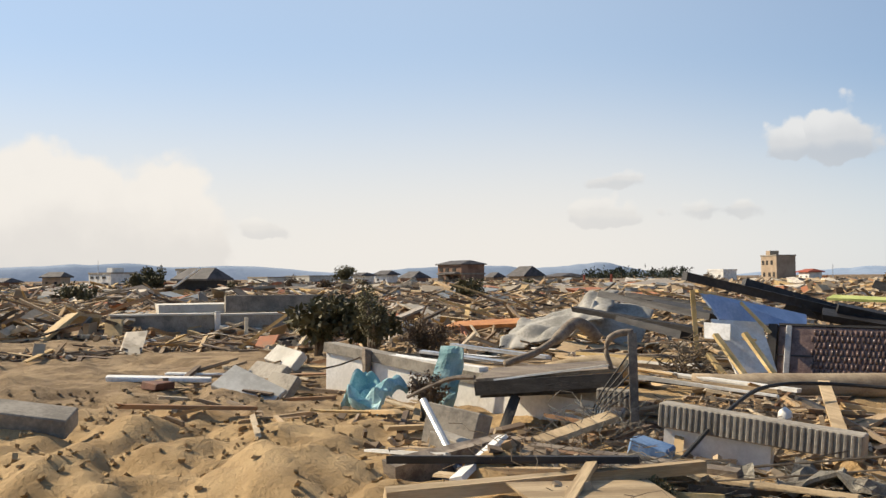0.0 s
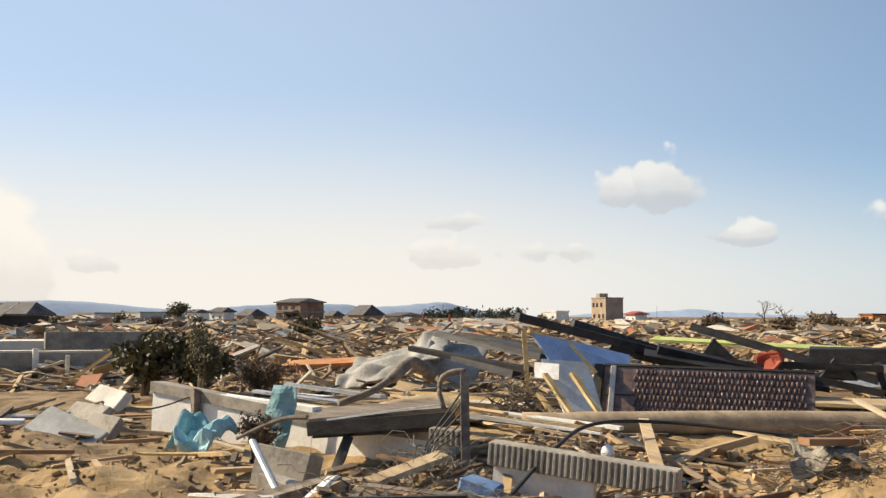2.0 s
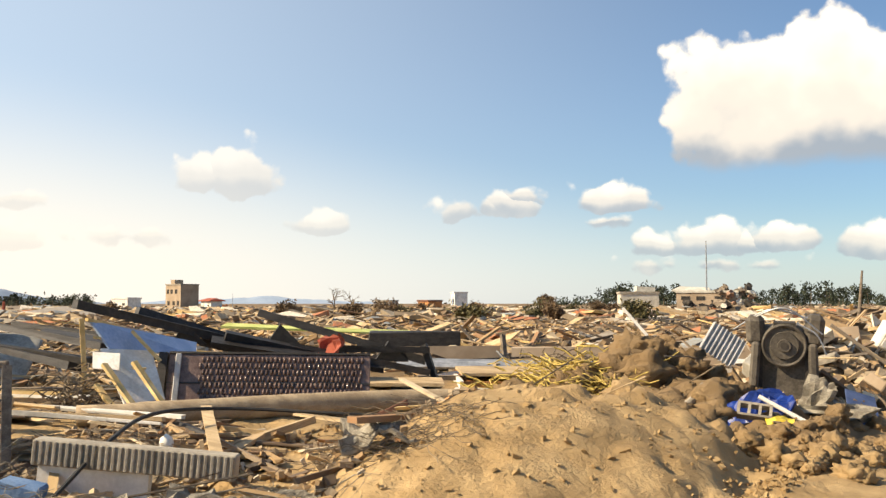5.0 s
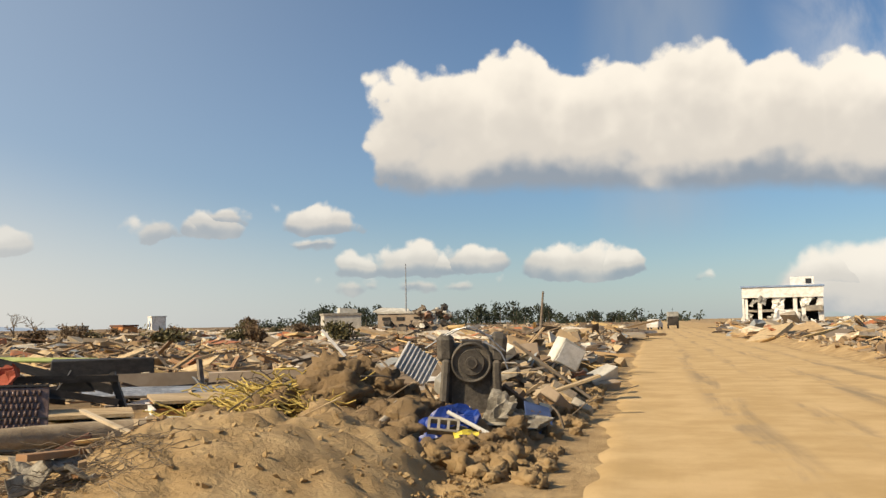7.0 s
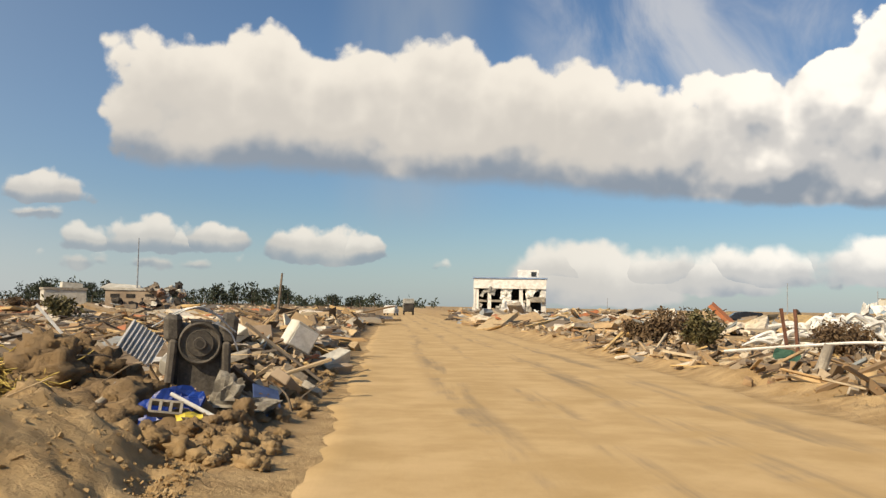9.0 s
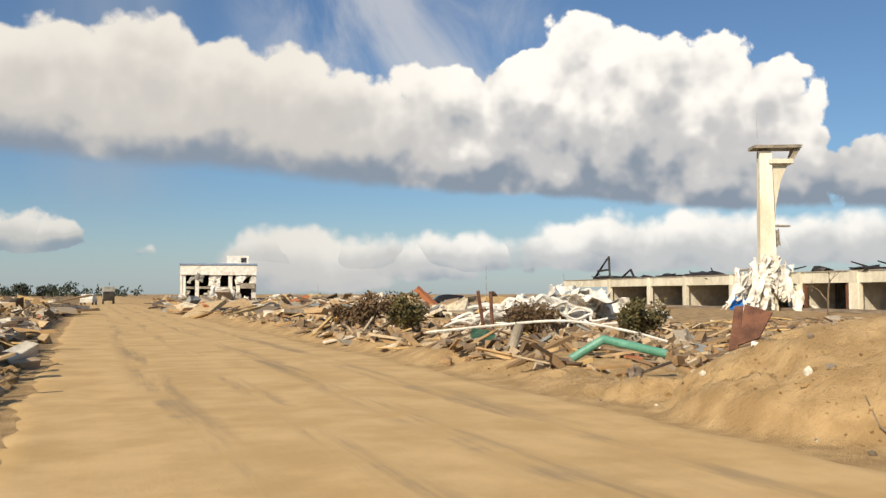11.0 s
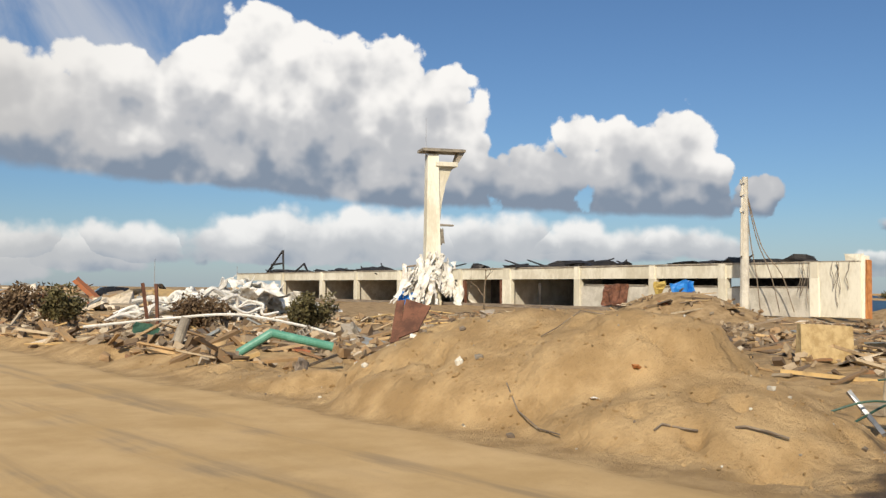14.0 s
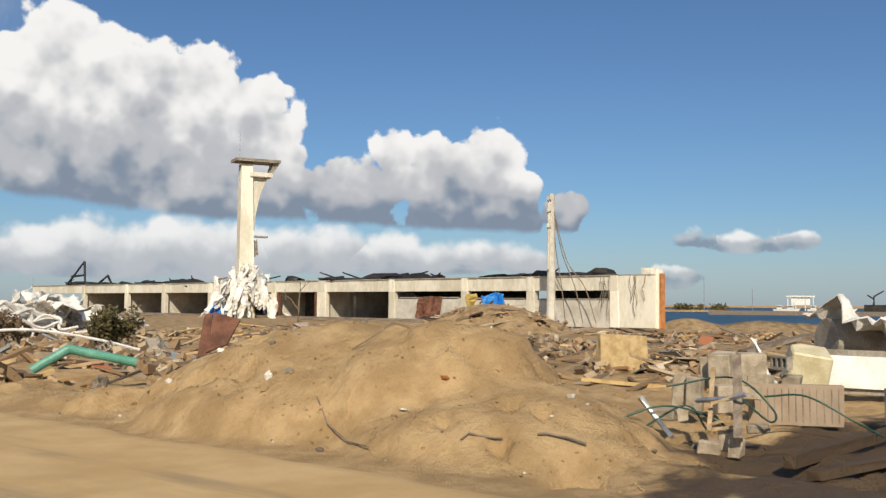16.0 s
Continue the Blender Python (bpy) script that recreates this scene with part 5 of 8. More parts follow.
# long stripped trunk
bm = bmesh.new()
tube(bm, bend([(-9.6, 7.75, 0.26), (-8.83, 8.52, 0.27), (-7.97, 9.72, 0.29), (-7.1, 10.9, 0.29), (-6.39, 11.6, 0.28), (-5.9, 12.2, 0.22)], 4), [0.13] * 3 + [0.15] * 16 + [0.17] * 2, 12)
whole("fallen_log", bm, TRUNK, "long stripped tree trunk lying across the wreckage", "trunk", smooth=True)

# black roof timbers
for a, b, w, h in (((-11.55, 9.22, 1.60), (-11.16, 11.85, 1.02), 0.16, 0.12), ((-11.7, 10.5, 1.48), (-10.9, 12.9, 0.75), 0.16, 0.13), ((-11.05, 12.6, 1.44), (-8.5, 13.9, 0.62), 0.16, 0.13),
                   ((-10.8, 11.5, 1.08), (-9.4, 13.1, 0.62), 0.2, 0.14), ((-10.9, 11.3, 1.0), (-8.9, 13.2, 0.55), 0.3, 0.1), ((-10.2, 12.4, 0.9), (-8.3, 13.7, 0.45), 0.35, 0.1),
                   ((-11.4, 11.6, 1.0), (-10.3, 12.3, 0.72), 0.3, 0.12), ((-9.7, 12.9, 0.85), (-8.35, 13.8, 0.82), 0.1, 0.1), ((-8.5, 13.85, 0.9), (-8.3, 13.9, 0.3), 0.12, 0.1),
                   ((-15.2, 9.6, 1.0), (-12.4, 10.2, 0.7), 0.14, 0.1), ((-15.5, 10.4, 1.25), (-11.6, 9.8, 0.95), 0.16, 0.12), ((-14.4, 10.8, 1.1), (-11.8, 10.6, 0.9), 0.2, 0.1), ((-14.0, 9.8, 0.85), (-11.5, 9.2, 0.7), 0.22, 0.1),
                   ((-16.6, 11.8, 1.2), (-13.6, 12.6, 0.9), 0.16, 0.1)):
    whole("roof_timber", beam(bmesh.new(), a, b, w, h, random.uniform(-20, 20), 0.012), BLACK_TIMBER, "black-stained roof timber thrown across the heap", "timber", group="black roof timbers")
for x, y, z in ((-11.3, 11.0, 0.95), (-10.35, 12.2, 0.92), (-9.0, 13.4, 0.62)):
    bm = bmesh.new()
    v = [bm.verts.new(p) for p in ((x - 0.2, y, z), (x + 0.3, y + 0.3, z), (x + 0.02, y + 0.1, z + 0.34))]
    k = [bm.verts.new(p.co + Vector((-0.08, 0.08, 0))) for p in v]
    bm.faces.new(v)
    bm.faces.new(k[::-1])
    for i in range(3):
        bm.faces.new((v[(i + 1) % 3], v[i], k[i], k[(i + 1) % 3]))
    whole("ridge_tile", bm, BLACK_TIMBER, "black pointed ridge end tile on the timbers", "roof tile", group="black ridge tiles")
whole("red_cloth", crumpled(bmesh.new(), 0.75, 0.6, 0.03, pose(-9.5, 12.55, 0.80, 55, 10, -30), 8, 8, 0.3, 4, 3), RED_CLOTH, "rust-red bundled cloth on black timbers", "cloth")

# grey canvas thrown over a heap, grey roll in front
whole("canvas_sheet", crumpled(bmesh.new(), 2.3, 1.5, 0.03, pose(-16.5, 10.1, 0.66, 24, -16, 35), 44, 32, 0.26, 6, 1.0), GREY_CLOTH, "grey canvas draped over a heap of wreckage", "canvas", smooth=True)
whole("canvas_sheet", crumpled(bmesh.new(), 1.1, 1.2, 0.03, pose(-15.7, 10.9, 0.70, 34, 24, 50), 28, 28, 0.2, 9, 1.1), GREY_CLOTH, "grey canvas sagging between black timbers", "canvas", smooth=True)
bm = tube(bmesh.new(), bend([(-11.36, 6.06, 0.44), (-11.34, 6.51, 0.57), (-11.35, 6.89, 0.76), (-11.4, 7.19, 0.95), (-11.39, 7.39, 0.88), (-11.4, 7.56, 0.73)], 4), [0.05] * 8 + [0.085] * 13, 10)
whole("carpet_roll", bm, OLD_TIMBER, "brown-grey rolled carpet bent over rubble", "carpet", smooth=True)
bm = tube(bmesh.new(), bend([(-10.5, 6.2, 0.4), (-10.2, 6.7, 0.5), (-9.8, 7.0, 0.45)], 4), 0.12, 9)
whole("cloth_roll", bm, TIMBER, "tan rolled mat between boards", "mat", smooth=True)

# roof slab with tarry edge lying over the wall
o = thing("roof_slab", "black tarred roof slab tipped over the retaining wall", "roof slab")
part("deck", slab(bmesh.new(), (-10.54, 5.47, 0.45), (-9.36, 6.3, 0.59), (-8.37, 5.79, 0.61), (-9.74, 4.83, 0.42), 0.04), OLD_TIMBER, o)
part("edge", beam(bmesh.new(), (-9.65, 4.79, 0.36), (-8.28, 5.75, 0.55), 0.12, 0.14, 0, 0.012), BLACK_TIMBER, o)
part("soffit", beam(bmesh.new(), (-9.75, 4.93, 0.28), (-8.55, 5.7, 0.43), 0.2, 0.07, 0, 0.012), BLACK_TIMBER, o)
part("flashing", beam(bmesh.new(), (-9.56, 4.97, 0.46), (-8.39, 5.68, 0.68), 0.05, 0.02), WHITE_SHEET, o)
part("torn_strip", crumpled(bmesh.new(), 0.12, 0.42, 0.02, Matrix.Translation((-9.31, 5.02, 0.11)) @ pose(0, 0, 0, 75, 20, 30), 3, 8, 0.15, 2), RUBBER, o)

# square post with insulator and wires
o = thing("wooden_post", "weathered square wooden post with wrapped wire", "post")
part("shaft", beam(bmesh.new(), (-7.76, 5.55, -0.02), (-8.04, 5.73, 1.02), 0.085, 0.085), OLD_TIMBER, o)
for i in range(5):
    part("wire", tube(bmesh.new(), bend([(-7.78, 5.5, 0.45 + 0.1 * i), (-7.9 - 0.05 * i, 5.3, 0.3), (-7.8, 5.2, 0.02)], 4), 0.009, 4), RUBBER, o)
whole("bent_pipe", tube(bmesh.new(), bend([(-8.28, 5.92, 1.02), (-8.36, 5.81, 1.01), (-8.42, 5.72, 0.95), (-8.44, 5.69, 0.83), (-8.41, 5.73, 0.64)], 4), [0.036] * 9 + [0.026] * 8, 8), OLD_TIMBER, "bent pipe wrapped with pale striped cloth", "pipe", smooth=True)

# cloths, nets and loose blocks at the foot of the wall
whole("teal_cloth", crumpled(bmesh.new(), 0.34, 0.75, 0.02, pose(-10.74, 4.93, 0.39, 84, 8, 28), 8, 16, 0.10, 3, 3), TEAL, "pale teal cloth hanging over the wall", "cloth")
whole("teal_net", crumpled(bmesh.new(), 0.8, 0.55, 0.06, pose(-10.96, 4.02, 0.15, 14, 6, 15), 22, 18, 0.26, 7, 3), TEAL, "teal net bundle at the foot of the wall", "net")
for x, y, sx, sy, sz, rx, ry, rz, mat, label in (
        (-13.0, 3.0, 0.95, 0.5, 0.09, 28, 18, 40, PALE_CONCRETE, "pale broken wall slab lying in the sand"),
        (-13.3, 3.45, 0.6, 0.12, 0.34, -35, 5, 20, CONCRETE, "grey broken concrete slab tilted on edge"),
        (-14.4, 3.5, 0.9, 0.12, 0.32, -50, 0, 15, CONCRETE, "grey broken concrete slab tilted on edge"),
        (-15.6, 4.1, 1.0, 0.15, 0.34, -45, 4, 10, PALE_CONCRETE, "pale broken wall slab lying in the sand"),
        (-8.5, 3.95, 0.62, 0.24, 0.40, -12, 6, 25, CONCRETE, "chipped grey concrete block in rubble"),
        (-7.7, 3.75, 0.9, 0.2, 0.16, 0, 8, 20, CONCRETE, "chipped grey concrete block in rubble"),
        (-14.6, 2.05, 1.5, 0.35, 0.06, 4, 3, 80, WHITE_SHEET, "long white board flat on the mud"),
        (-15.2, 2.9, 1.4, 0.30, 0.05, -5, 2, 70, WHITE_SHEET, "long white board flat on the mud"),
        (-13.7, 1.9, 0.45, 0.3, 0.10, 0, 0, 20, RUST, "small rusty flat box on mud"),
        (-10.6, 0.2, 0.9, 0.4, 0.22, 12, 8, 70, CONCRETE, "grey concrete slab end sticking out of sand")):
    bm = box(bmesh.new(), sx, sy, sz, None, 0.012, 0.02)
    whole("concrete_slab" if mat in (CONCRETE, PALE_CONCRETE) else "loose_board", bm, mat, label, "slab", pose(x, y, z_at(x, y) + 0.02, rx, ry, rz))
whole("steel_pipe", rod(bmesh.new(), (-8.15, 3.50, 0.48), (-7.05, 3.38, -0.02), 0.035, 0.035, 10), STEEL, "grey steel pipe propped on a block", "pipe")
whole("blue_bag", crumpled(bmesh.new(), 0.34, 0.26, 0.03, pose(-7.3, 3.55, z_at(-7.3, 3.55) + 0.06, 10, 0, 30), 8, 8, 0.14, 2, 6), BLUE, "blue plastic bag in rubble", "bag")
whole("blue_tub", box(bmesh.new(), 0.36, 0.22, 0.20, pose(-6.95, 5.1, z_at(-6.95, 5.1) - 0.01, 0, 14, 30), 0.02, 0.01), material("faded_blue", (0.10, 0.20, 0.38), (0.20, 0.32, 0.5), 4), "faded blue crushed tub in rubble", "tub")
pot = thing("white_pot", "white plastic pot lying on rubble", "pot", pose(-7.0, 3.85, z_at(-7.0, 3.85) + 0.05, 70, 10, 20))
part("pot_wall", rod(bmesh.new(), (0, 0, 0), (0, 0, 0.2), 0.09, 0.12, 14), WHITE_SHEET, pot)
part("handle", tube(bmesh.new(), bend([(0.1, 0, 0.05), (0.19, 0, 0.1), (0.11, 0, 0.18)], 4), 0.014, 6), WHITE_SHEET, pot)

# broken brickwork of the far foundation
for a, b, h in (((-27.6, 2.5, 0), (-26.8, 5.2, 0), 0.62), ((-26.75, 5.25, 0), (-26.6, 7.9, 0), 0.60)):
    o = thing("foundation_wall", "long grey concrete foundation wall of a vanished house", "foundation", group="house foundations")
    z = z_at(a[0], a[1])
    part("face", beam(bmesh.new(), Vector(a) + Vector((0, 0, h / 2 - 0.1)), Vector(b) + Vector((0, 0, h / 2 - 0.1)), 0.25, h + 0.2, 0, 0.01), CONCRETE, o)
    part("coping", beam(bmesh.new(), Vector(a) + Vector((-0.1, 0, h + 0.02)), Vector(b) + Vector((-0.1, 0, h + 0.02)), 0.5, 0.05), PALE_CONCRETE, o)
o = thing("foundation_wall", "pale raised floor slab behind the foundation wall", "foundation", group="house foundations")
part("floor_slab", box(bmesh.new(), 6.0, 2.6, 0.28, pose(-31.0, 7.2, 0.55, 0, 0, 85), 0, 0.03), PALE_CONCRETE, o)
part("upper_wall", box(bmesh.new(), 3.2, 0.3, 0.5, pose(-29.4, 7.6, 0.6, 0, 0, 86)), CONCRETE, o)
part("post", box(bmesh.new(), 0.12, 0.14, 0.72, pose(-26.55, 5.2, 0)), WHITE_PAINT, o)
shrub(-18.3, 5.6, 1.25, 1.25, LEAF, "dark green palm-like shrub flattened by the flood", 1, 0.17, 34, "shrub")
shrub(-17.6, 6.4, 0.9, 0.9, LEAF, "dark green shrub caught with straw", 5, 0.16, 25)
shrub(-16.3, 6.0, 1.5, 0.8, LEAF, "slender dark-leaved bush still standing", 2, 0.06, 60)
shrub(-15.4, 6.7, 0.8, 0.8, BROWN_LEAF, "withered low bush with brown leaves", 3, 0.05, 60)
shrub(-10.5, 4.57, 0.62, 0.4, BROWN_LEAF, "small broken bush against the white wall", 8, 0.05, 16)
whole("fallen_branch", tube(bmesh.new(), bend([(-10.06, 4.12, 0.26), (-9.86, 4.33, 0.4), (-9.67, 4.52, 0.49), (-9.48, 4.68, 0.51)], 4), [0.022] * 6 + [0.03] * 7, 6), OLD_TIMBER, "bent bare branch leaning on the wall", "branch")
whole("weathered_beam", beam(bmesh.new(), (-7.22, 2.81, 0.06), (-7.46, 3.96, 0.16), 0.2, 0.17, 8, 0.03), OLD_TIMBER, "thick weathered beam end in the sand", "beam")
whole("sand_board", beam(bmesh.new(), (-7.71, 4.46, 0.1), (-7.75, 5.29, 0.28), 0.17, 0.035, 12, 0.02), TIMBER, "warped tan board leaning on the sand", "board")
for p, q, r in (((-6.55, 4.01, 0.07), (-5.19, 5.9, 0.27), 0.010), ((-6.08, 4.0, 0.1), (-4.93, 5.59, 0.25), 0.007), ((-12.32, 3.75, 0.39), (-13.0, 4.86, 0.56), 0.012), ((-6.05, 4.39, 0.08), (-5.79, 6.43, 0.2), 0.006)):
    p, q = Vector(p), Vector(q)
    whole("slack_wire", tube(bmesh.new(), bend([p, p.lerp(q, 0.35) + Vector((0, 0, -0.03)), p.lerp(q, 0.7) + Vector((0, 0, -0.02)), q], 4), r, 5), TWIG, "slack grey wire strung over the rubble", "wire", group="slack wires")
whole("orange_board", box(bmesh.new(), 2.0, 0.9, 0.12, pose(-21.6, 11.0, z_at(-21.6, 11) + 0.25, 6, -4, 40), 0, 0.03), ORANGE, "orange-red roof sheet lying flat", "roof sheet")

# long plank, black hose and debris in front of the trunk
whole("propped_plank", beam(bmesh.new(), (-7.95, 8.2, 0.42), (-5.9, 6.3, 0.12), 0.12, 0.035), TIMBER, "bare timber plank propped on rubble", "plank")
whole("black_hose", tube(bmesh.new(), bend([(-6.5, 5.1, 0.1), (-7.0, 6.0, 0.35), (-7.4, 6.9, 0.50), (-7.2, 7.8, 0.48), (-6.2, 8.6, 0.40), (-5.2, 9.6, 0.3)], 6), 0.02, 6), RUBBER, "black hose arching over the rubble", "hose")
whole("white_bottle", lumpy(bmesh.new(), 0.14, 0.14, 0.2, pose(-7.2, 6.9, z_at(-7.2, 6.9) + 0.15), 0.15, 2, 3), WHITE_SHEET, "white plastic bottle on rubble", "bottle", smooth=True)
whole("white_bottle", lumpy(bmesh.new(), 0.13, 0.13, 0.15, pose(-7.05, 6.75, z_at(-7.05, 6.75) + 0.05), 0.12, 2, 6), WHITE_SHEET, "white plastic bottle on rubble", "bottle", smooth=True)
for i, (a, b, mat) in enumerate((((-10.2, 7.6, 0.36), (-8.2, 8.1, 0.30), WHITE_SHEET), ((-9.6, 6.9, 0.40), (-8.0, 7.6, 0.34), TIMBER), ((-9.2, 6.6, 0.45), (-7.6, 7.2, 0.36), WHITE_SHEET),
                                 ((-12.6, 8.0, 0.42), (-10.7, 8.6, 0.40), NEW_TIMBER), ((-12.9, 8.3, 0.34), (-10.8, 8.9, 0.32), WHITE_SHEET), ((-11.9, 7.2, 0.45), (-9.5, 7.4, 0.40), TIMBER),
                                 ((-13.8, 5.9, 0.45), (-11.6, 6.3, 0.42), STEEL), ((-14.2, 6.6, 0.5), (-11.8, 7.0, 0.46), STEEL), ((-12.4, 5.6, 0.42), (-10.2, 5.8, 0.42), TIMBER),
                                 ((-6.6, 4.4, 0.1), (-4.8, 5.2, 0.12), TIMBER), ((-7.6, 4.3, 0.1), (-5.6, 4.9, 0.16), OLD_TIMBER), ((-7.0, 3.1, 0.06), (-5.6, 4.1, 0.1), TIMBER),
                                 ((-6.4, 3.3, 0.08), (-5.2, 4.4, 0.12), NEW_TIMBER), ((-8.2, 3.2, 0.05), (-6.6, 3.9, 0.22), OLD_TIMBER), ((-8.0, 2.9, 0.1), (-7.2, 3.3, 0.16), WHITE_SHEET))):
    bm = beam(bmesh.new(), a, b, 0.09, 0.04, random.uniform(-15, 15), 0.012)
    whole("loose_plank", bm, mat, "loose board lying on the house lot", "plank", group="boards on the house lot")
for x, y, sx, sy, mat, label, seed in ((-6.0, 4.55, 1.1, 0.5, NET, "matted grey fishing net over rubble", 1), (-5.0, 5.6, 1.2, 0.55, NET, "matted grey fishing net over rubble", 2), (-4.6, 6.9, 0.8, 0.5, NET, "matted pale rope and net heap", 3)):
    whole("fishing_net", crumpled(bmesh.new(), sx, sy, 0.03, pose(x, y, z_at(x, y) + 0.05, 4, 3, 35), 14, 10, 0.2, seed, 3.5), mat, label, "net")
    tangle("rope_tangle", NET if seed != 3 else TWIG, "tangled pale rope and twigs on the net", "rope", (x, y), (0.8, 0.5, 0.22), 170, 0.003, random.Random(seed), 7, "stuff", 0.6)
tangle("rope_tangle", TWIG, "tangled twigs and wire along the verge", "twigs", (-6.3, 3.9), (1.3, 0.6, 0.2), 190, 0.003, random.Random(5), 6, "stuff", 0.7)
tangle("rope_tangle", TWIG, "tangled twigs and wire along the verge", "twigs", (-7.6, 6.4), (1.2, 0.7, 0.25), 150, 0.003, random.Random(6), 6, "stuff", 0.8)
tangle("rope_tangle", NET, "tangled pale rope and twigs on the net", "rope", (-7.9, 5.2), (0.4, 0.3, 0.45), 90, 0.004, random.Random(7), 5, "stuff", 0.6, 0.9)
shrub(-5.5, 4.0, 0.24, 0.34, LEAF, "low pine sprig in the rubble", 14, 0.04, 24)

# ---------------------------------------------------------------- beyond the black timbers
o = thing("boundary_wall", "low tan concrete boundary wall with broken gaps", "wall")
for a, b in (((-12.0, 17.6, 0), (-9.6, 18.9, 0)), ((-9.4, 19.0, 0), (-7.2, 20.0, 0)), ((-7.0, 20.1, 0), (-4.6, 20.9, 0))):
    part("segment", beam(bmesh.new(), Vector(a) + Vector((0, 0, 0.28)), Vector(b) + Vector((0, 0, 0.3)), 0.2, 0.72, 0, 0.03), BEIGE_WALL, o)
part("broken_post", beam(bmesh.new(), (-8.9, 17.8, 0.0), (-9.05, 17.9, 0.95), 0.09, 0.09), OLD_TIMBER, o)
for a, b, c, d, mat, label in (((-9.1, 13.0, 0.34), (-8.0, 13.6, 0.34), (-7.6, 13.0, 0.30), (-8.7, 12.4, 0.30), NEW_TIMBER, "wooden floor panel with yellow joists"),
                               ((-8.6, 15.1, 0.42), (-6.9, 15.9, 0.42), (-6.3, 15.2, 0.36), (-8.0, 14.3, 0.36), ORANGE, "brown wooden floor panel on blocks")):
    p = thing("floor_panel", label, "floor panel", group="lost floor panels")
    part("deck", slab(bmesh.new(), a, b, c, d, 0.05), TIMBER, p)
    drop = Vector((0, 0, -0.16))
    part("joist", beam(bmesh.new(), Vector(d) + drop, Vector(c) + drop, 0.06, 0.14), mat, p)
    part("joist", beam(bmesh.new(), Vector(a) + drop, Vector(b) + drop, 0.06, 0.14), mat, p)
    part("joist", beam(bmesh.new(), Vector(a) + drop, Vector(d) + drop, 0.06, 0.14), WHITE_SHEET, p)
for k in range(4):
    whole("gutter_pipe", rod(bmesh.new(), (-10.6 + 0.15 * k, 15.8 + 0.2 * k, 0.36 + 0.03 * k), (-5.9 + 0.1 * k, 17.7 + 0.2 * k, 0.34 + 0.02 * k), 0.05, 0.05, 8), STEEL, "long grey metal pipe lying by the wall", "pipe", group="grey pipes")
whole("black_crate", box(bmesh.new(), 2.3, 0.6, 0.42, pose(-12.85, 20.5, z_at(-12.85, 20.5) + 0.32, 0, 0, 31), 0.02, 0.02), BLACK_TIMBER, "long black roof box on the boards", "box")
whole("lime_board", box(bmesh.new(), 2.6, 1.0, 0.06, pose(-15.2, 21.5, 0.8, 3, 2, 30), 0, 0.02), material("lime_green", (0.36, 0.40, 0.10), (0.52, 0.56, 0.20), 2), "faded lime-green boarding lying flat", "board")
whole("lime_board", box(bmesh.new(), 4.0, 0.5, 0.06, pose(-17.8, 21.5, 0.85, 8, 2, 20), 0, 0.02), MATERIALS["lime_green"], "faded lime-green boarding lying flat", "board")
tangle("vine_heap", STRAW, "yellow dried vines piled over rubble", "vines", (-5.9, 13.6), (1.0, 0.7, 0.5), 330, 0.010, random.Random(11), 6, "stuff", 1.0, 0.7)
tangle("vine_heap", STRAW, "yellow dried vines piled over rubble", "vines", (-7.2, 15.6), (0.6, 0.5, 0.5), 120, 0.010, random.Random(12), 6, "stuff", 0.9, 0.7)
tangle("twig_heap", TWIG, "dry grey brush piled over rubble", "brush", (-6.6, 16.6), (1.2, 0.6, 0.7), 160, 0.010, random.Random(13), 5, "stuff", 0.9, 0.9)
for a, b, w, h, mat in (((-5.35, 9.35, 0.05), (-5.25, 9.5, 0.62), 0.16, 0.10, TIMBER), ((-5.6, 9.6, 0.05), (-5.45, 9.75, 0.5), 0.2, 0.1, OLD_TIMBER), ((-5.1, 9.2, 0.1), (-4.95, 9.3, 0.35), 0.14, 0.1, WHITE_SHEET),
                        ((-6.4, 9.9, 0.1), (-5.9, 10.3, 0.45), 0.22, 0.06, ORANGE), ((-6.9, 9.3, 0.06), (-6.3, 9.9, 0.4), 0.05, 0.05, RUST), ((-6.0, 8.9, 0.15), (-5.2, 9.1, 0.18), 0.2, 0.12, CONCRETE)):
    whole("broken_stake", beam(bmesh.new(), a, b, w, h, 0, 0.02), mat, "splintered timber end standing in the sand", "stake", group="splintered stakes")

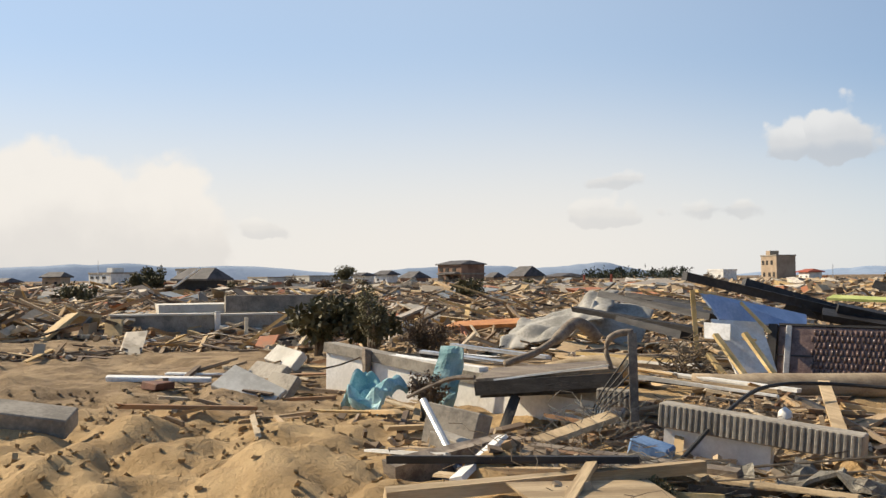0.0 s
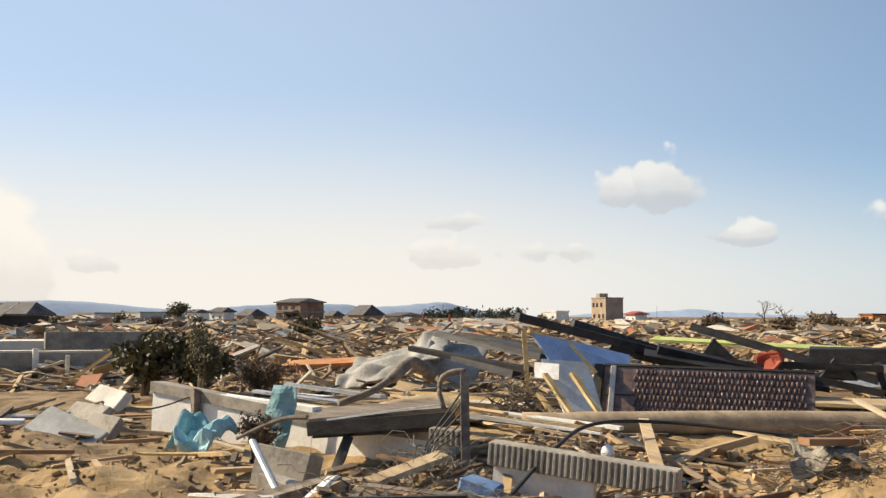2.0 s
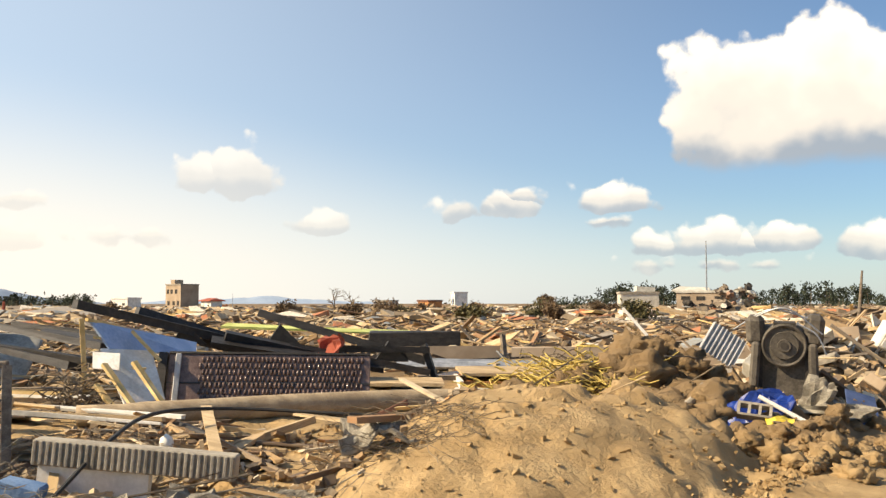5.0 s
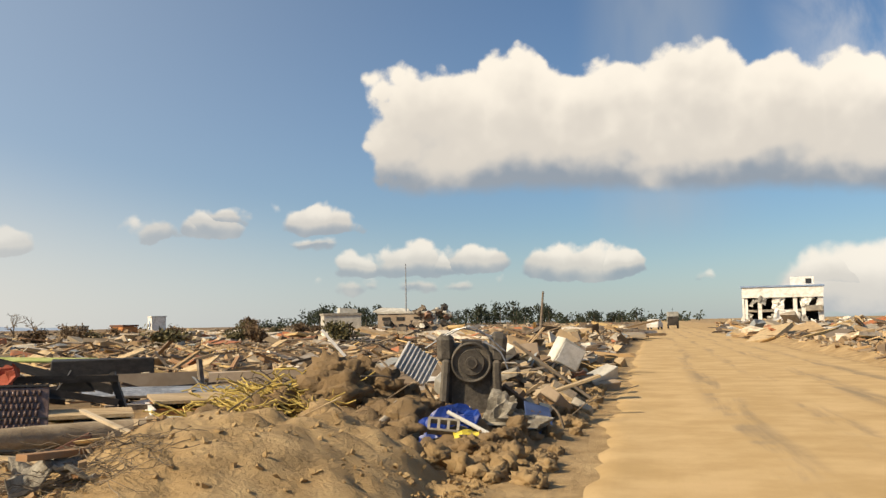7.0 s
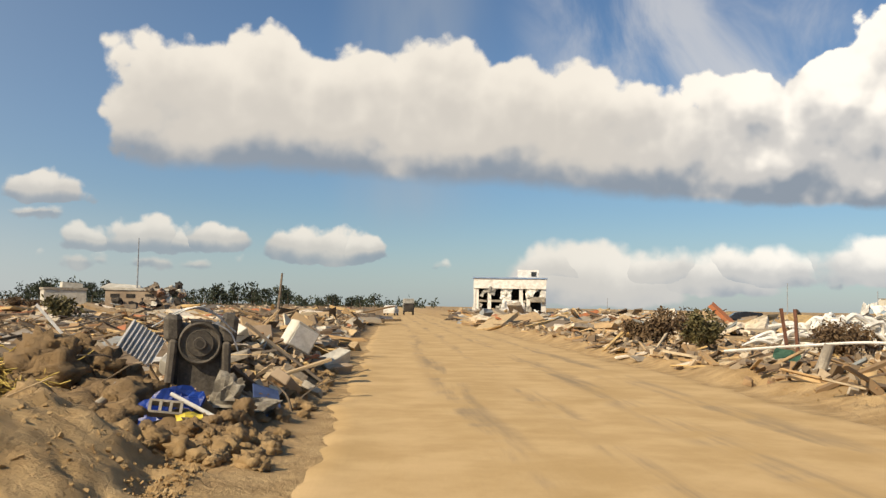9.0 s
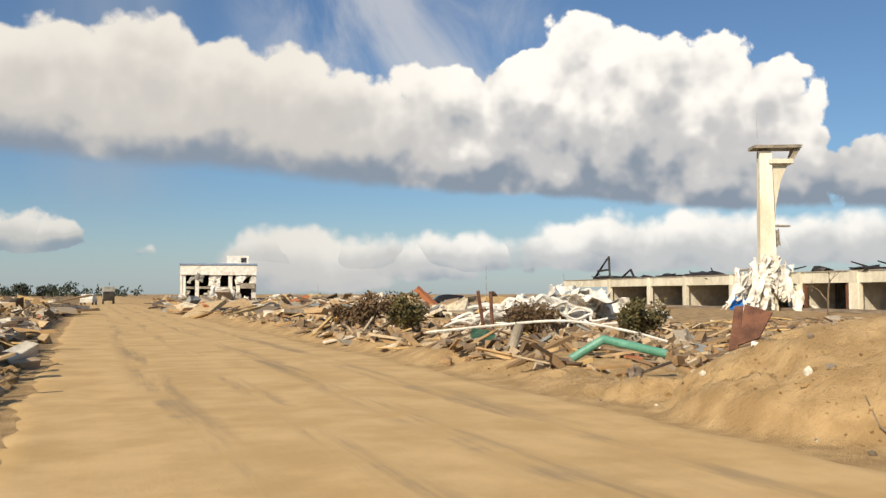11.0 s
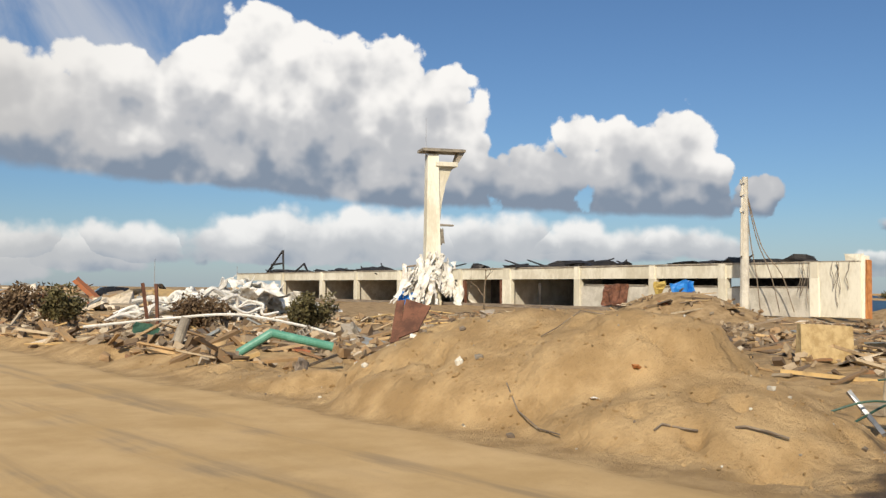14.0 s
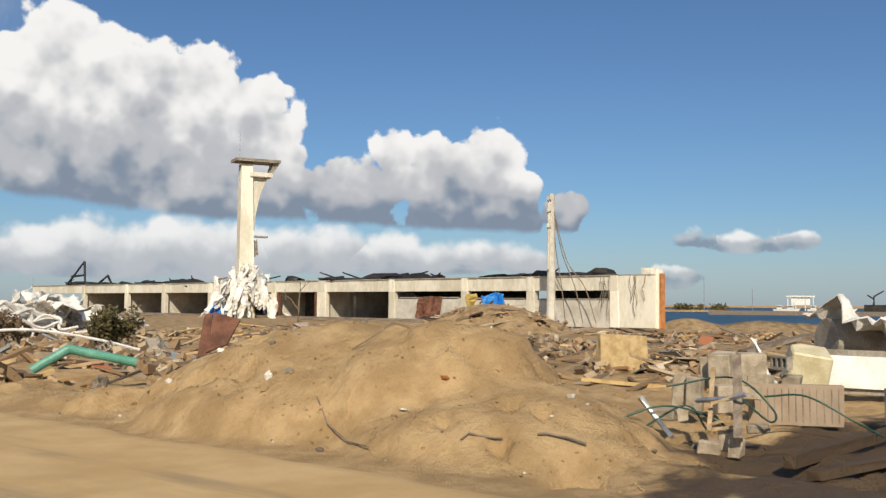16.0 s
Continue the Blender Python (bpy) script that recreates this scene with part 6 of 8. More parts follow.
# ---------------------------------------------------------------- the old machine on the left verge
def machine():
    m = Matrix.Translation((-2.80, 14.45, 0.20)) @ pose(0, 0, 0, 4, 2, 11)
    o = thing("old_machine", "grey cast machine housing with a round hub, standing upright", "machine", m)
    body = material("dusty_grey_casting", (0.055, 0.047, 0.038), (0.14, 0.12, 0.095), 3.0, 0.8, 0.5, speck=(0.06, 0.05, 0.04))
    part("housing", box(bmesh.new(), 0.74, 0.34, 1.08, pose(0, 0.05, 0), 0.05), body, o)
    part("shoulder", box(bmesh.new(), 0.26, 0.42, 0.42, pose(-0.38, 0.0, 0.80, 0, -4, 0), 0.07), body, o)
    part("shoulder", box(bmesh.new(), 0.26, 0.42, 0.46, pose(0.38, 0.0, 0.80, 0, 4, 0), 0.07), body, o)
    part("side_rib", box(bmesh.new(), 0.13, 0.46, 0.86, pose(-0.42, -0.02, 0.0, 0, 3, 0), 0.035), body, o)
    part("side_rib", box(bmesh.new(), 0.13, 0.46, 0.86, pose(0.42, -0.02, 0.0, 0, -3, 0), 0.035), body, o)
    # solid dark strips give the grooves their shade by colour
    part("groove", box(bmesh.new(), 0.05, 0.30, 0.8, pose(-0.31, -0.02, 0.02)), DARK, o)
    part("groove", box(bmesh.new(), 0.05, 0.30, 0.8, pose(0.31, -0.02, 0.02)), DARK, o)

    def disc(r0, r1, y0, y1, name, mat):
        bm = rod(bmesh.new(), (0, y0, 0.82), (0, y1, 0.82), r0, r1, 40)
        return part(name, bm, mat, o, smooth=False)

    disc(0.315, 0.305, -0.10, -0.20, "drum", body)
    bm = bmesh.new()
    for k in range(48):
        a = 2 * math.pi * k / 48
        b = 2 * math.pi * (k + 1) / 48
        tube(bm, [(0.285 * math.cos(a), -0.215, 0.82 + 0.285 * math.sin(a)), (0.285 * math.cos(b), -0.215, 0.82 + 0.285 * math.sin(b))], 0.026, 6)
    part("rim", bm, body, o)
    disc(0.20, 0.19, -0.19, -0.235, "hub_plate", body)
    disc(0.095, 0.085, -0.22, -0.275, "hub", body)
    # hole and top gap are solid too, their shade is only dark colour
    disc(0.052, 0.052, -0.26, -0.281, "hub_hole", DARK)
    part("top_gap", box(bmesh.new(), 0.3, 0.3, 0.10, pose(0, -0.03, 1.04)), DARK, o)
    for i, (a, b, c) in enumerate((((-0.5, -0.1, 1.15), (0.0, -0.25, 1.35), (0.5, -0.2, 1.0)), ((-0.7, 0, 1.0), (-0.2, -0.2, 1.32), (0.3, -0.2, 1.22)), ((0.15, -0.26, 1.15), (0.42, -0.3, 1.0), (0.55, -0.28, 0.72)))):
        part("loose_wire", tube(bmesh.new(), bend([a, b, c], 6), 0.012, 5), STEEL, o)
    return o


machine()
corr = crumpled(bmesh.new(), 0.62, 0.6, 0.012, None, 72, 3, 0.0)
for v in corr.verts:
    v.co.z += 0.022 * math.sin(v.co.x * 2 * math.pi / 0.075)
bmesh.ops.rotate(corr, verts=corr.verts[:], cent=(0, 0, 0), matrix=Matrix.Rotation(radians(90), 3, "X"))
whole("corrugated_sheet", corr, ZINC, "grey corrugated metal sheet leaning on the rubble", "sheet metal", pose(-4.0, 15.9, 0.92, -34, 34, 20))
whole("white_batten", beam(bmesh.new(), (-5.83, 16.24, 1.52), (-5.12, 16.47, 0.66), 0.06, 0.05), WHITE_PAINT, "white painted batten sticking up out of the heap", "batten")
whole("blue_plastic", crumpled(bmesh.new(), 1.0, 0.62, 0.02, pose(-2.75, 12.15, z_at(-2.75, 12.15) + 0.14, 14, -20, 25), 14, 10, 0.24, 5, 2.6), BLUE, "deep blue crumpled plastic sheet on rubble", "plastic sheet")
whole("white_pipe", rod(bmesh.new(), (-2.62, 11.99, z_at(-2.6, 12) + 0.34), (-1.95, 11.88, z_at(-1.95, 11.88) + 0.06), 0.027, 0.027, 10), WHITE_PAINT, "white plastic pipe on the blue sheet", "pipe")
whole("grey_pipe", tube(bmesh.new(), bend([(-3.44, 12.6, z_at(-3.44, 12.6) + 0.32), (-3.52, 12.2, z_at(-3.5, 12.2) + 0.12), (-3.8, 11.95, z_at(-3.8, 11.95) + 0.05)], 4), 0.055, 10), CONCRETE, "grey bent plastic pipe in the sand", "pipe")


def hollow_block(m, label="grey hollow concrete block lying on sand"):
    o = thing("hollow_block", label, "block", m, "hollow blocks")
    part("shell", box(bmesh.new(), 0.39, 0.10, 0.03, pose(0, 0, 0)), CONCRETE, o)
    part("shell", box(bmesh.new(), 0.39, 0.10, 0.03, pose(0, 0, 0.16)), CONCRETE, o)
    for x in (-0.18, -0.06, 0.06, 0.18):
        part("web", box(bmesh.new(), 0.034, 0.10, 0.13, pose(x, 0, 0.03)), CONCRETE, o)
    return o


hollow_block(pose(-2.6, 11.6, z_at(-2.6, 11.6) + 0.02, -40, 6, 10))
hollow_block(pose(17.6, 11.2, z_at(17.6, 11.2) + 0.02, 0, 0, 60))
hollow_block(pose(14.3, 4.9, 0.66, 0, 0, 55))
for i, (x, y) in enumerate(((13.3, 20.6), (14.2, 20.0), (12.4, 21.4), (13.8, 21.8), (15.0, 21.2))):
    hollow_block(pose(x, y, z_at(x, y) + 0.12 * i, 20 * i - 40, 25, 60 * i))
whole("yellow_bag", crumpled(bmesh.new(), 0.3, 0.2, 0.02, pose(-2.3, 11.6, z_at(-2.3, 11.6) + 0.04, 5, 0, 10), 6, 6, 0.08, 3, 6), YELLOW, "yellow plastic bag on sand", "bag")
whole("fishing_net", lumpy(bmesh.new(), 0.34, 0.3, 0.62, pose(-2.1, 12.85, z_at(-2.1, 12.85) + 0.14, 10, 30, 0), 0.35, 3, 4, 2.2), NET, "pale matted net bundle beside the machine", "net")
whole("fishing_net", lumpy(bmesh.new(), 0.9, 0.5, 0.3, pose(-1.95, 12.9, z_at(-1.95, 12.9) + 0.06), 0.4, 3, 9, 2.4), NET, "pale matted net bundle beside the machine", "net")
whole("blue_board", box(bmesh.new(), 0.40, 0.9, 0.03, pose(-1.65, 13.5, z_at(-1.65, 13.5) + 0.12, 24, 16, 18), 0.008, 0.01), material("navy_board", (0.03, 0.05, 0.12), (0.06, 0.09, 0.19), 4.0, 0.5), "dark blue board sunk in the sand", "board")
o = thing("pale_cabinet", "pale dented cabinet box tipped on the rubble ridge", "cabinet", pose(-1.85, 19.1, 0.72, 8, 28, 30))
part("body", box(bmesh.new(), 0.55, 0.4, 0.5, None, 0.02, 0.02), PALE_CONCRETE, o)
part("door", box(bmesh.new(), 0.46, 0.02, 0.42, pose(0, -0.21, 0.04)), WHITE_SHEET, o)
RIDGE = random.Random(21)
for i in range(44):
    y = RIDGE.uniform(14.8, 34)
    x = -2.5 + RIDGE.gauss(0, 0.75)
    s = RIDGE.uniform(0.25, 0.85)
    mat = RIDGE.choice((CONCRETE, PALE_CONCRETE, CONCRETE, BEIGE_WALL, TIMBER))
    bm = box(bmesh.new(), s, s * RIDGE.uniform(0.4, 0.9), s * RIDGE.uniform(0.2, 0.5), None, 0.015, 0.07 * s, RIDGE)
    whole("rubble_block", bm, mat, "broken masonry block on the rubble ridge", "rubble", pose(x, y, z_at(x, y) + RIDGE.uniform(-0.05, 0.25), RIDGE.uniform(-35, 35), RIDGE.uniform(-35, 35), RIDGE.uniform(0, 180)), "broken masonry")
CLODS = random.Random(33)
for i in range(190):
    y = 9.5 + 18 * CLODS.random() ** 1.8
    x = -1.15 - abs(CLODS.gauss(0, 0.55)) if i % 3 else CLODS.uniform(-6, -3)
    if i % 3 == 0:
        y = CLODS.uniform(11, 15)
    s = CLODS.uniform(0.08, 0.34) if i % 3 else CLODS.uniform(0.2, 0.75)
    whole("sand_clod", lumpy(bmesh.new(), s, s * 0.8, s * 0.7, pose(x, y, z_at(x, y) + s * 0.12, 0, 0, CLODS.uniform(0, 360)), 0.34, 3, i, 2.6), SAND, "clod of damp sand and soil", "clod", group="sand clods", smooth=True)
for i in range(26):
    x, y = CLODS.uniform(-6.5, -1.0), CLODS.uniform(10, 20)
    whole("dead_branch", tube(bmesh.new(), bend([(x, y, z_at(x, y) + 0.03), (x + CLODS.uniform(-.4, .4), y + CLODS.uniform(-.4, .4), z_at(x, y) + CLODS.uniform(0.05, 0.4)),
                                                 (x + CLODS.uniform(-.8, .8), y + CLODS.uniform(-.8, .8), z_at(x, y) + CLODS.uniform(0.1, 0.5))], 3), [0.02] * 4 + [0.01] * 3, 5),
          CLODS.choice((TWIG, OLD_TIMBER, TIMBER)), "dead branch stuck in the rubble", "branch", group="dead branches")

# ---------------------------------------------------------------- right verge
shrub(9.5, 32.9, 1.5, 1.5, BROWN_LEAF, "dark withered bush on the verge", 31, 0.14, 45)
shrub(8.9, 33.4, 0.9, 0.9, BROWN_LEAF, "dark withered bush on the verge", 35, 0.14, 40)
shrub(12.3, 36.2, 1.4, 1.6, LEAF, "olive-green bush on the verge", 32, 0.16, 60)
shrub(15.6, 24.6, 1.3, 1.4, LEAF, "dark round bush among broken blocks", 33, 0.13, 55)
shrub(14.6, 29.6, 1.2, 2.0, BROWN_LEAF, "dark flattened bush with wreckage", 34, 0.14, 55)


def car(m, paint, label, name="car"):
    o = thing(name, label, "car", m)
    bm = bmesh.new()
    prof = [(-2.1, 0.35), (-2.15, 0.85), (-1.9, 1.0), (-1.7, 1.5), (-0.3, 1.62), (0.5, 1.55), (1.2, 1.02), (2.05, 0.88), (2.15, 0.4)]
    f = [bm.verts.new((x, -0.82 if z > 1.1 else -0.88, z)) for x, z in prof]
    k = [bm.verts.new((x, 0.82 if z > 1.1 else 0.88, z)) for x, z in prof]
    bm.faces.new(f)
    bm.faces.new(k[::-1])
    for i in range(len(prof)):
        j = (i + 1) % len(prof)
        bm.faces.new((f[j], f[i], k[i], k[j]))
    part("body", bm, paint, o)
    part("side_window", slab(bmesh.new(), (-1.6, -0.87, 1.46), (0.4, -0.87, 1.50), (0.95, -0.90, 1.05), (-1.75, -0.90, 1.05), 0.02), GLASS_DARK, o)
    part("windscreen", slab(bmesh.new(), (0.6, -0.72, 1.53), (0.6, 0.72, 1.53), (1.2, 0.74, 1.08), (1.2, -0.74, 1.08), 0.02), GLASS_DARK, o)
    for x in (-1.35, 1.35):
        for y in (-0.8, 0.8):
            w = part("wheel", rod(bmesh.new(), (x, y - 0.1, 0.32), (x, y + 0.1, 0.32), 0.32, 0.32, 18), RUBBER, o)
            part("rim", rod(bmesh.new(), (x, y - 0.115, 0.32), (x, y + 0.115, 0.32), 0.19, 0.19, 12), STEEL, w)
    part("headlight", box(bmesh.new(), 0.06, 0.3, 0.14, pose(2.1, -0.6, 0.68)), WHITE_SHEET, o)
    part("headlight", box(bmesh.new(), 0.06, 0.3, 0.14, pose(2.1, 0.6, 0.68)), WHITE_SHEET, o)
    return o


car(Matrix.Translation(polar(20.9, 92, z_at(*polar(20.9, 92)[:2]))) @ pose(0, 0, 0, 0, 0, 165), CAR_PAINT, "black wrecked estate car among debris")
car(Matrix.Translation(polar(0.15, 150, 0.02)) @ pose(0, 0, 0, 0, 0, 80), WHITE_PAINT, "white car parked on the road")
truck = thing("truck", "small grey lorry parked far down the road", "truck", Matrix.Translation(polar(1.2, 165, 0.02)))
part("cargo_box", box(bmesh.new(), 1.9, 4, 1.9, pose(0, 1, 0.9), 0.03), GREY_CLOTH, truck)
part("cab", box(bmesh.new(), 1.8, 1.5, 1.5, pose(0, -1.8, 0.5), 0.1), DARK, truck)
for x in (-0.8, 0.8):
    for y in (-1.6, 2.2):
        part("wheel", rod(bmesh.new(), (x - 0.12, y, 0.4), (x + 0.12, y, 0.4), 0.4, 0.4, 14), RUBBER, truck)

# heap of white bent pipes and sheets
PIPES = random.Random(17)
heap = thing("bent_pipe_heap", "heap of white bent sheet strips and pipes", "sheet metal", Matrix.Translation(polar(26.2, 44)))
for i in range(70):
    x, y = PIPES.gauss(0, 1.5), PIPES.gauss(0, 1.0)
    top = max(0.15, 1.45 - 0.33 * abs(x))
    h = PIPES.uniform(0, 3.14)
    pts = [(x + math.cos(h) * s + PIPES.gauss(0, 0.2), y + math.sin(h) * s * 0.6, max(0.1, top * PIPES.uniform(0.4, 1.1) - 0.10 * s * s)) for s in (-1.4, -0.7, 0, 0.7, 1.4)]
    part("bent_strip", tube(bmesh.new(), bend(pts, 4), PIPES.uniform(0.06, 0.12), 6), WHITE_SHEET, heap)
heap2 = thing("bent_pipe_heap", "heap of white bent sheet strips and pipes", "sheet metal", Matrix.Translation(polar(28.6, 56)))
for i in range(50):
    x, y = PIPES.gauss(0, 1.8), PIPES.gauss(0, 1.0)
    o = part("bent_strip", crumpled(bmesh.new(), PIPES.uniform(0.5, 1.4), PIPES.uniform(0.8, 2.4), 0.03, None, 4, 6, 0.4, i), WHITE_SHEET, heap2)
    o.matrix_basis = pose(x, y, PIPES.uniform(0.2, 1.8 - 0.3 * abs(x) if abs(x) < 4 else 0.4), PIPES.uniform(-60, 60), PIPES.uniform(-40, 40), PIPES.uniform(0, 180))
for dx in (-0.12, 0.14):
    whole("rusty_post", beam(bmesh.new(), (11.7 + dx, 26.85, 0.1), (11.55 + dx * 1.6, 26.9, 1.82 - abs(dx)), 0.09, 0.09), RUST, "rusty steel post standing in rubble", "post", group="rusty posts")
whole("leaning_stump", rod(bmesh.new(), (10.15, 22.05, 0.0), (10.42, 21.95, 0.84), 0.15, 0.12, 12), CONCRETE, "grey leaning post stump", "stump")
whole("green_cloth", crumpled(bmesh.new(), 0.6, 0.5, 0.03, pose(9.9, 23.2, 0.42, 55, 20, -20), 6, 6, 0.12, 3, 3), material("dark_green_cloth", (0.02, 0.07, 0.045), (0.05, 0.13, 0.085), 4.0), "dark green folded cloth on rubble", "cloth")
whole("white_tube", tube(bmesh.new(), bend([(9.2, 25.6, 0.5), (11.0, 24.6, 0.72), (12.6, 23.6, 0.85), (14.0, 22.8, 0.6), (15.0, 22.2, 0.3)], 5), 0.04, 6), WHITE_SHEET, "long white hose curving over debris", "hose")
g = thing("green_pipe", "sea-green bent drain pipe lying on the sand", "pipe")
part("short_leg", rod(bmesh.new(), (10.1, 18.7, 0.16), (10.74, 18.38, 0.60), 0.095, 0.095, 14), GREEN, g)
part("long_leg", rod(bmesh.new(), (10.74, 18.38, 0.60), (11.9, 17.7, 0.30), 0.095, 0.095, 14), GREEN, g)
part("elbow", lumpy(bmesh.new(), 0.2, 0.2, 0.2, pose(10.74, 18.38, 0.60), 0.02, 2, 1), GREEN, g)
p = thing("rusty_plate", "rusty brown steel plate standing on the sand bank", "plate")
part("panel", slab(bmesh.new(), (9.80, 12.42, 1.42), (10.0, 12.02, 1.30), (9.66, 11.92, 0.92), (9.42, 12.12, 0.80), 0.03), RUST, p)
part("flange", slab(bmesh.new(), (9.78, 12.44, 1.42), (9.70, 12.55, 1.40), (9.32, 12.22, 0.74), (9.42, 12.12, 0.76), 0.02), RUST, p)
for x, y, sx, sy, sz, mat, label, name in ((11.15, 9.6, 0.34, 0.22, 0.12, WHITE_SHEET, "white plastic scrap on the sand bank", "plastic_scrap"), (11.9, 9.4, 0.4, 0.28, 0.2, CONCRETE, "grey stone on the sand bank", "stone"),
                                           (8.87, 6.97, 0.16, 0.10, 0.05, ORANGE, "orange and white scrap on the sand", "plastic_scrap"), (8.05, 9.1, 0.13, 0.10, 0.12, PALE_CONCRETE, "pale stone on the sand bank", "stone"),
                                           (8.3, 7.1, 0.14, 0.1, 0.03, WHITE_SHEET, "white paper scrap on sand", "paper_scrap"), (8.3, 13.2, 0.3, 0.2, 0.3, OLD_TIMBER, "dark pointed stone at the road edge", "stone"),
                                           (12.6, 16.2, 0.4, 0.2, 0.1, GREEN, "green plastic scrap on the sand", "plastic_scrap"), (8.5, 10.6, 0.12, 0.1, 0.08, WHITE_SHEET, "white plastic scrap on the sand bank", "plastic_scrap")):
    whole(name, lumpy(bmesh.new(), sx, sy, sz, pose(x, y, z_at(x, y) + sz * 0.2, 0, 12, 30), 0.35, 2, int(x * 7)), mat, label, "scrap")
for a, b, r in (((8.0, 8.2, 0), (7.55, 7.0, 0), 0.009), ((9.0, 8.6, 0.0), (9.7, 8.2, 0), 0.008), ((8.4, 5.4, 0), (8.6, 5.0, 0), 0.014), ((7.9, 6.0, 0), (8.2, 5.75, 0), 0.012), ((9.6, 9.5, 0), (9.9, 9.0, 0), 0.007)):
    pts = [(a[0] + (b[0] - a[0]) * t, a[1] + (b[1] - a[1]) * t + 0.06 * math.sin(5 * t)) for t in (0, 0.33, 0.66, 1)]
    whole("dry_stick", tube(bmesh.new(), [(x, y, z_at(x, y) + 0.02 + 0.015 * i) for i, (x, y) in enumerate(pts)], r, 5), OLD_TIMBER, "dry stick lying on the sand bank", "stick", group="sticks on the bank")
BANK = random.Random(51)
for i in range(110):
    x, y = BANK.uniform(7.3, 12.0), BANK.uniform(4.5, 14)
    s = 0.02 + 0.09 * BANK.random() ** 3
    whole("pebble", lumpy(bmesh.new(), s * 1.4, s, s, pose(x, y, z_at(x, y) + s * 0.2), 0.3, 1, i), BANK.choice((SAND, CONCRETE, OLD_TIMBER, PALE_CONCRETE)), "small stone or clod on the sand bank", "stone", group="stones on the bank")

# ---------------------------------------------------------------- ladder, stones and foundation on the right
lad = thing("wooden_ladder", "short weathered wooden ladder against stone blocks", "ladder")
part("rail", beam(bmesh.new(), (10.29, 4.36, 0.19), (11.23, 4.69, 0.83), 0.05, 0.06), TIMBER, lad)
part("rail", beam(bmesh.new(), (10.21, 4.0, 0.15), (11.14, 4.36, 0.99), 0.10, 0.08, 0, 0.006), OLD_TIMBER, lad)
for a, b in [((10.48, 4.41, 0.2), (10.49, 4.1, 0.26)), ((10.48, 4.41, 0.26), (10.49, 4.1, 0.37)), ((10.48, 4.41, 0.49), (10.5, 4.1, 0.6))]:
    part("rung", beam(bmesh.new(), a, b, 0.03, 0.035), TIMBER, lad)
STONES = random.Random(61)
SANDSTONE = material("weathered_grey_stone", (0.27, 0.22, 0.155), (0.45, 0.38, 0.28), 5.0, 0.92, 0.6)
for x, y, z, w, h in [(12.63, 5.74, 0.14, 0.24, 0.51), (12.53, 5.48, 0.15, 0.2, 0.46), (13.04, 5.53, 0.43, 0.17, 0.44), (12.94, 5.25, 0.45, 0.31, 0.49), (12.49, 5.05, 0.15, 0.25, 0.38), (13.93, 5.19, 0.43, 0.39, 0.47), (10.64, 4.28, -0.05, 0.19, 0.24), (10.38, 4.4, -0.08, 0.23, 0.18), (10.39, 4.09, -0.07, 0.13, 0.21), (11.9, 5.4, 0.09, 0.15, 0.19), (12.98, 4.87, 0.33, 0.27, 0.16), (14.48, 4.82, 0.38, 0.26, 0.17), (13.59, 4.95, 0.45, 0.31, 0.16), (11.45, 5.43, 0.13, 0.29, 0.15), (11.42, 4.21, 0.1, 0.24, 0.1)]:
    turn = math.degrees(math.atan2(-x, y))
    whole("stone_block", box(bmesh.new(), w, w * STONES.uniform(0.7, 1.1), h, pose(x, y, z, STONES.uniform(-5, 5), STONES.uniform(-7, 7), turn + STONES.uniform(-22, 22)), 0.014, 0.022, STONES),
          SANDSTONE, "grey stone block in a tumbled stack", "stone block", group="tumbled stone blocks")
f = thing("house_foundation", "low concrete foundation wall with board-marked face", "foundation")
a, b = Vector((13.36, 5.05, 0.23)), Vector((13.86, 3.92, 0.23))
part("footing", beam(bmesh.new(), a, b, 0.2, 0.55, 0, 0.01), BEIGE_WALL, f)
board_side = (b - a).normalized().cross(Vector((0, 0, 1)))
if board_side.dot(a) > 0:
    board_side = -board_side
for t in np.linspace(0.05, 0.95, 13):
    q = a.lerp(b, float(t)) + board_side * 0.101 - Vector((0, 0, 0.23))
    part("board_mark", box(bmesh.new(), 0.012, 0.012, 0.45, Matrix.Translation(q), 0, 0.003), CONCRETE, f)
part("end_wall", beam(bmesh.new(), b + (b - a).normalized() * 0.55, b + (b - a).normalized() * 1.9, 0.22, 0.5, 0, 0.01), PALE_CONCRETE, f)
part("low_kerb", beam(bmesh.new(), (13.08, 3.11, 0.02), (9.91, 3.37, 0.02), 0.12, 0.12, 0, 0.015), SAND, f)
part("low_kerb", beam(bmesh.new(), (9.43, 2.98, 0.0), (11.42, 2.49, 0.0), 0.14, 0.08, 0, 0.015), SAND, f)
wb = thing("white_wall_block", "fallen wall block with bright white face and grey concrete edges", "wall block")
part("core", slab(bmesh.new(), (17.0, 5.15, 0.86), (17.4, 3.6, 0.84), (17.3, 3.6, 0.1), (16.95, 5.15, 0.12), -0.45), CONCRETE, wb)
part("white_face", slab(bmesh.new(), (16.97, 5.0, 0.76), (17.26, 3.95, 0.74), (17.2, 3.95, 0.2), (16.93, 5.0, 0.22), 0.03), WHITE_PAINT, wb, "bright white painted face")
whole("cream_box", box(bmesh.new(), 0.65, 0.6, 0.6, pose(15.6, 5.0, 0.32, 10, -14, 25), 0.03, 0.02), material("cream_enamel", (0.55, 0.48, 0.28), (0.72, 0.66, 0.46), 3.0, 0.5), "cream dented enamel box", "box")
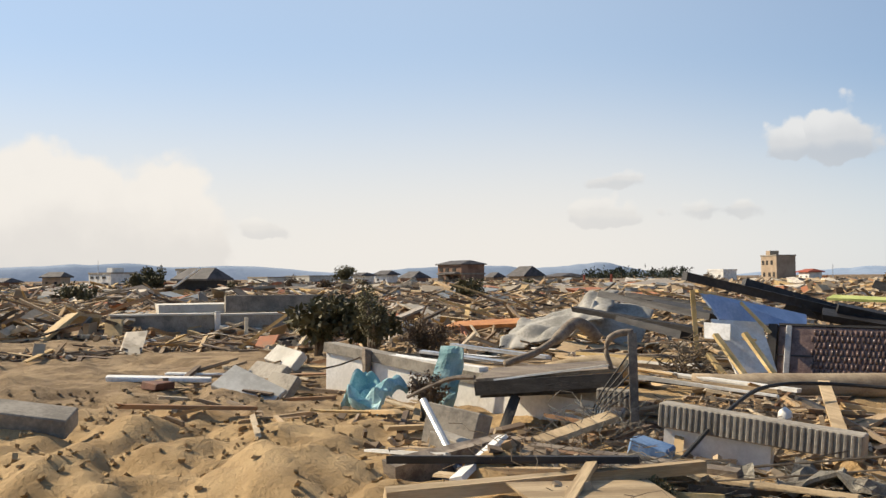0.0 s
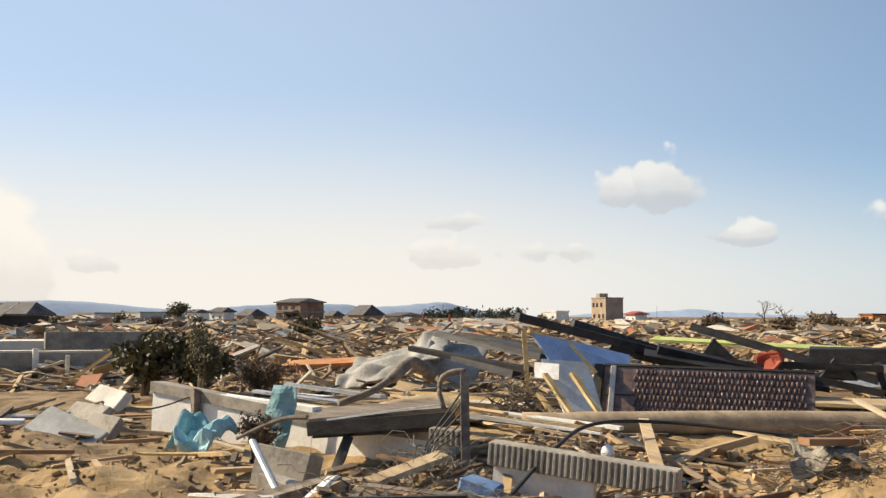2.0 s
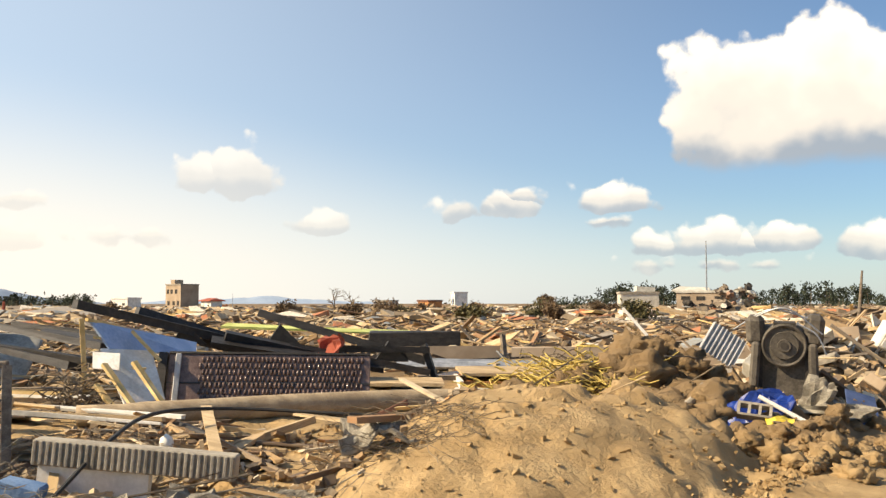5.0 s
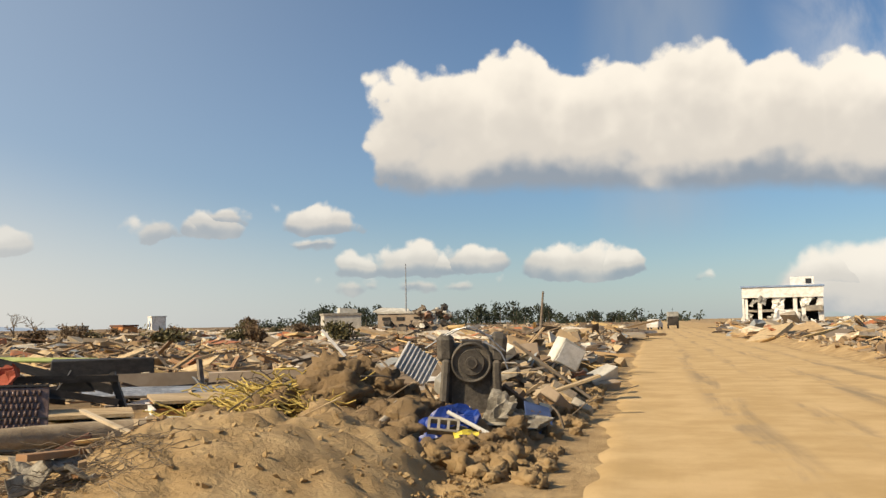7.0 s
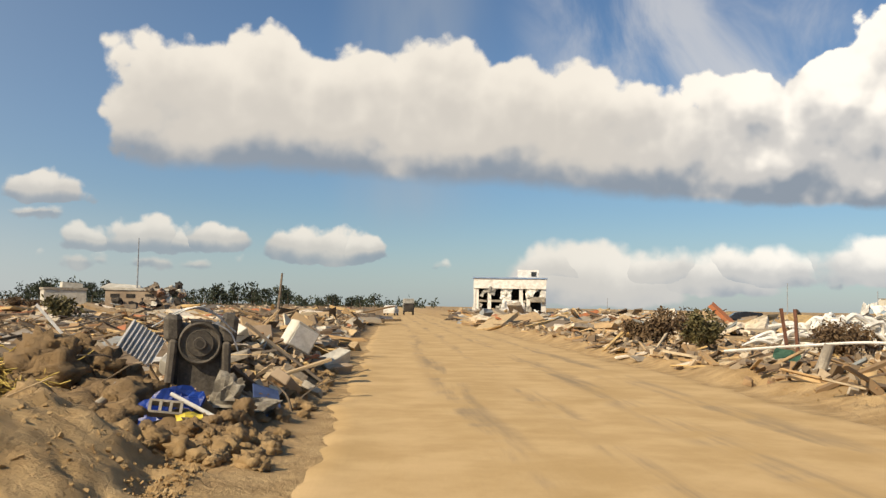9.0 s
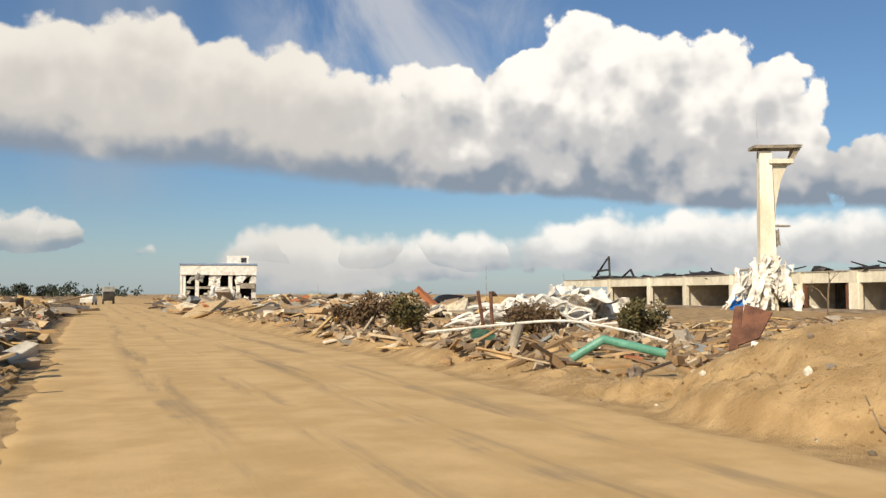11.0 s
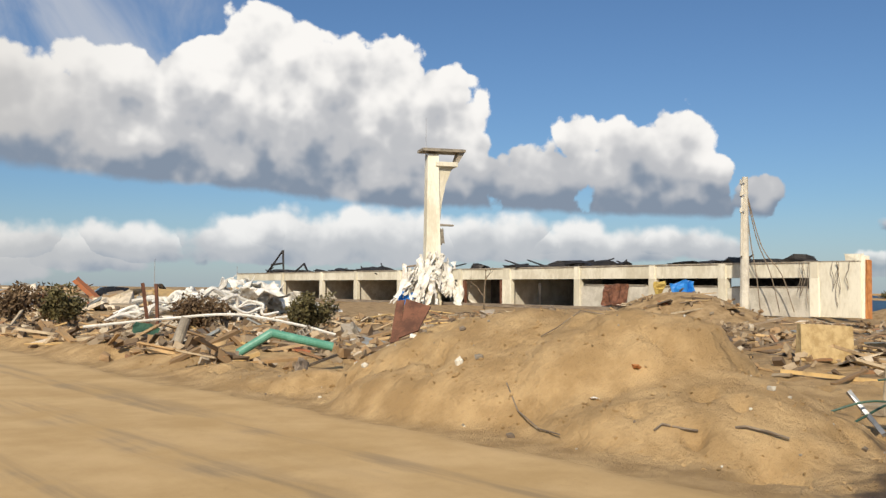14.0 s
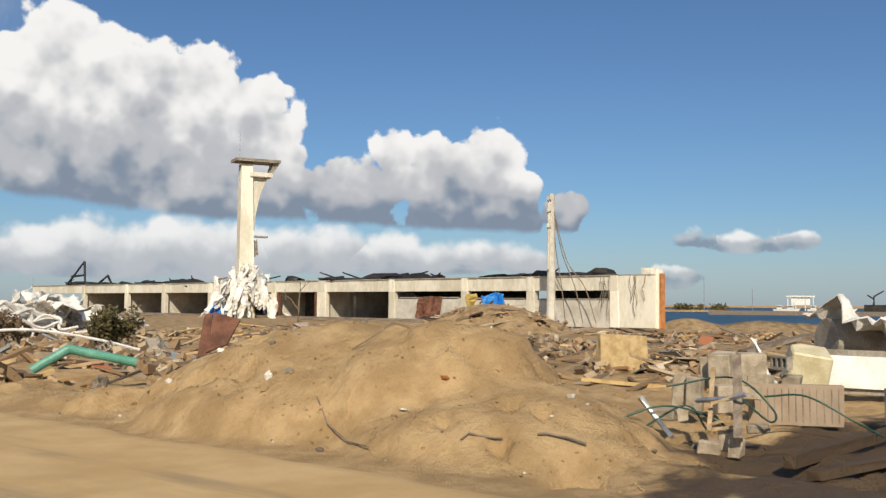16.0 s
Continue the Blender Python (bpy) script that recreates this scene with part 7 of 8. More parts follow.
whole("white_rag", crumpled(bmesh.new(), 0.2, 0.8, 0.03, pose(14.2, 5.15, 0.72, 75, 10, 40), 4, 8, 0.15, 4, 3), WHITE_SHEET, "white rag hanging on stones", "cloth")
whole("dark_plank", beam(bmesh.new(), (14.6, 5.6, 0.88), (15.9, 5.0, 1.12), 0.2, 0.05), OLD_TIMBER, "dark plank propped on the cream box", "plank")
whole("white_sheeting", crumpled(bmesh.new(), 2.2, 1.9, 0.04, pose(19.0, 4.8, 0.95, 30, -10, 60), 14, 14, 0.6, 12, 1.3), WHITE_SHEET, "crumpled white sheeting piled over rubble", "sheet")
whole("grey_tank", rod(bmesh.new(), (18.6, 5.5, 0.95), (19.8, 4.4, 0.85), 0.42, 0.42, 18), CONCRETE, "grey round tank under white sheeting", "tank")
whole("yellow_slab", box(bmesh.new(), 1.35, 0.3, 0.95, pose(21.6, 11.3, z_at(21.6, 11.3) - 0.05, -12, 4, -30), 0.02, 0.05), material("ochre_foam", (0.36, 0.25, 0.11), (0.52, 0.39, 0.2), 5.0, 0.9, 0.7), "ochre rough-faced slab standing on edge", "slab")
for k, pts in enumerate((((9.9, 5.5, 0.2), (10.5, 5.0, 0.42), (10.9, 4.5, 0.25), (10.6, 4.3, 0.1)), ((10.8, 5.1, 0.62), (11.4, 4.5, 0.72), (11.6, 4.1, 0.35), (11.2, 4.0, 0.25), (11.3, 4.4, 0.5)),
                         ((11.6, 4.2, 0.5), (12.2, 3.9, 0.48), (12.4, 3.4, 0.2), (12.2, 3.0, 0.06)), ((10.3, 5.2, 0.15), (10.9, 4.9, 0.4), (10.8, 4.6, 0.15)))):
    whole("garden_hose", tube(bmesh.new(), bend(pts, 7), 0.013, 6), HOSE, "dark green hose looped over the stones", "hose", group="green hoses")
whole("bent_steel_angle", tube(bmesh.new(), [(10.5, 5.3, 0.5), (10.55, 5.1, 0.25), (10.4, 4.85, 0.08)], 0.035, 4), STEEL, "bent steel angle stuck in the rubble", "steel")
whole("bent_steel_angle", tube(bmesh.new(), [(10.75, 4.7, 0.48), (10.5, 4.2, 0.56), (10.45, 4.0, 0.62)], 0.028, 4), STEEL, "bent steel angle across the ladder", "steel")

# blue tarpaulin and yellow rags in the bays, bare tree in front
whole("blue_tarpaulin", crumpled(bmesh.new(), 1.5, 1.0, 0.04, pose(52.6, 37.2, 1.75, 60, 0, -40), 8, 8, 0.5, 3), BRIGHT_BLUE, "bright blue tarpaulin hung in a bay", "tarpaulin")
whole("yellow_rag", crumpled(bmesh.new(), 0.6, 1.0, 0.04, pose(52.0, 38.6, 1.75, 70, 0, -40), 6, 8, 0.4, 5), STRAW, "dull yellow rag hung beside the tarpaulin", "cloth")
whole("blue_tarpaulin", crumpled(bmesh.new(), 1.6, 1.4, 0.04, pose(57.0, 72.5, 0.6, 50, 0, -50), 8, 8, 0.4, 8), BRIGHT_BLUE, "bright blue tarpaulin beside the tower", "tarpaulin")
bare_tree((51.2, 55.0, 0), 4.6, "leafless small tree before the long building", 4, 0.55, TWIG, 0.1)
bare_tree(polar(-37.0, 120, 0), 4.2, "leafless tree standing in the wreckage", 5, 0.5, TWIG, 0.12)
bare_tree(polar(-35.9, 110, 0), 4.6, "leafless tree standing in the wreckage", 6, 0.6, TWIG, 0.12)

# ---------------------------------------------------------------- far shrubs and pines
FAR = random.Random(71)
for i in range(26):
    h = FAR.choice((FAR.uniform(-40, -22), FAR.uniform(-88, -45), FAR.uniform(-30, -18)))
    d = FAR.uniform(60, 150)
    p = polar(h, d)
    shrub(p.x, p.y, FAR.uniform(1.0, 2.1), FAR.uniform(1.4, 3.0), FAR.choice((BROWN_LEAF, BROWN_LEAF, LEAF)), "withered brown bush in the wreckage", 100 + i, 0.3, 14)
for h, d, t in ((-82.6, 120, 3.0), (-83.3, 118, 2.6), (-24.2, 150, 2.9), (-71.4, 190, 4.0)):
    p = polar(h, d)
    shrub(p.x, p.y, t, t * 1.1, LEAF if h < -40 else BROWN_LEAF, "dark dense bush still standing", int(200 + h), 0.35, 40)


def pine(heading, distance, tall, seed):
    rng = random.Random(seed)
    o = thing("pine_tree", "dark coastal pine with an uneven crown", "tree", Matrix.Translation(polar(heading, distance, -1)), "coastal pines")
    part("trunk", tube(bmesh.new(), [(0, 0, 0), (rng.uniform(-.3, .3), 0, tall * 0.5), (rng.uniform(-.5, .5), 0, tall * 0.92)], [0.22, 0.16, 0.06], 5), TWIG, o)
    cs = [(rng.gauss(0, tall * 0.17), rng.gauss(0, tall * 0.1), tall * rng.uniform(0.45, 1.0)) for _ in range(9)]
    part("crown", leaf_cloud(bmesh.new(), cs, tall * 0.16, 26, tall * 0.13, rng), PINE, o)
    return o


for i in range(64):
    h = FAR.uniform(-22, -0.5) if i > 9 else FAR.uniform(-23, -17)
    d = FAR.uniform(330, 480)
    k = 1.0 if h < -6 else 0.72
    pine(h, d, FAR.uniform(6.0, 9.5) * k, 300 + i)
for i in range(12):
    pine(FAR.uniform(-56, -51), FAR.uniform(420, 480), FAR.uniform(5, 6.5), 400 + i)
wood = bmesh.new()
for i in range(420):
    h = FAR.choice((FAR.uniform(-24, 3), FAR.uniform(-57, -51), FAR.uniform(-24, 3)))
    d = FAR.uniform(600, 900)
    leaf_cloud(wood, [polar(h, d, FAR.uniform(-1, 4.5))], 4.0, 18, 2.4, FAR)
whole("far_woods", wood, PINE, "dark line of far pine woods on the horizon", "woods", kind="stuff")

# far shore, quay sheds and boats
shore = bmesh.new()
box(shore, 900, 120, 2.0, Matrix.Translation(polar(70, 1020, -2.5)) @ pose(0, 0, 0, 0, 0, -70), 0, 2)
whole("far_shore", shore, SAND, "low sandy far shore across the harbour", "shore", kind="structure")
spit = bmesh.new()
lumpy(spit, 60, 14, 4.0, Matrix.Translation(polar(66.0, 330, -2.0)) @ pose(0, 0, 0, 0, 0, -66), 0.2, 3, 4)
whole("sand_spit", spit, SAND, "brown sandy spit with brush in the harbour", "shore", kind="structure")
for i in range(14):
    p = polar(FAR.uniform(64.8, 69.0), 330, 0.2)
    bm = leaf_cloud(bmesh.new(), [(0, 0, 0.6), (1, 0, 0.4), (-1, 0, 0.4)], 1.2, 30, 0.9, FAR)
    whole("shore_brush", bm, LEAF, "dark brush on the sandy spit", "brush", Matrix.Translation(p), "shore brush")


def boat(heading, distance, size, label):
    o = thing("fishing_boat", label, "boat", Matrix.Translation(polar(heading, distance, -0.3)) @ pose(0, 0, 0, 0, 0, -heading) @ Matrix.Scale(0.62, 4), "fishing boats")
    bm = bmesh.new()
    prof = [(-1, 0, 1.0), (1.0, 0, 1.0), (1.3, 0, 1.5), (-1.1, 0, 1.25)]
    lo = [bm.verts.new((x * size, y, z * 0)) for x, y, z in ((-0.9, -1, 0), (0.9, -1, 0), (0.9, 1, 0), (-0.9, 1, 0))]
    hi = [bm.verts.new(p) for p in ((-1.05 * size, -1.4, 1.3), (1.25 * size, -1.2, 1.7), (1.25 * size, 1.2, 1.7), (-1.05 * size, 1.4, 1.3))]
    bm.faces.new(lo[::-1])
    bm.faces.new(hi)
    for i in range(4):
        bm.faces.new((lo[i], lo[(i + 1) % 4], hi[(i + 1) % 4], hi[i]))
    part("hull", bm, WHITE_PAINT, o)
    part("cabin", box(bmesh.new(), size * 0.8, 2.0, 1.8, pose(-0.1 * size, 0, 1.3), 0.05), WHITE_PAINT, o)
    part("cabin_window", box(bmesh.new(), size * 0.7, 0.1, 0.5, pose(-0.1 * size, -1.02, 2.2)), GLASS_DARK, o)
    part("cabin_roof", box(bmesh.new(), size * 0.95, 2.4, 0.2, pose(-0.1 * size, 0, 3.1)), WHITE_PAINT, o)
    part("mast", rod(bmesh.new(), (0.3 * size, 0, 2), (0.3 * size, 0, 5.0), 0.08, 0.05, 6), STEEL, o)
    return o


for h, d, s in ((71.4, 300, 3.2), (72.0, 310, 3.6), (73.2, 300, 3.0), (74.1, 330, 4.6), (74.9, 330, 4.4)):
    boat(h, d, s, "white fishing boat moored at the quay")
o = thing("quay_shed", "white flat-roofed harbour shed on posts", "shed", Matrix.Translation(polar(72.5, 340, -0.4)) @ pose(0, 0, 0, 0, 0, -72.5))
part("roof", box(bmesh.new(), 9, 4, 0.6, pose(0, 0, 4.8)), WHITE_PAINT, o)
part("wall", box(bmesh.new(), 6, 3, 2.6, pose(0, 0, 2.2)), WHITE_PAINT, o)
for x in (-4, -1.5, 1.5, 4):
    part("post", box(bmesh.new(), 0.3, 0.3, 4.9, pose(x, -1.5, 0)), WHITE_PAINT, o)
o = thing("quay_crane", "dark small harbour crane on the quay", "crane", Matrix.Translation(polar(76.3, 250, -0.3)))
for a, b in (((0, 0, 0), (0, 0, 4.2)), ((0, 0, 4.2), (1.2, -2.0, 5.6)), ((-0.5, 0.8, 0), (0, 0, 3)), ((0, 0, 3.6), (-0.6, 1.4, 4.6)), ((0, 0, 2), (0.9, -1.5, 0.5))):
    part("bar", rod(bmesh.new(), a, b, 0.2, 0.14, 6), BLACK_TIMBER, o)
o = thing("quay_shed", "dark low hut at the foot of the crane", "shed", Matrix.Translation(polar(76.6, 240, -0.3)))
part("wall", box(bmesh.new(), 4, 6, 2.2, None, 0.05), DARK, o)

# ---------------------------------------------------------------- wreckage strewn over the lots
WOOD_MIX = [(0.40, 0.28, 0.15), (0.24, 0.17, 0.10), (0.52, 0.40, 0.24), (0.11, 0.08, 0.06), (0.32, 0.25, 0.17), (0.58, 0.44, 0.22), (0.18, 0.14, 0.11), (0.05, 0.042, 0.038), (0.46, 0.36, 0.24), (0.30, 0.18, 0.10), (0.50, 0.45, 0.36), (0.26, 0.22, 0.18)]
SHEET_MIX = [(0.45, 0.43, 0.38), (0.66, 0.63, 0.56), (0.30, 0.27, 0.22), (0.09, 0.08, 0.075), (0.42, 0.32, 0.20), (0.34, 0.33, 0.32), (0.40, 0.15, 0.07), (0.52, 0.42, 0.27), (0.20, 0.17, 0.14), (0.25, 0.31, 0.38), (0.72, 0.70, 0.66), (0.48, 0.36, 0.18)]
STONE_MIX = [(0.26, 0.23, 0.19), (0.36, 0.31, 0.24), (0.17, 0.14, 0.11), (0.42, 0.36, 0.28), (0.33, 0.24, 0.15), (0.22, 0.16, 0.10), (0.13, 0.10, 0.075), (0.28, 0.20, 0.12), (0.52, 0.49, 0.43)]
WOOD, SHEETS, STONE = mixed_material("mixed_wreck_timber", WOOD_MIX), mixed_material("mixed_wreck_sheets", SHEET_MIX, 0.75), mixed_material("mixed_rubble", STONE_MIX, 0.95)
CUBE = np.array([(x, y, z) for x in (-.5, .5) for y in (-.5, .5) for z in (-.5, .5)])
SIDES = np.array([(0, 1, 3, 2), (4, 6, 7, 5), (0, 4, 5, 1), (2, 3, 7, 6), (0, 2, 6, 4), (1, 5, 7, 3)])


def strewn(name, label, n, spread, size, tilt, mat, seed, pile=0.4, taper=0.12):
    """Many loose pieces as one mesh. spread gives n places; size the three ranges; tilt in degrees."""
    rng = np.random.default_rng(seed)
    x, y = spread(rng, n)
    keep = (x < -1.6) | (x > 7.6)
    x, y = x[keep], y[keep]
    n = len(x)
    s = np.stack([rng.uniform(a, b, n) for a, b in size], 1)
    s[:, 0] *= rng.uniform(0.5, 1.3, n)
    v = CUBE[None] * s[:, None, :]
    v = v * (1 + rng.uniform(-taper, taper, (n, 8, 3)))
    yaw, p, r = rng.uniform(0, 2 * np.pi, n), np.radians(rng.normal(0, tilt, n)), np.radians(rng.normal(0, tilt, n))
    cy, sy, cp, sp, cr, sr = np.cos(yaw), np.sin(yaw), np.cos(p), np.sin(p), np.cos(r), np.sin(r)
    R = np.stack([np.stack([cy * cp, cy * sp * sr - sy * cr, cy * sp * cr + sy * sr], -1), np.stack([sy * cp, sy * sp * sr + cy * cr, sy * sp * cr - cy * sr], -1), np.stack([-sp, cp * sr, cp * cr], -1)], 1)
    v = np.einsum("nij,nkj->nki", R, v)
    heap = np.clip(fbm(x, y, 6.0, 3, 41) - 0.38, 0, 1) * 2.2
    z = ground_height(x, y) + s[:, 2] * 0.4 + pile * heap * rng.random(n) + np.abs(sp) * s[:, 0] * 0.25
    v = v + np.stack([x, y, z], 1)[:, None, :]
    faces = (SIDES[None] + 8 * np.arange(n)[:, None, None]).reshape(-1, 4)
    me = bpy.data.meshes.new(name)
    me.from_pydata(v.reshape(-1, 3).tolist(), [], faces.tolist())
    me.materials.append(mat)
    return tagged(new(name, me), label, "debris", kind="stuff")


def fan(a0, a1, d0, d1, skew=1.0, clear=None):
    """Places between two headings and distances, in clumps."""
    def spread(rng, n):
        a = np.radians(rng.uniform(a0, a1, n * 3))
        d = d0 + (d1 - d0) * rng.random(n * 3) ** skew
        x, y = d * np.sin(a), d * np.cos(a)
        ok = fbm(x, y, 5.0, 3, 43) + rng.uniform(-0.16, 0.16, n * 3) > 0.45
        if clear:
            ok &= ~clear(x, y)
        return x[ok][:n], y[ok][:n]
    return spread


def foreshore(x, y):
    """Open sand and the standing things of the near left lots stay clear."""
    return ((y < 4.6) & (x > -21)) | ((x > -14.2) & (y < 16.2)) | ((x > -6.2) & (y < 17) & (y > 5)) | ((x > -5.4) & (y < 20)) | (np.hypot(x + 18, y - 5.8) < 1.0)


def right_clear(x, y):
    a, d = np.degrees(np.arctan2(x, y)), np.hypot(x, y)
    return ((a > 32) & (d < 19)) | ((a > 26) & (x < 9.2)) | ((x > 57) & (y > 26)) | ((a > 50) & (d < 17.5)) | (a > 61) & (d > 70) | ((x > 10) & (x < 17) & (y < 9.5))


LEFT_N, LEFT_M, LEFT_F = fan(-92, -14, 11.5, 30, 0.8, foreshore), fan(-95, -4, 26, 75, 1.0, foreshore), fan(-95, -1.5, 70, 260, 1.0)
RIGHT_N, RIGHT_M, RIGHT_F = fan(10, 36, 21, 60, 1.2, right_clear), fan(36, 74, 19, 58, 1.0, right_clear), fan(4, 29, 60, 240, 1.0, right_clear)
strewn("strewn_timber", "splintered boards and beams strewn over the house lots", 1900, LEFT_N, ((0.3, 2.0), (0.03, 0.10), (0.02, 0.06)), 9, WOOD, 1, 0.3)
strewn("strewn_sheets", "broken sheets and panels strewn over the house lots", 300, LEFT_N, ((0.3, 1.0), (0.15, 0.5), (0.012, 0.04)), 16, SHEETS, 2, 0.22)
strewn("strewn_rubble", "broken masonry strewn over the house lots", 2600, LEFT_N, ((0.03, 0.2), (0.03, 0.15), (0.025, 0.1)), 30, STONE, 3, 0.12, 0.3)
strewn("strewn_timber", "splintered boards and beams covering the flooded fields", 6800, LEFT_M, ((0.5, 3.4), (0.05, 0.16), (0.03, 0.10)), 8, WOOD, 4, 0.42)
strewn("strewn_sheets", "broken walls and roof sheets covering the flooded fields", 1300, LEFT_M, ((0.4, 1.9), (0.25, 0.9), (0.03, 0.09)), 14, SHEETS, 5, 0.36)
strewn("strewn_rubble", "broken masonry covering the flooded fields", 5200, LEFT_M, ((0.08, 0.45), (0.1, 0.36), (0.06, 0.24)), 30, STONE, 6, 0.25, 0.3)
strewn("strewn_timber", "splintered boards and beams of the far wreckage", 5200, LEFT_F, ((1.5, 6.5), (0.15, 0.4), (0.1, 0.25)), 5, WOOD, 7, 0.5)
strewn("strewn_sheets", "broken walls and roofs of the far wreckage", 2300, LEFT_F, ((1.0, 5.0), (0.8, 3.0), (0.12, 0.5)), 7, SHEETS, 8, 0.5)
strewn("strewn_rubble", "broken masonry of the far wreckage", 3000, LEFT_F, ((0.3, 1.2), (0.3, 0.9), (0.2, 0.6)), 30, STONE, 9, 0.4, 0.3)
strewn("strewn_timber", "splintered boards strewn beside the right verge", 800, RIGHT_N, ((0.3, 1.7), (0.04, 0.12), (0.025, 0.07)), 8, WOOD, 10, 0.15)
strewn("strewn_sheets", "broken sheets strewn beside the right verge", 160, RIGHT_N, ((0.3, 1.1), (0.2, 0.6), (0.03, 0.08)), 12, SHEETS, 11, 0.12)
strewn("strewn_rubble", "broken masonry strewn beside the right verge", 800, RIGHT_N, ((0.08, 0.42), (0.08, 0.34), (0.06, 0.24)), 30, STONE, 12, 0.1, 0.3)
strewn("strewn_timber", "splintered boards strewn before the long building", 520, RIGHT_M, ((0.5, 2.6), (0.05, 0.16), (0.03, 0.08)), 8, WOOD, 13, 0.2)
strewn("strewn_sheets", "broken sheets strewn before the long building", 110, RIGHT_M, ((0.4, 1.3), (0.25, 0.7), (0.02, 0.06)), 12, SHEETS, 14, 0.2)
strewn("strewn_rubble", "broken masonry strewn before the long building", 1100, RIGHT_M, ((0.05, 0.3), (0.05, 0.24), (0.04, 0.15)), 30, STONE, 15, 0.2, 0.3)
strewn("strewn_timber", "splintered boards of the far right wreckage", 1500, RIGHT_F, ((1.2, 6.0), (0.15, 0.4), (0.1, 0.25)), 7, WOOD, 16, 0.5)
strewn("strewn_sheets", "broken white sheets of the far right wreckage", 1000, RIGHT_F, ((1.0, 4.0), (0.5, 2.0), (0.1, 0.4)), 12, SHEETS, 17, 0.5)
verge_l = lambda rng, n: (-1.7 - np.abs(rng.normal(0, 1.0, n)), 15 + 75 * rng.random(n) ** 1.5)
verge_r = lambda rng, n: (8.1 + np.abs(rng.normal(0, 1.1, n)), 16 + 80 * rng.random(n) ** 1.4)
strewn("strewn_rubble", "broken masonry along the left road edge", 1900, verge_l, ((0.04, 0.32), (0.04, 0.26), (0.03, 0.18)), 30, STONE, 18, 0.25, 0.3)
strewn("strewn_timber", "splintered boards along the left road edge", 420, verge_l, ((0.2, 1.1), (0.03, 0.11), (0.02, 0.07)), 18, WOOD, 19, 0.4)
strewn("strewn_sheets", "broken sheets along the left road edge", 130, verge_l, ((0.3, 1.1), (0.3, 0.7), (0.02, 0.06)), 28, SHEETS, 20, 0.4)
strewn("strewn_rubble", "broken masonry along the right road edge", 700, verge_r, ((0.05, 0.32), (0.05, 0.26), (0.04, 0.16)), 30, STONE, 21, 0.06, 0.3)
strewn("strewn_timber", "splintered boards along the right road edge", 240, verge_r, ((0.4, 2.0), (0.05, 0.16), (0.03, 0.08)), 10, WOOD, 22, 0.1)
clod_l = lambda rng, n: (rng.uniform(-7, -1.3, n), 6 + 12 * rng.random(n))
strewn("sand_crumbs", "crumbs of dried sand on the left bank", 1500, clod_l, ((0.012, 0.055), (0.012, 0.045), (0.01, 0.035)), 30, SAND, 27, 0.0, 0.4)
foot_l = lambda rng, n: (-0.75 - np.abs(rng.normal(0, 0.22, n)) - 0.9, 8 + 30 * rng.random(n) ** 1.6)
strewn("sand_crumbs", "crumbs of dug soil along the road edge", 900, foot_l, ((0.015, 0.06), (0.015, 0.05), (0.012, 0.04)), 30, SAND, 29, 0.0, 0.4)
clod_r = lambda rng, n: (7.4 + 5 * rng.random(n) ** 2, rng.uniform(4, 18, n))
strewn("sand_crumbs", "crumbs of dried sand on the road bank", 1100, clod_r, ((0.01, 0.045), (0.01, 0.035), (0.008, 0.028)), 30, SAND, 28, 0.0, 0.4)
churn = lambda rng, n: (rng.uniform(-14, -6.4, n), rng.uniform(-0.5, 5.0, n))
strewn("strewn_crumbs", "small stones and splinters in the churned sand", 650, churn, ((0.015, 0.08), (0.015, 0.05), (0.012, 0.04)), 20, SAND, 23, 0.0, 0.3)
strewn("strewn_crumbs", "splinters of wood in the churned sand", 60, lambda rng, n: (rng.uniform(-16, -9, n), rng.uniform(1.5, 5.0, n)), ((0.3, 1.4), (0.03, 0.09), (0.02, 0.05)), 8, WOOD, 24, 0.1)
frontlot = lambda rng, n: (rng.uniform(-9.2, -4.4, n), rng.uniform(3.2, 8.6, n))
strewn("strewn_crumbs", "splinters and broken boards round the edging blocks", 170, frontlot, ((0.2, 1.3), (0.03, 0.12), (0.015, 0.05)), 7, WOOD, 25, 0.05)
strewn("strewn_crumbs", "stones round the edging blocks", 700, frontlot, ((0.02, 0.13), (0.02, 0.10), (0.015, 0.07)), 30, STONE, 26, 0.04, 0.3)


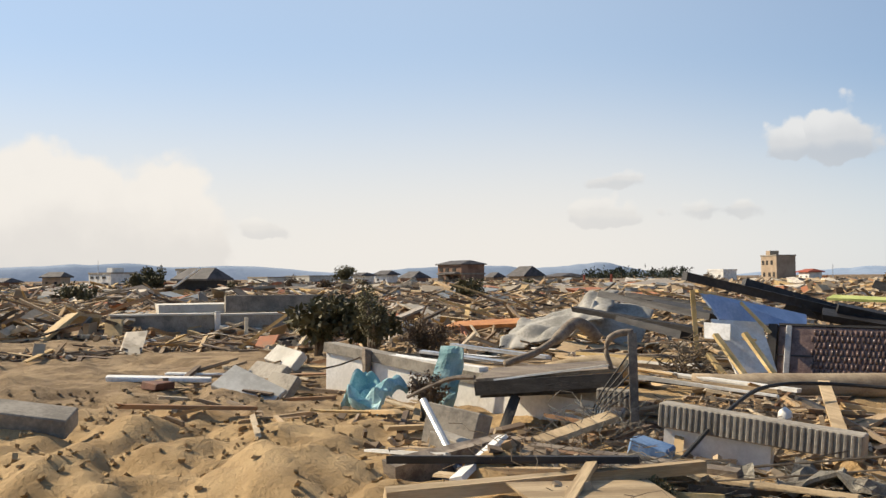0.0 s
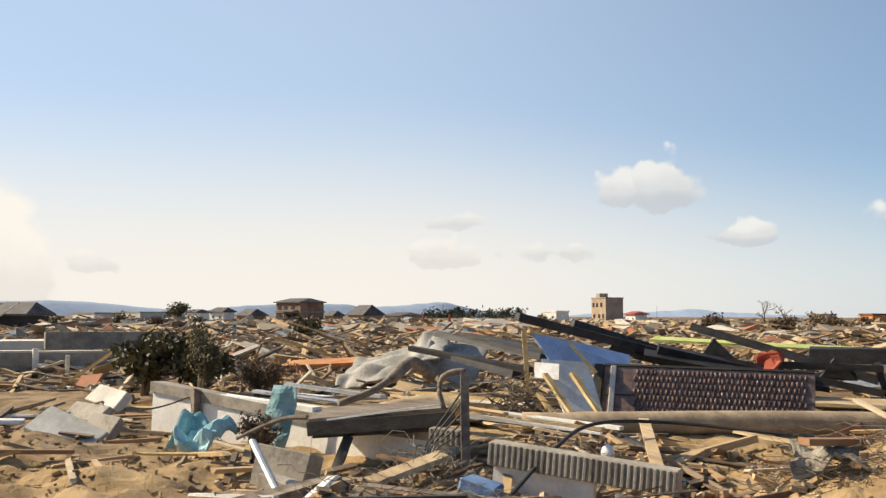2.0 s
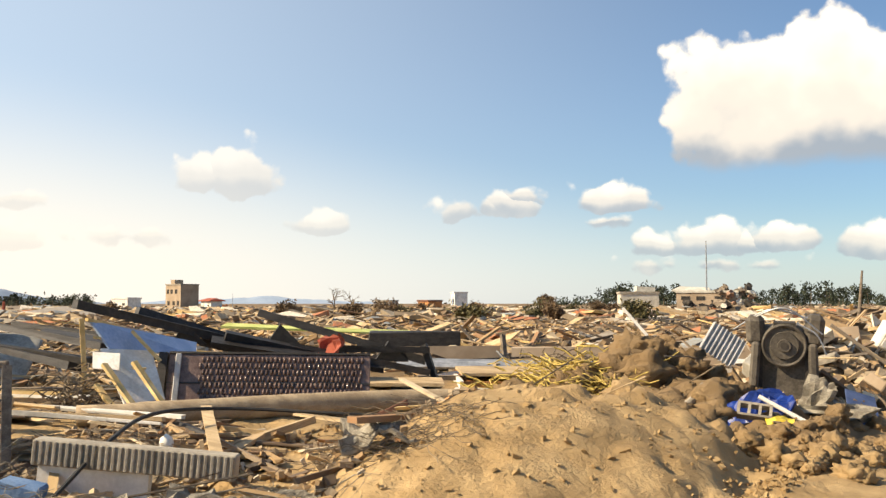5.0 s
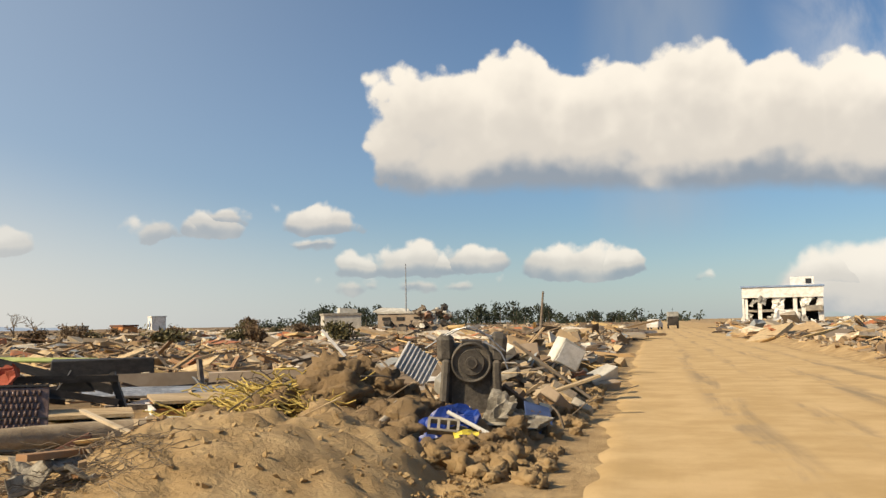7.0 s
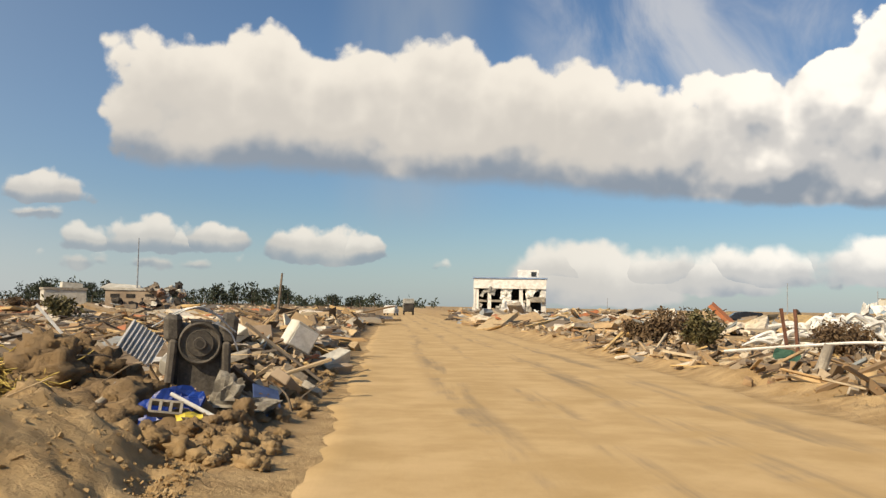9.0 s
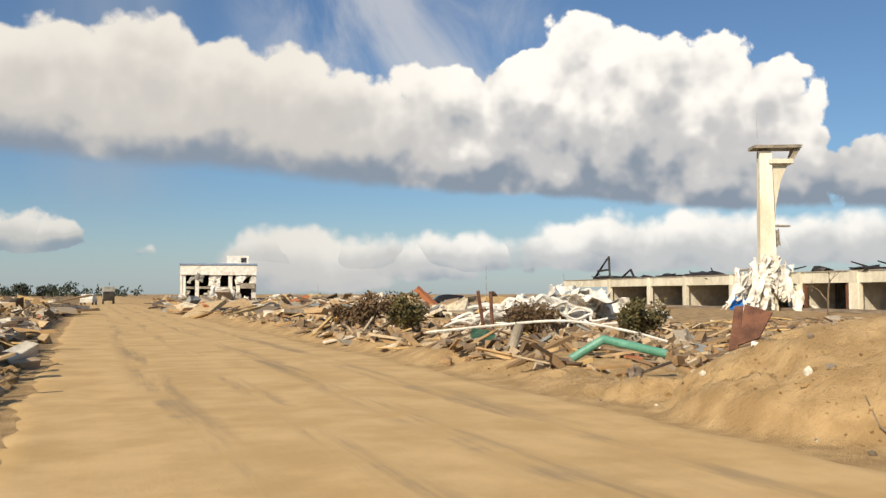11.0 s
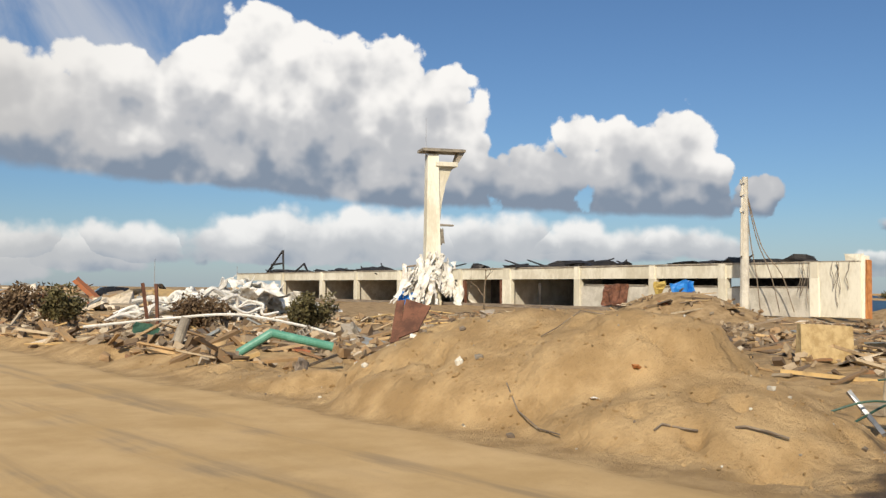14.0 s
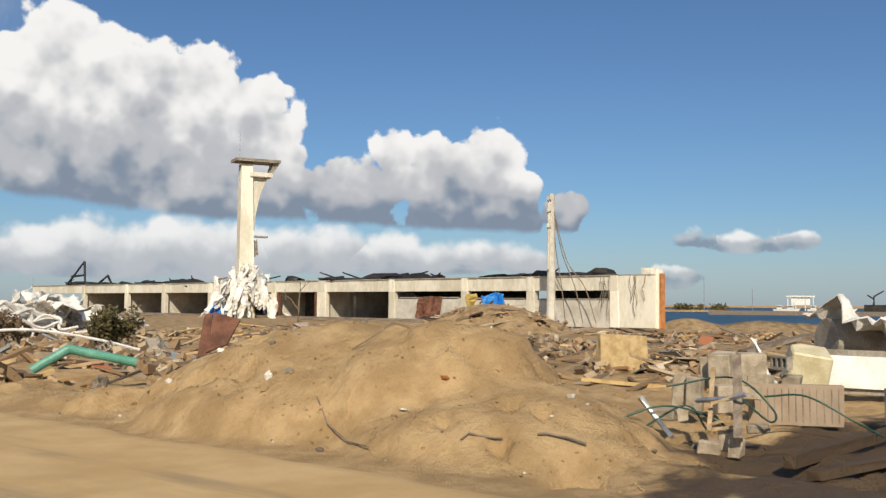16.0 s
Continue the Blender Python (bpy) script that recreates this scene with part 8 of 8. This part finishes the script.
# the nearest loose boards, one by one
LOOSE = random.Random(81)
BOARDS = []
for k, (l, w, h) in enumerate(((1.3, 0.09, 0.035), (1.8, 0.10, 0.04), (0.8, 0.08, 0.03), (2.3, 0.085, 0.075), (0.7, 0.35, 0.022), (1.0, 0.5, 0.025))):
    me = bpy.data.meshes.new("board")
    bm = box(bmesh.new(), l, w, h, None, 0.0, 0.012, LOOSE)
    bm.to_mesh(me)
    bm.free()
    BOARDS.append(me)
KINDS = ((TIMBER, "bleached splintered board lying flat"), (OLD_TIMBER, "grey weathered board lying flat"), (OLD_TIMBER, "grey weathered board lying flat"), (TIMBER, "bleached splintered board lying flat"), (WHITE_SHEET, "dirty white board lying flat"), (BLACK_TIMBER, "black-stained timber lying flat"))
COPIES = {}


def loose_board(x, y, lift, tilt):
    # keep the trunk, the siding panel and the edging blocks clear
    across = abs((x + 9.6) * 4.5 - (y - 7.7) * 3.7) / 5.83
    if (-9.8 < x < -5.6 and 7.2 < y < 12.4 and across < 1.1) or (-8.4 < x < -5.4 and 4.6 < y < 6.8):
        return
    k = LOOSE.randrange(len(BOARDS))
    mat, label = LOOSE.choice(KINDS)
    if (k, mat.name) not in COPIES:
        me = BOARDS[k].copy()
        me.materials.append(mat)
        COPIES[(k, mat.name)] = me
    ob = new("loose_plank" if k < 4 else "broken_sheet", COPIES[(k, mat.name)])
    ob.matrix_world = pose(x, y, z_at(x, y) + lift, LOOSE.gauss(0, tilt), LOOSE.gauss(0, tilt), LOOSE.choice((LOOSE.gauss(30, 25), LOOSE.uniform(0, 180))))
    tagged(ob, label, "plank", "loose boards")


for i in range(95):
    loose_board(LOOSE.uniform(-15.5, -6.6), LOOSE.uniform(5.6, 15.5), LOOSE.uniform(0.0, 0.12), 4)
for i in range(70):
    loose_board(LOOSE.uniform(-14, -4.5), LOOSE.uniform(15.5, 24), LOOSE.uniform(0.0, 0.25), 4)
for i in range(22):
    loose_board(LOOSE.uniform(-7.4, -4.4), LOOSE.uniform(3.2, 5.2), LOOSE.uniform(0.0, 0.05), 5)
for i in range(9):
    loose_board(LOOSE.uniform(-4.2, -1.7), LOOSE.uniform(15.5, 26), LOOSE.uniform(0.05, 0.3), 18)
for i in range(30):
    loose_board(LOOSE.uniform(9.4, 17), LOOSE.uniform(20, 34), LOOSE.uniform(0.0, 0.1), 5)
for i in range(24):
    loose_board(LOOSE.uniform(17, 30), LOOSE.uniform(8, 20), LOOSE.uniform(0.0, 0.05), 3)
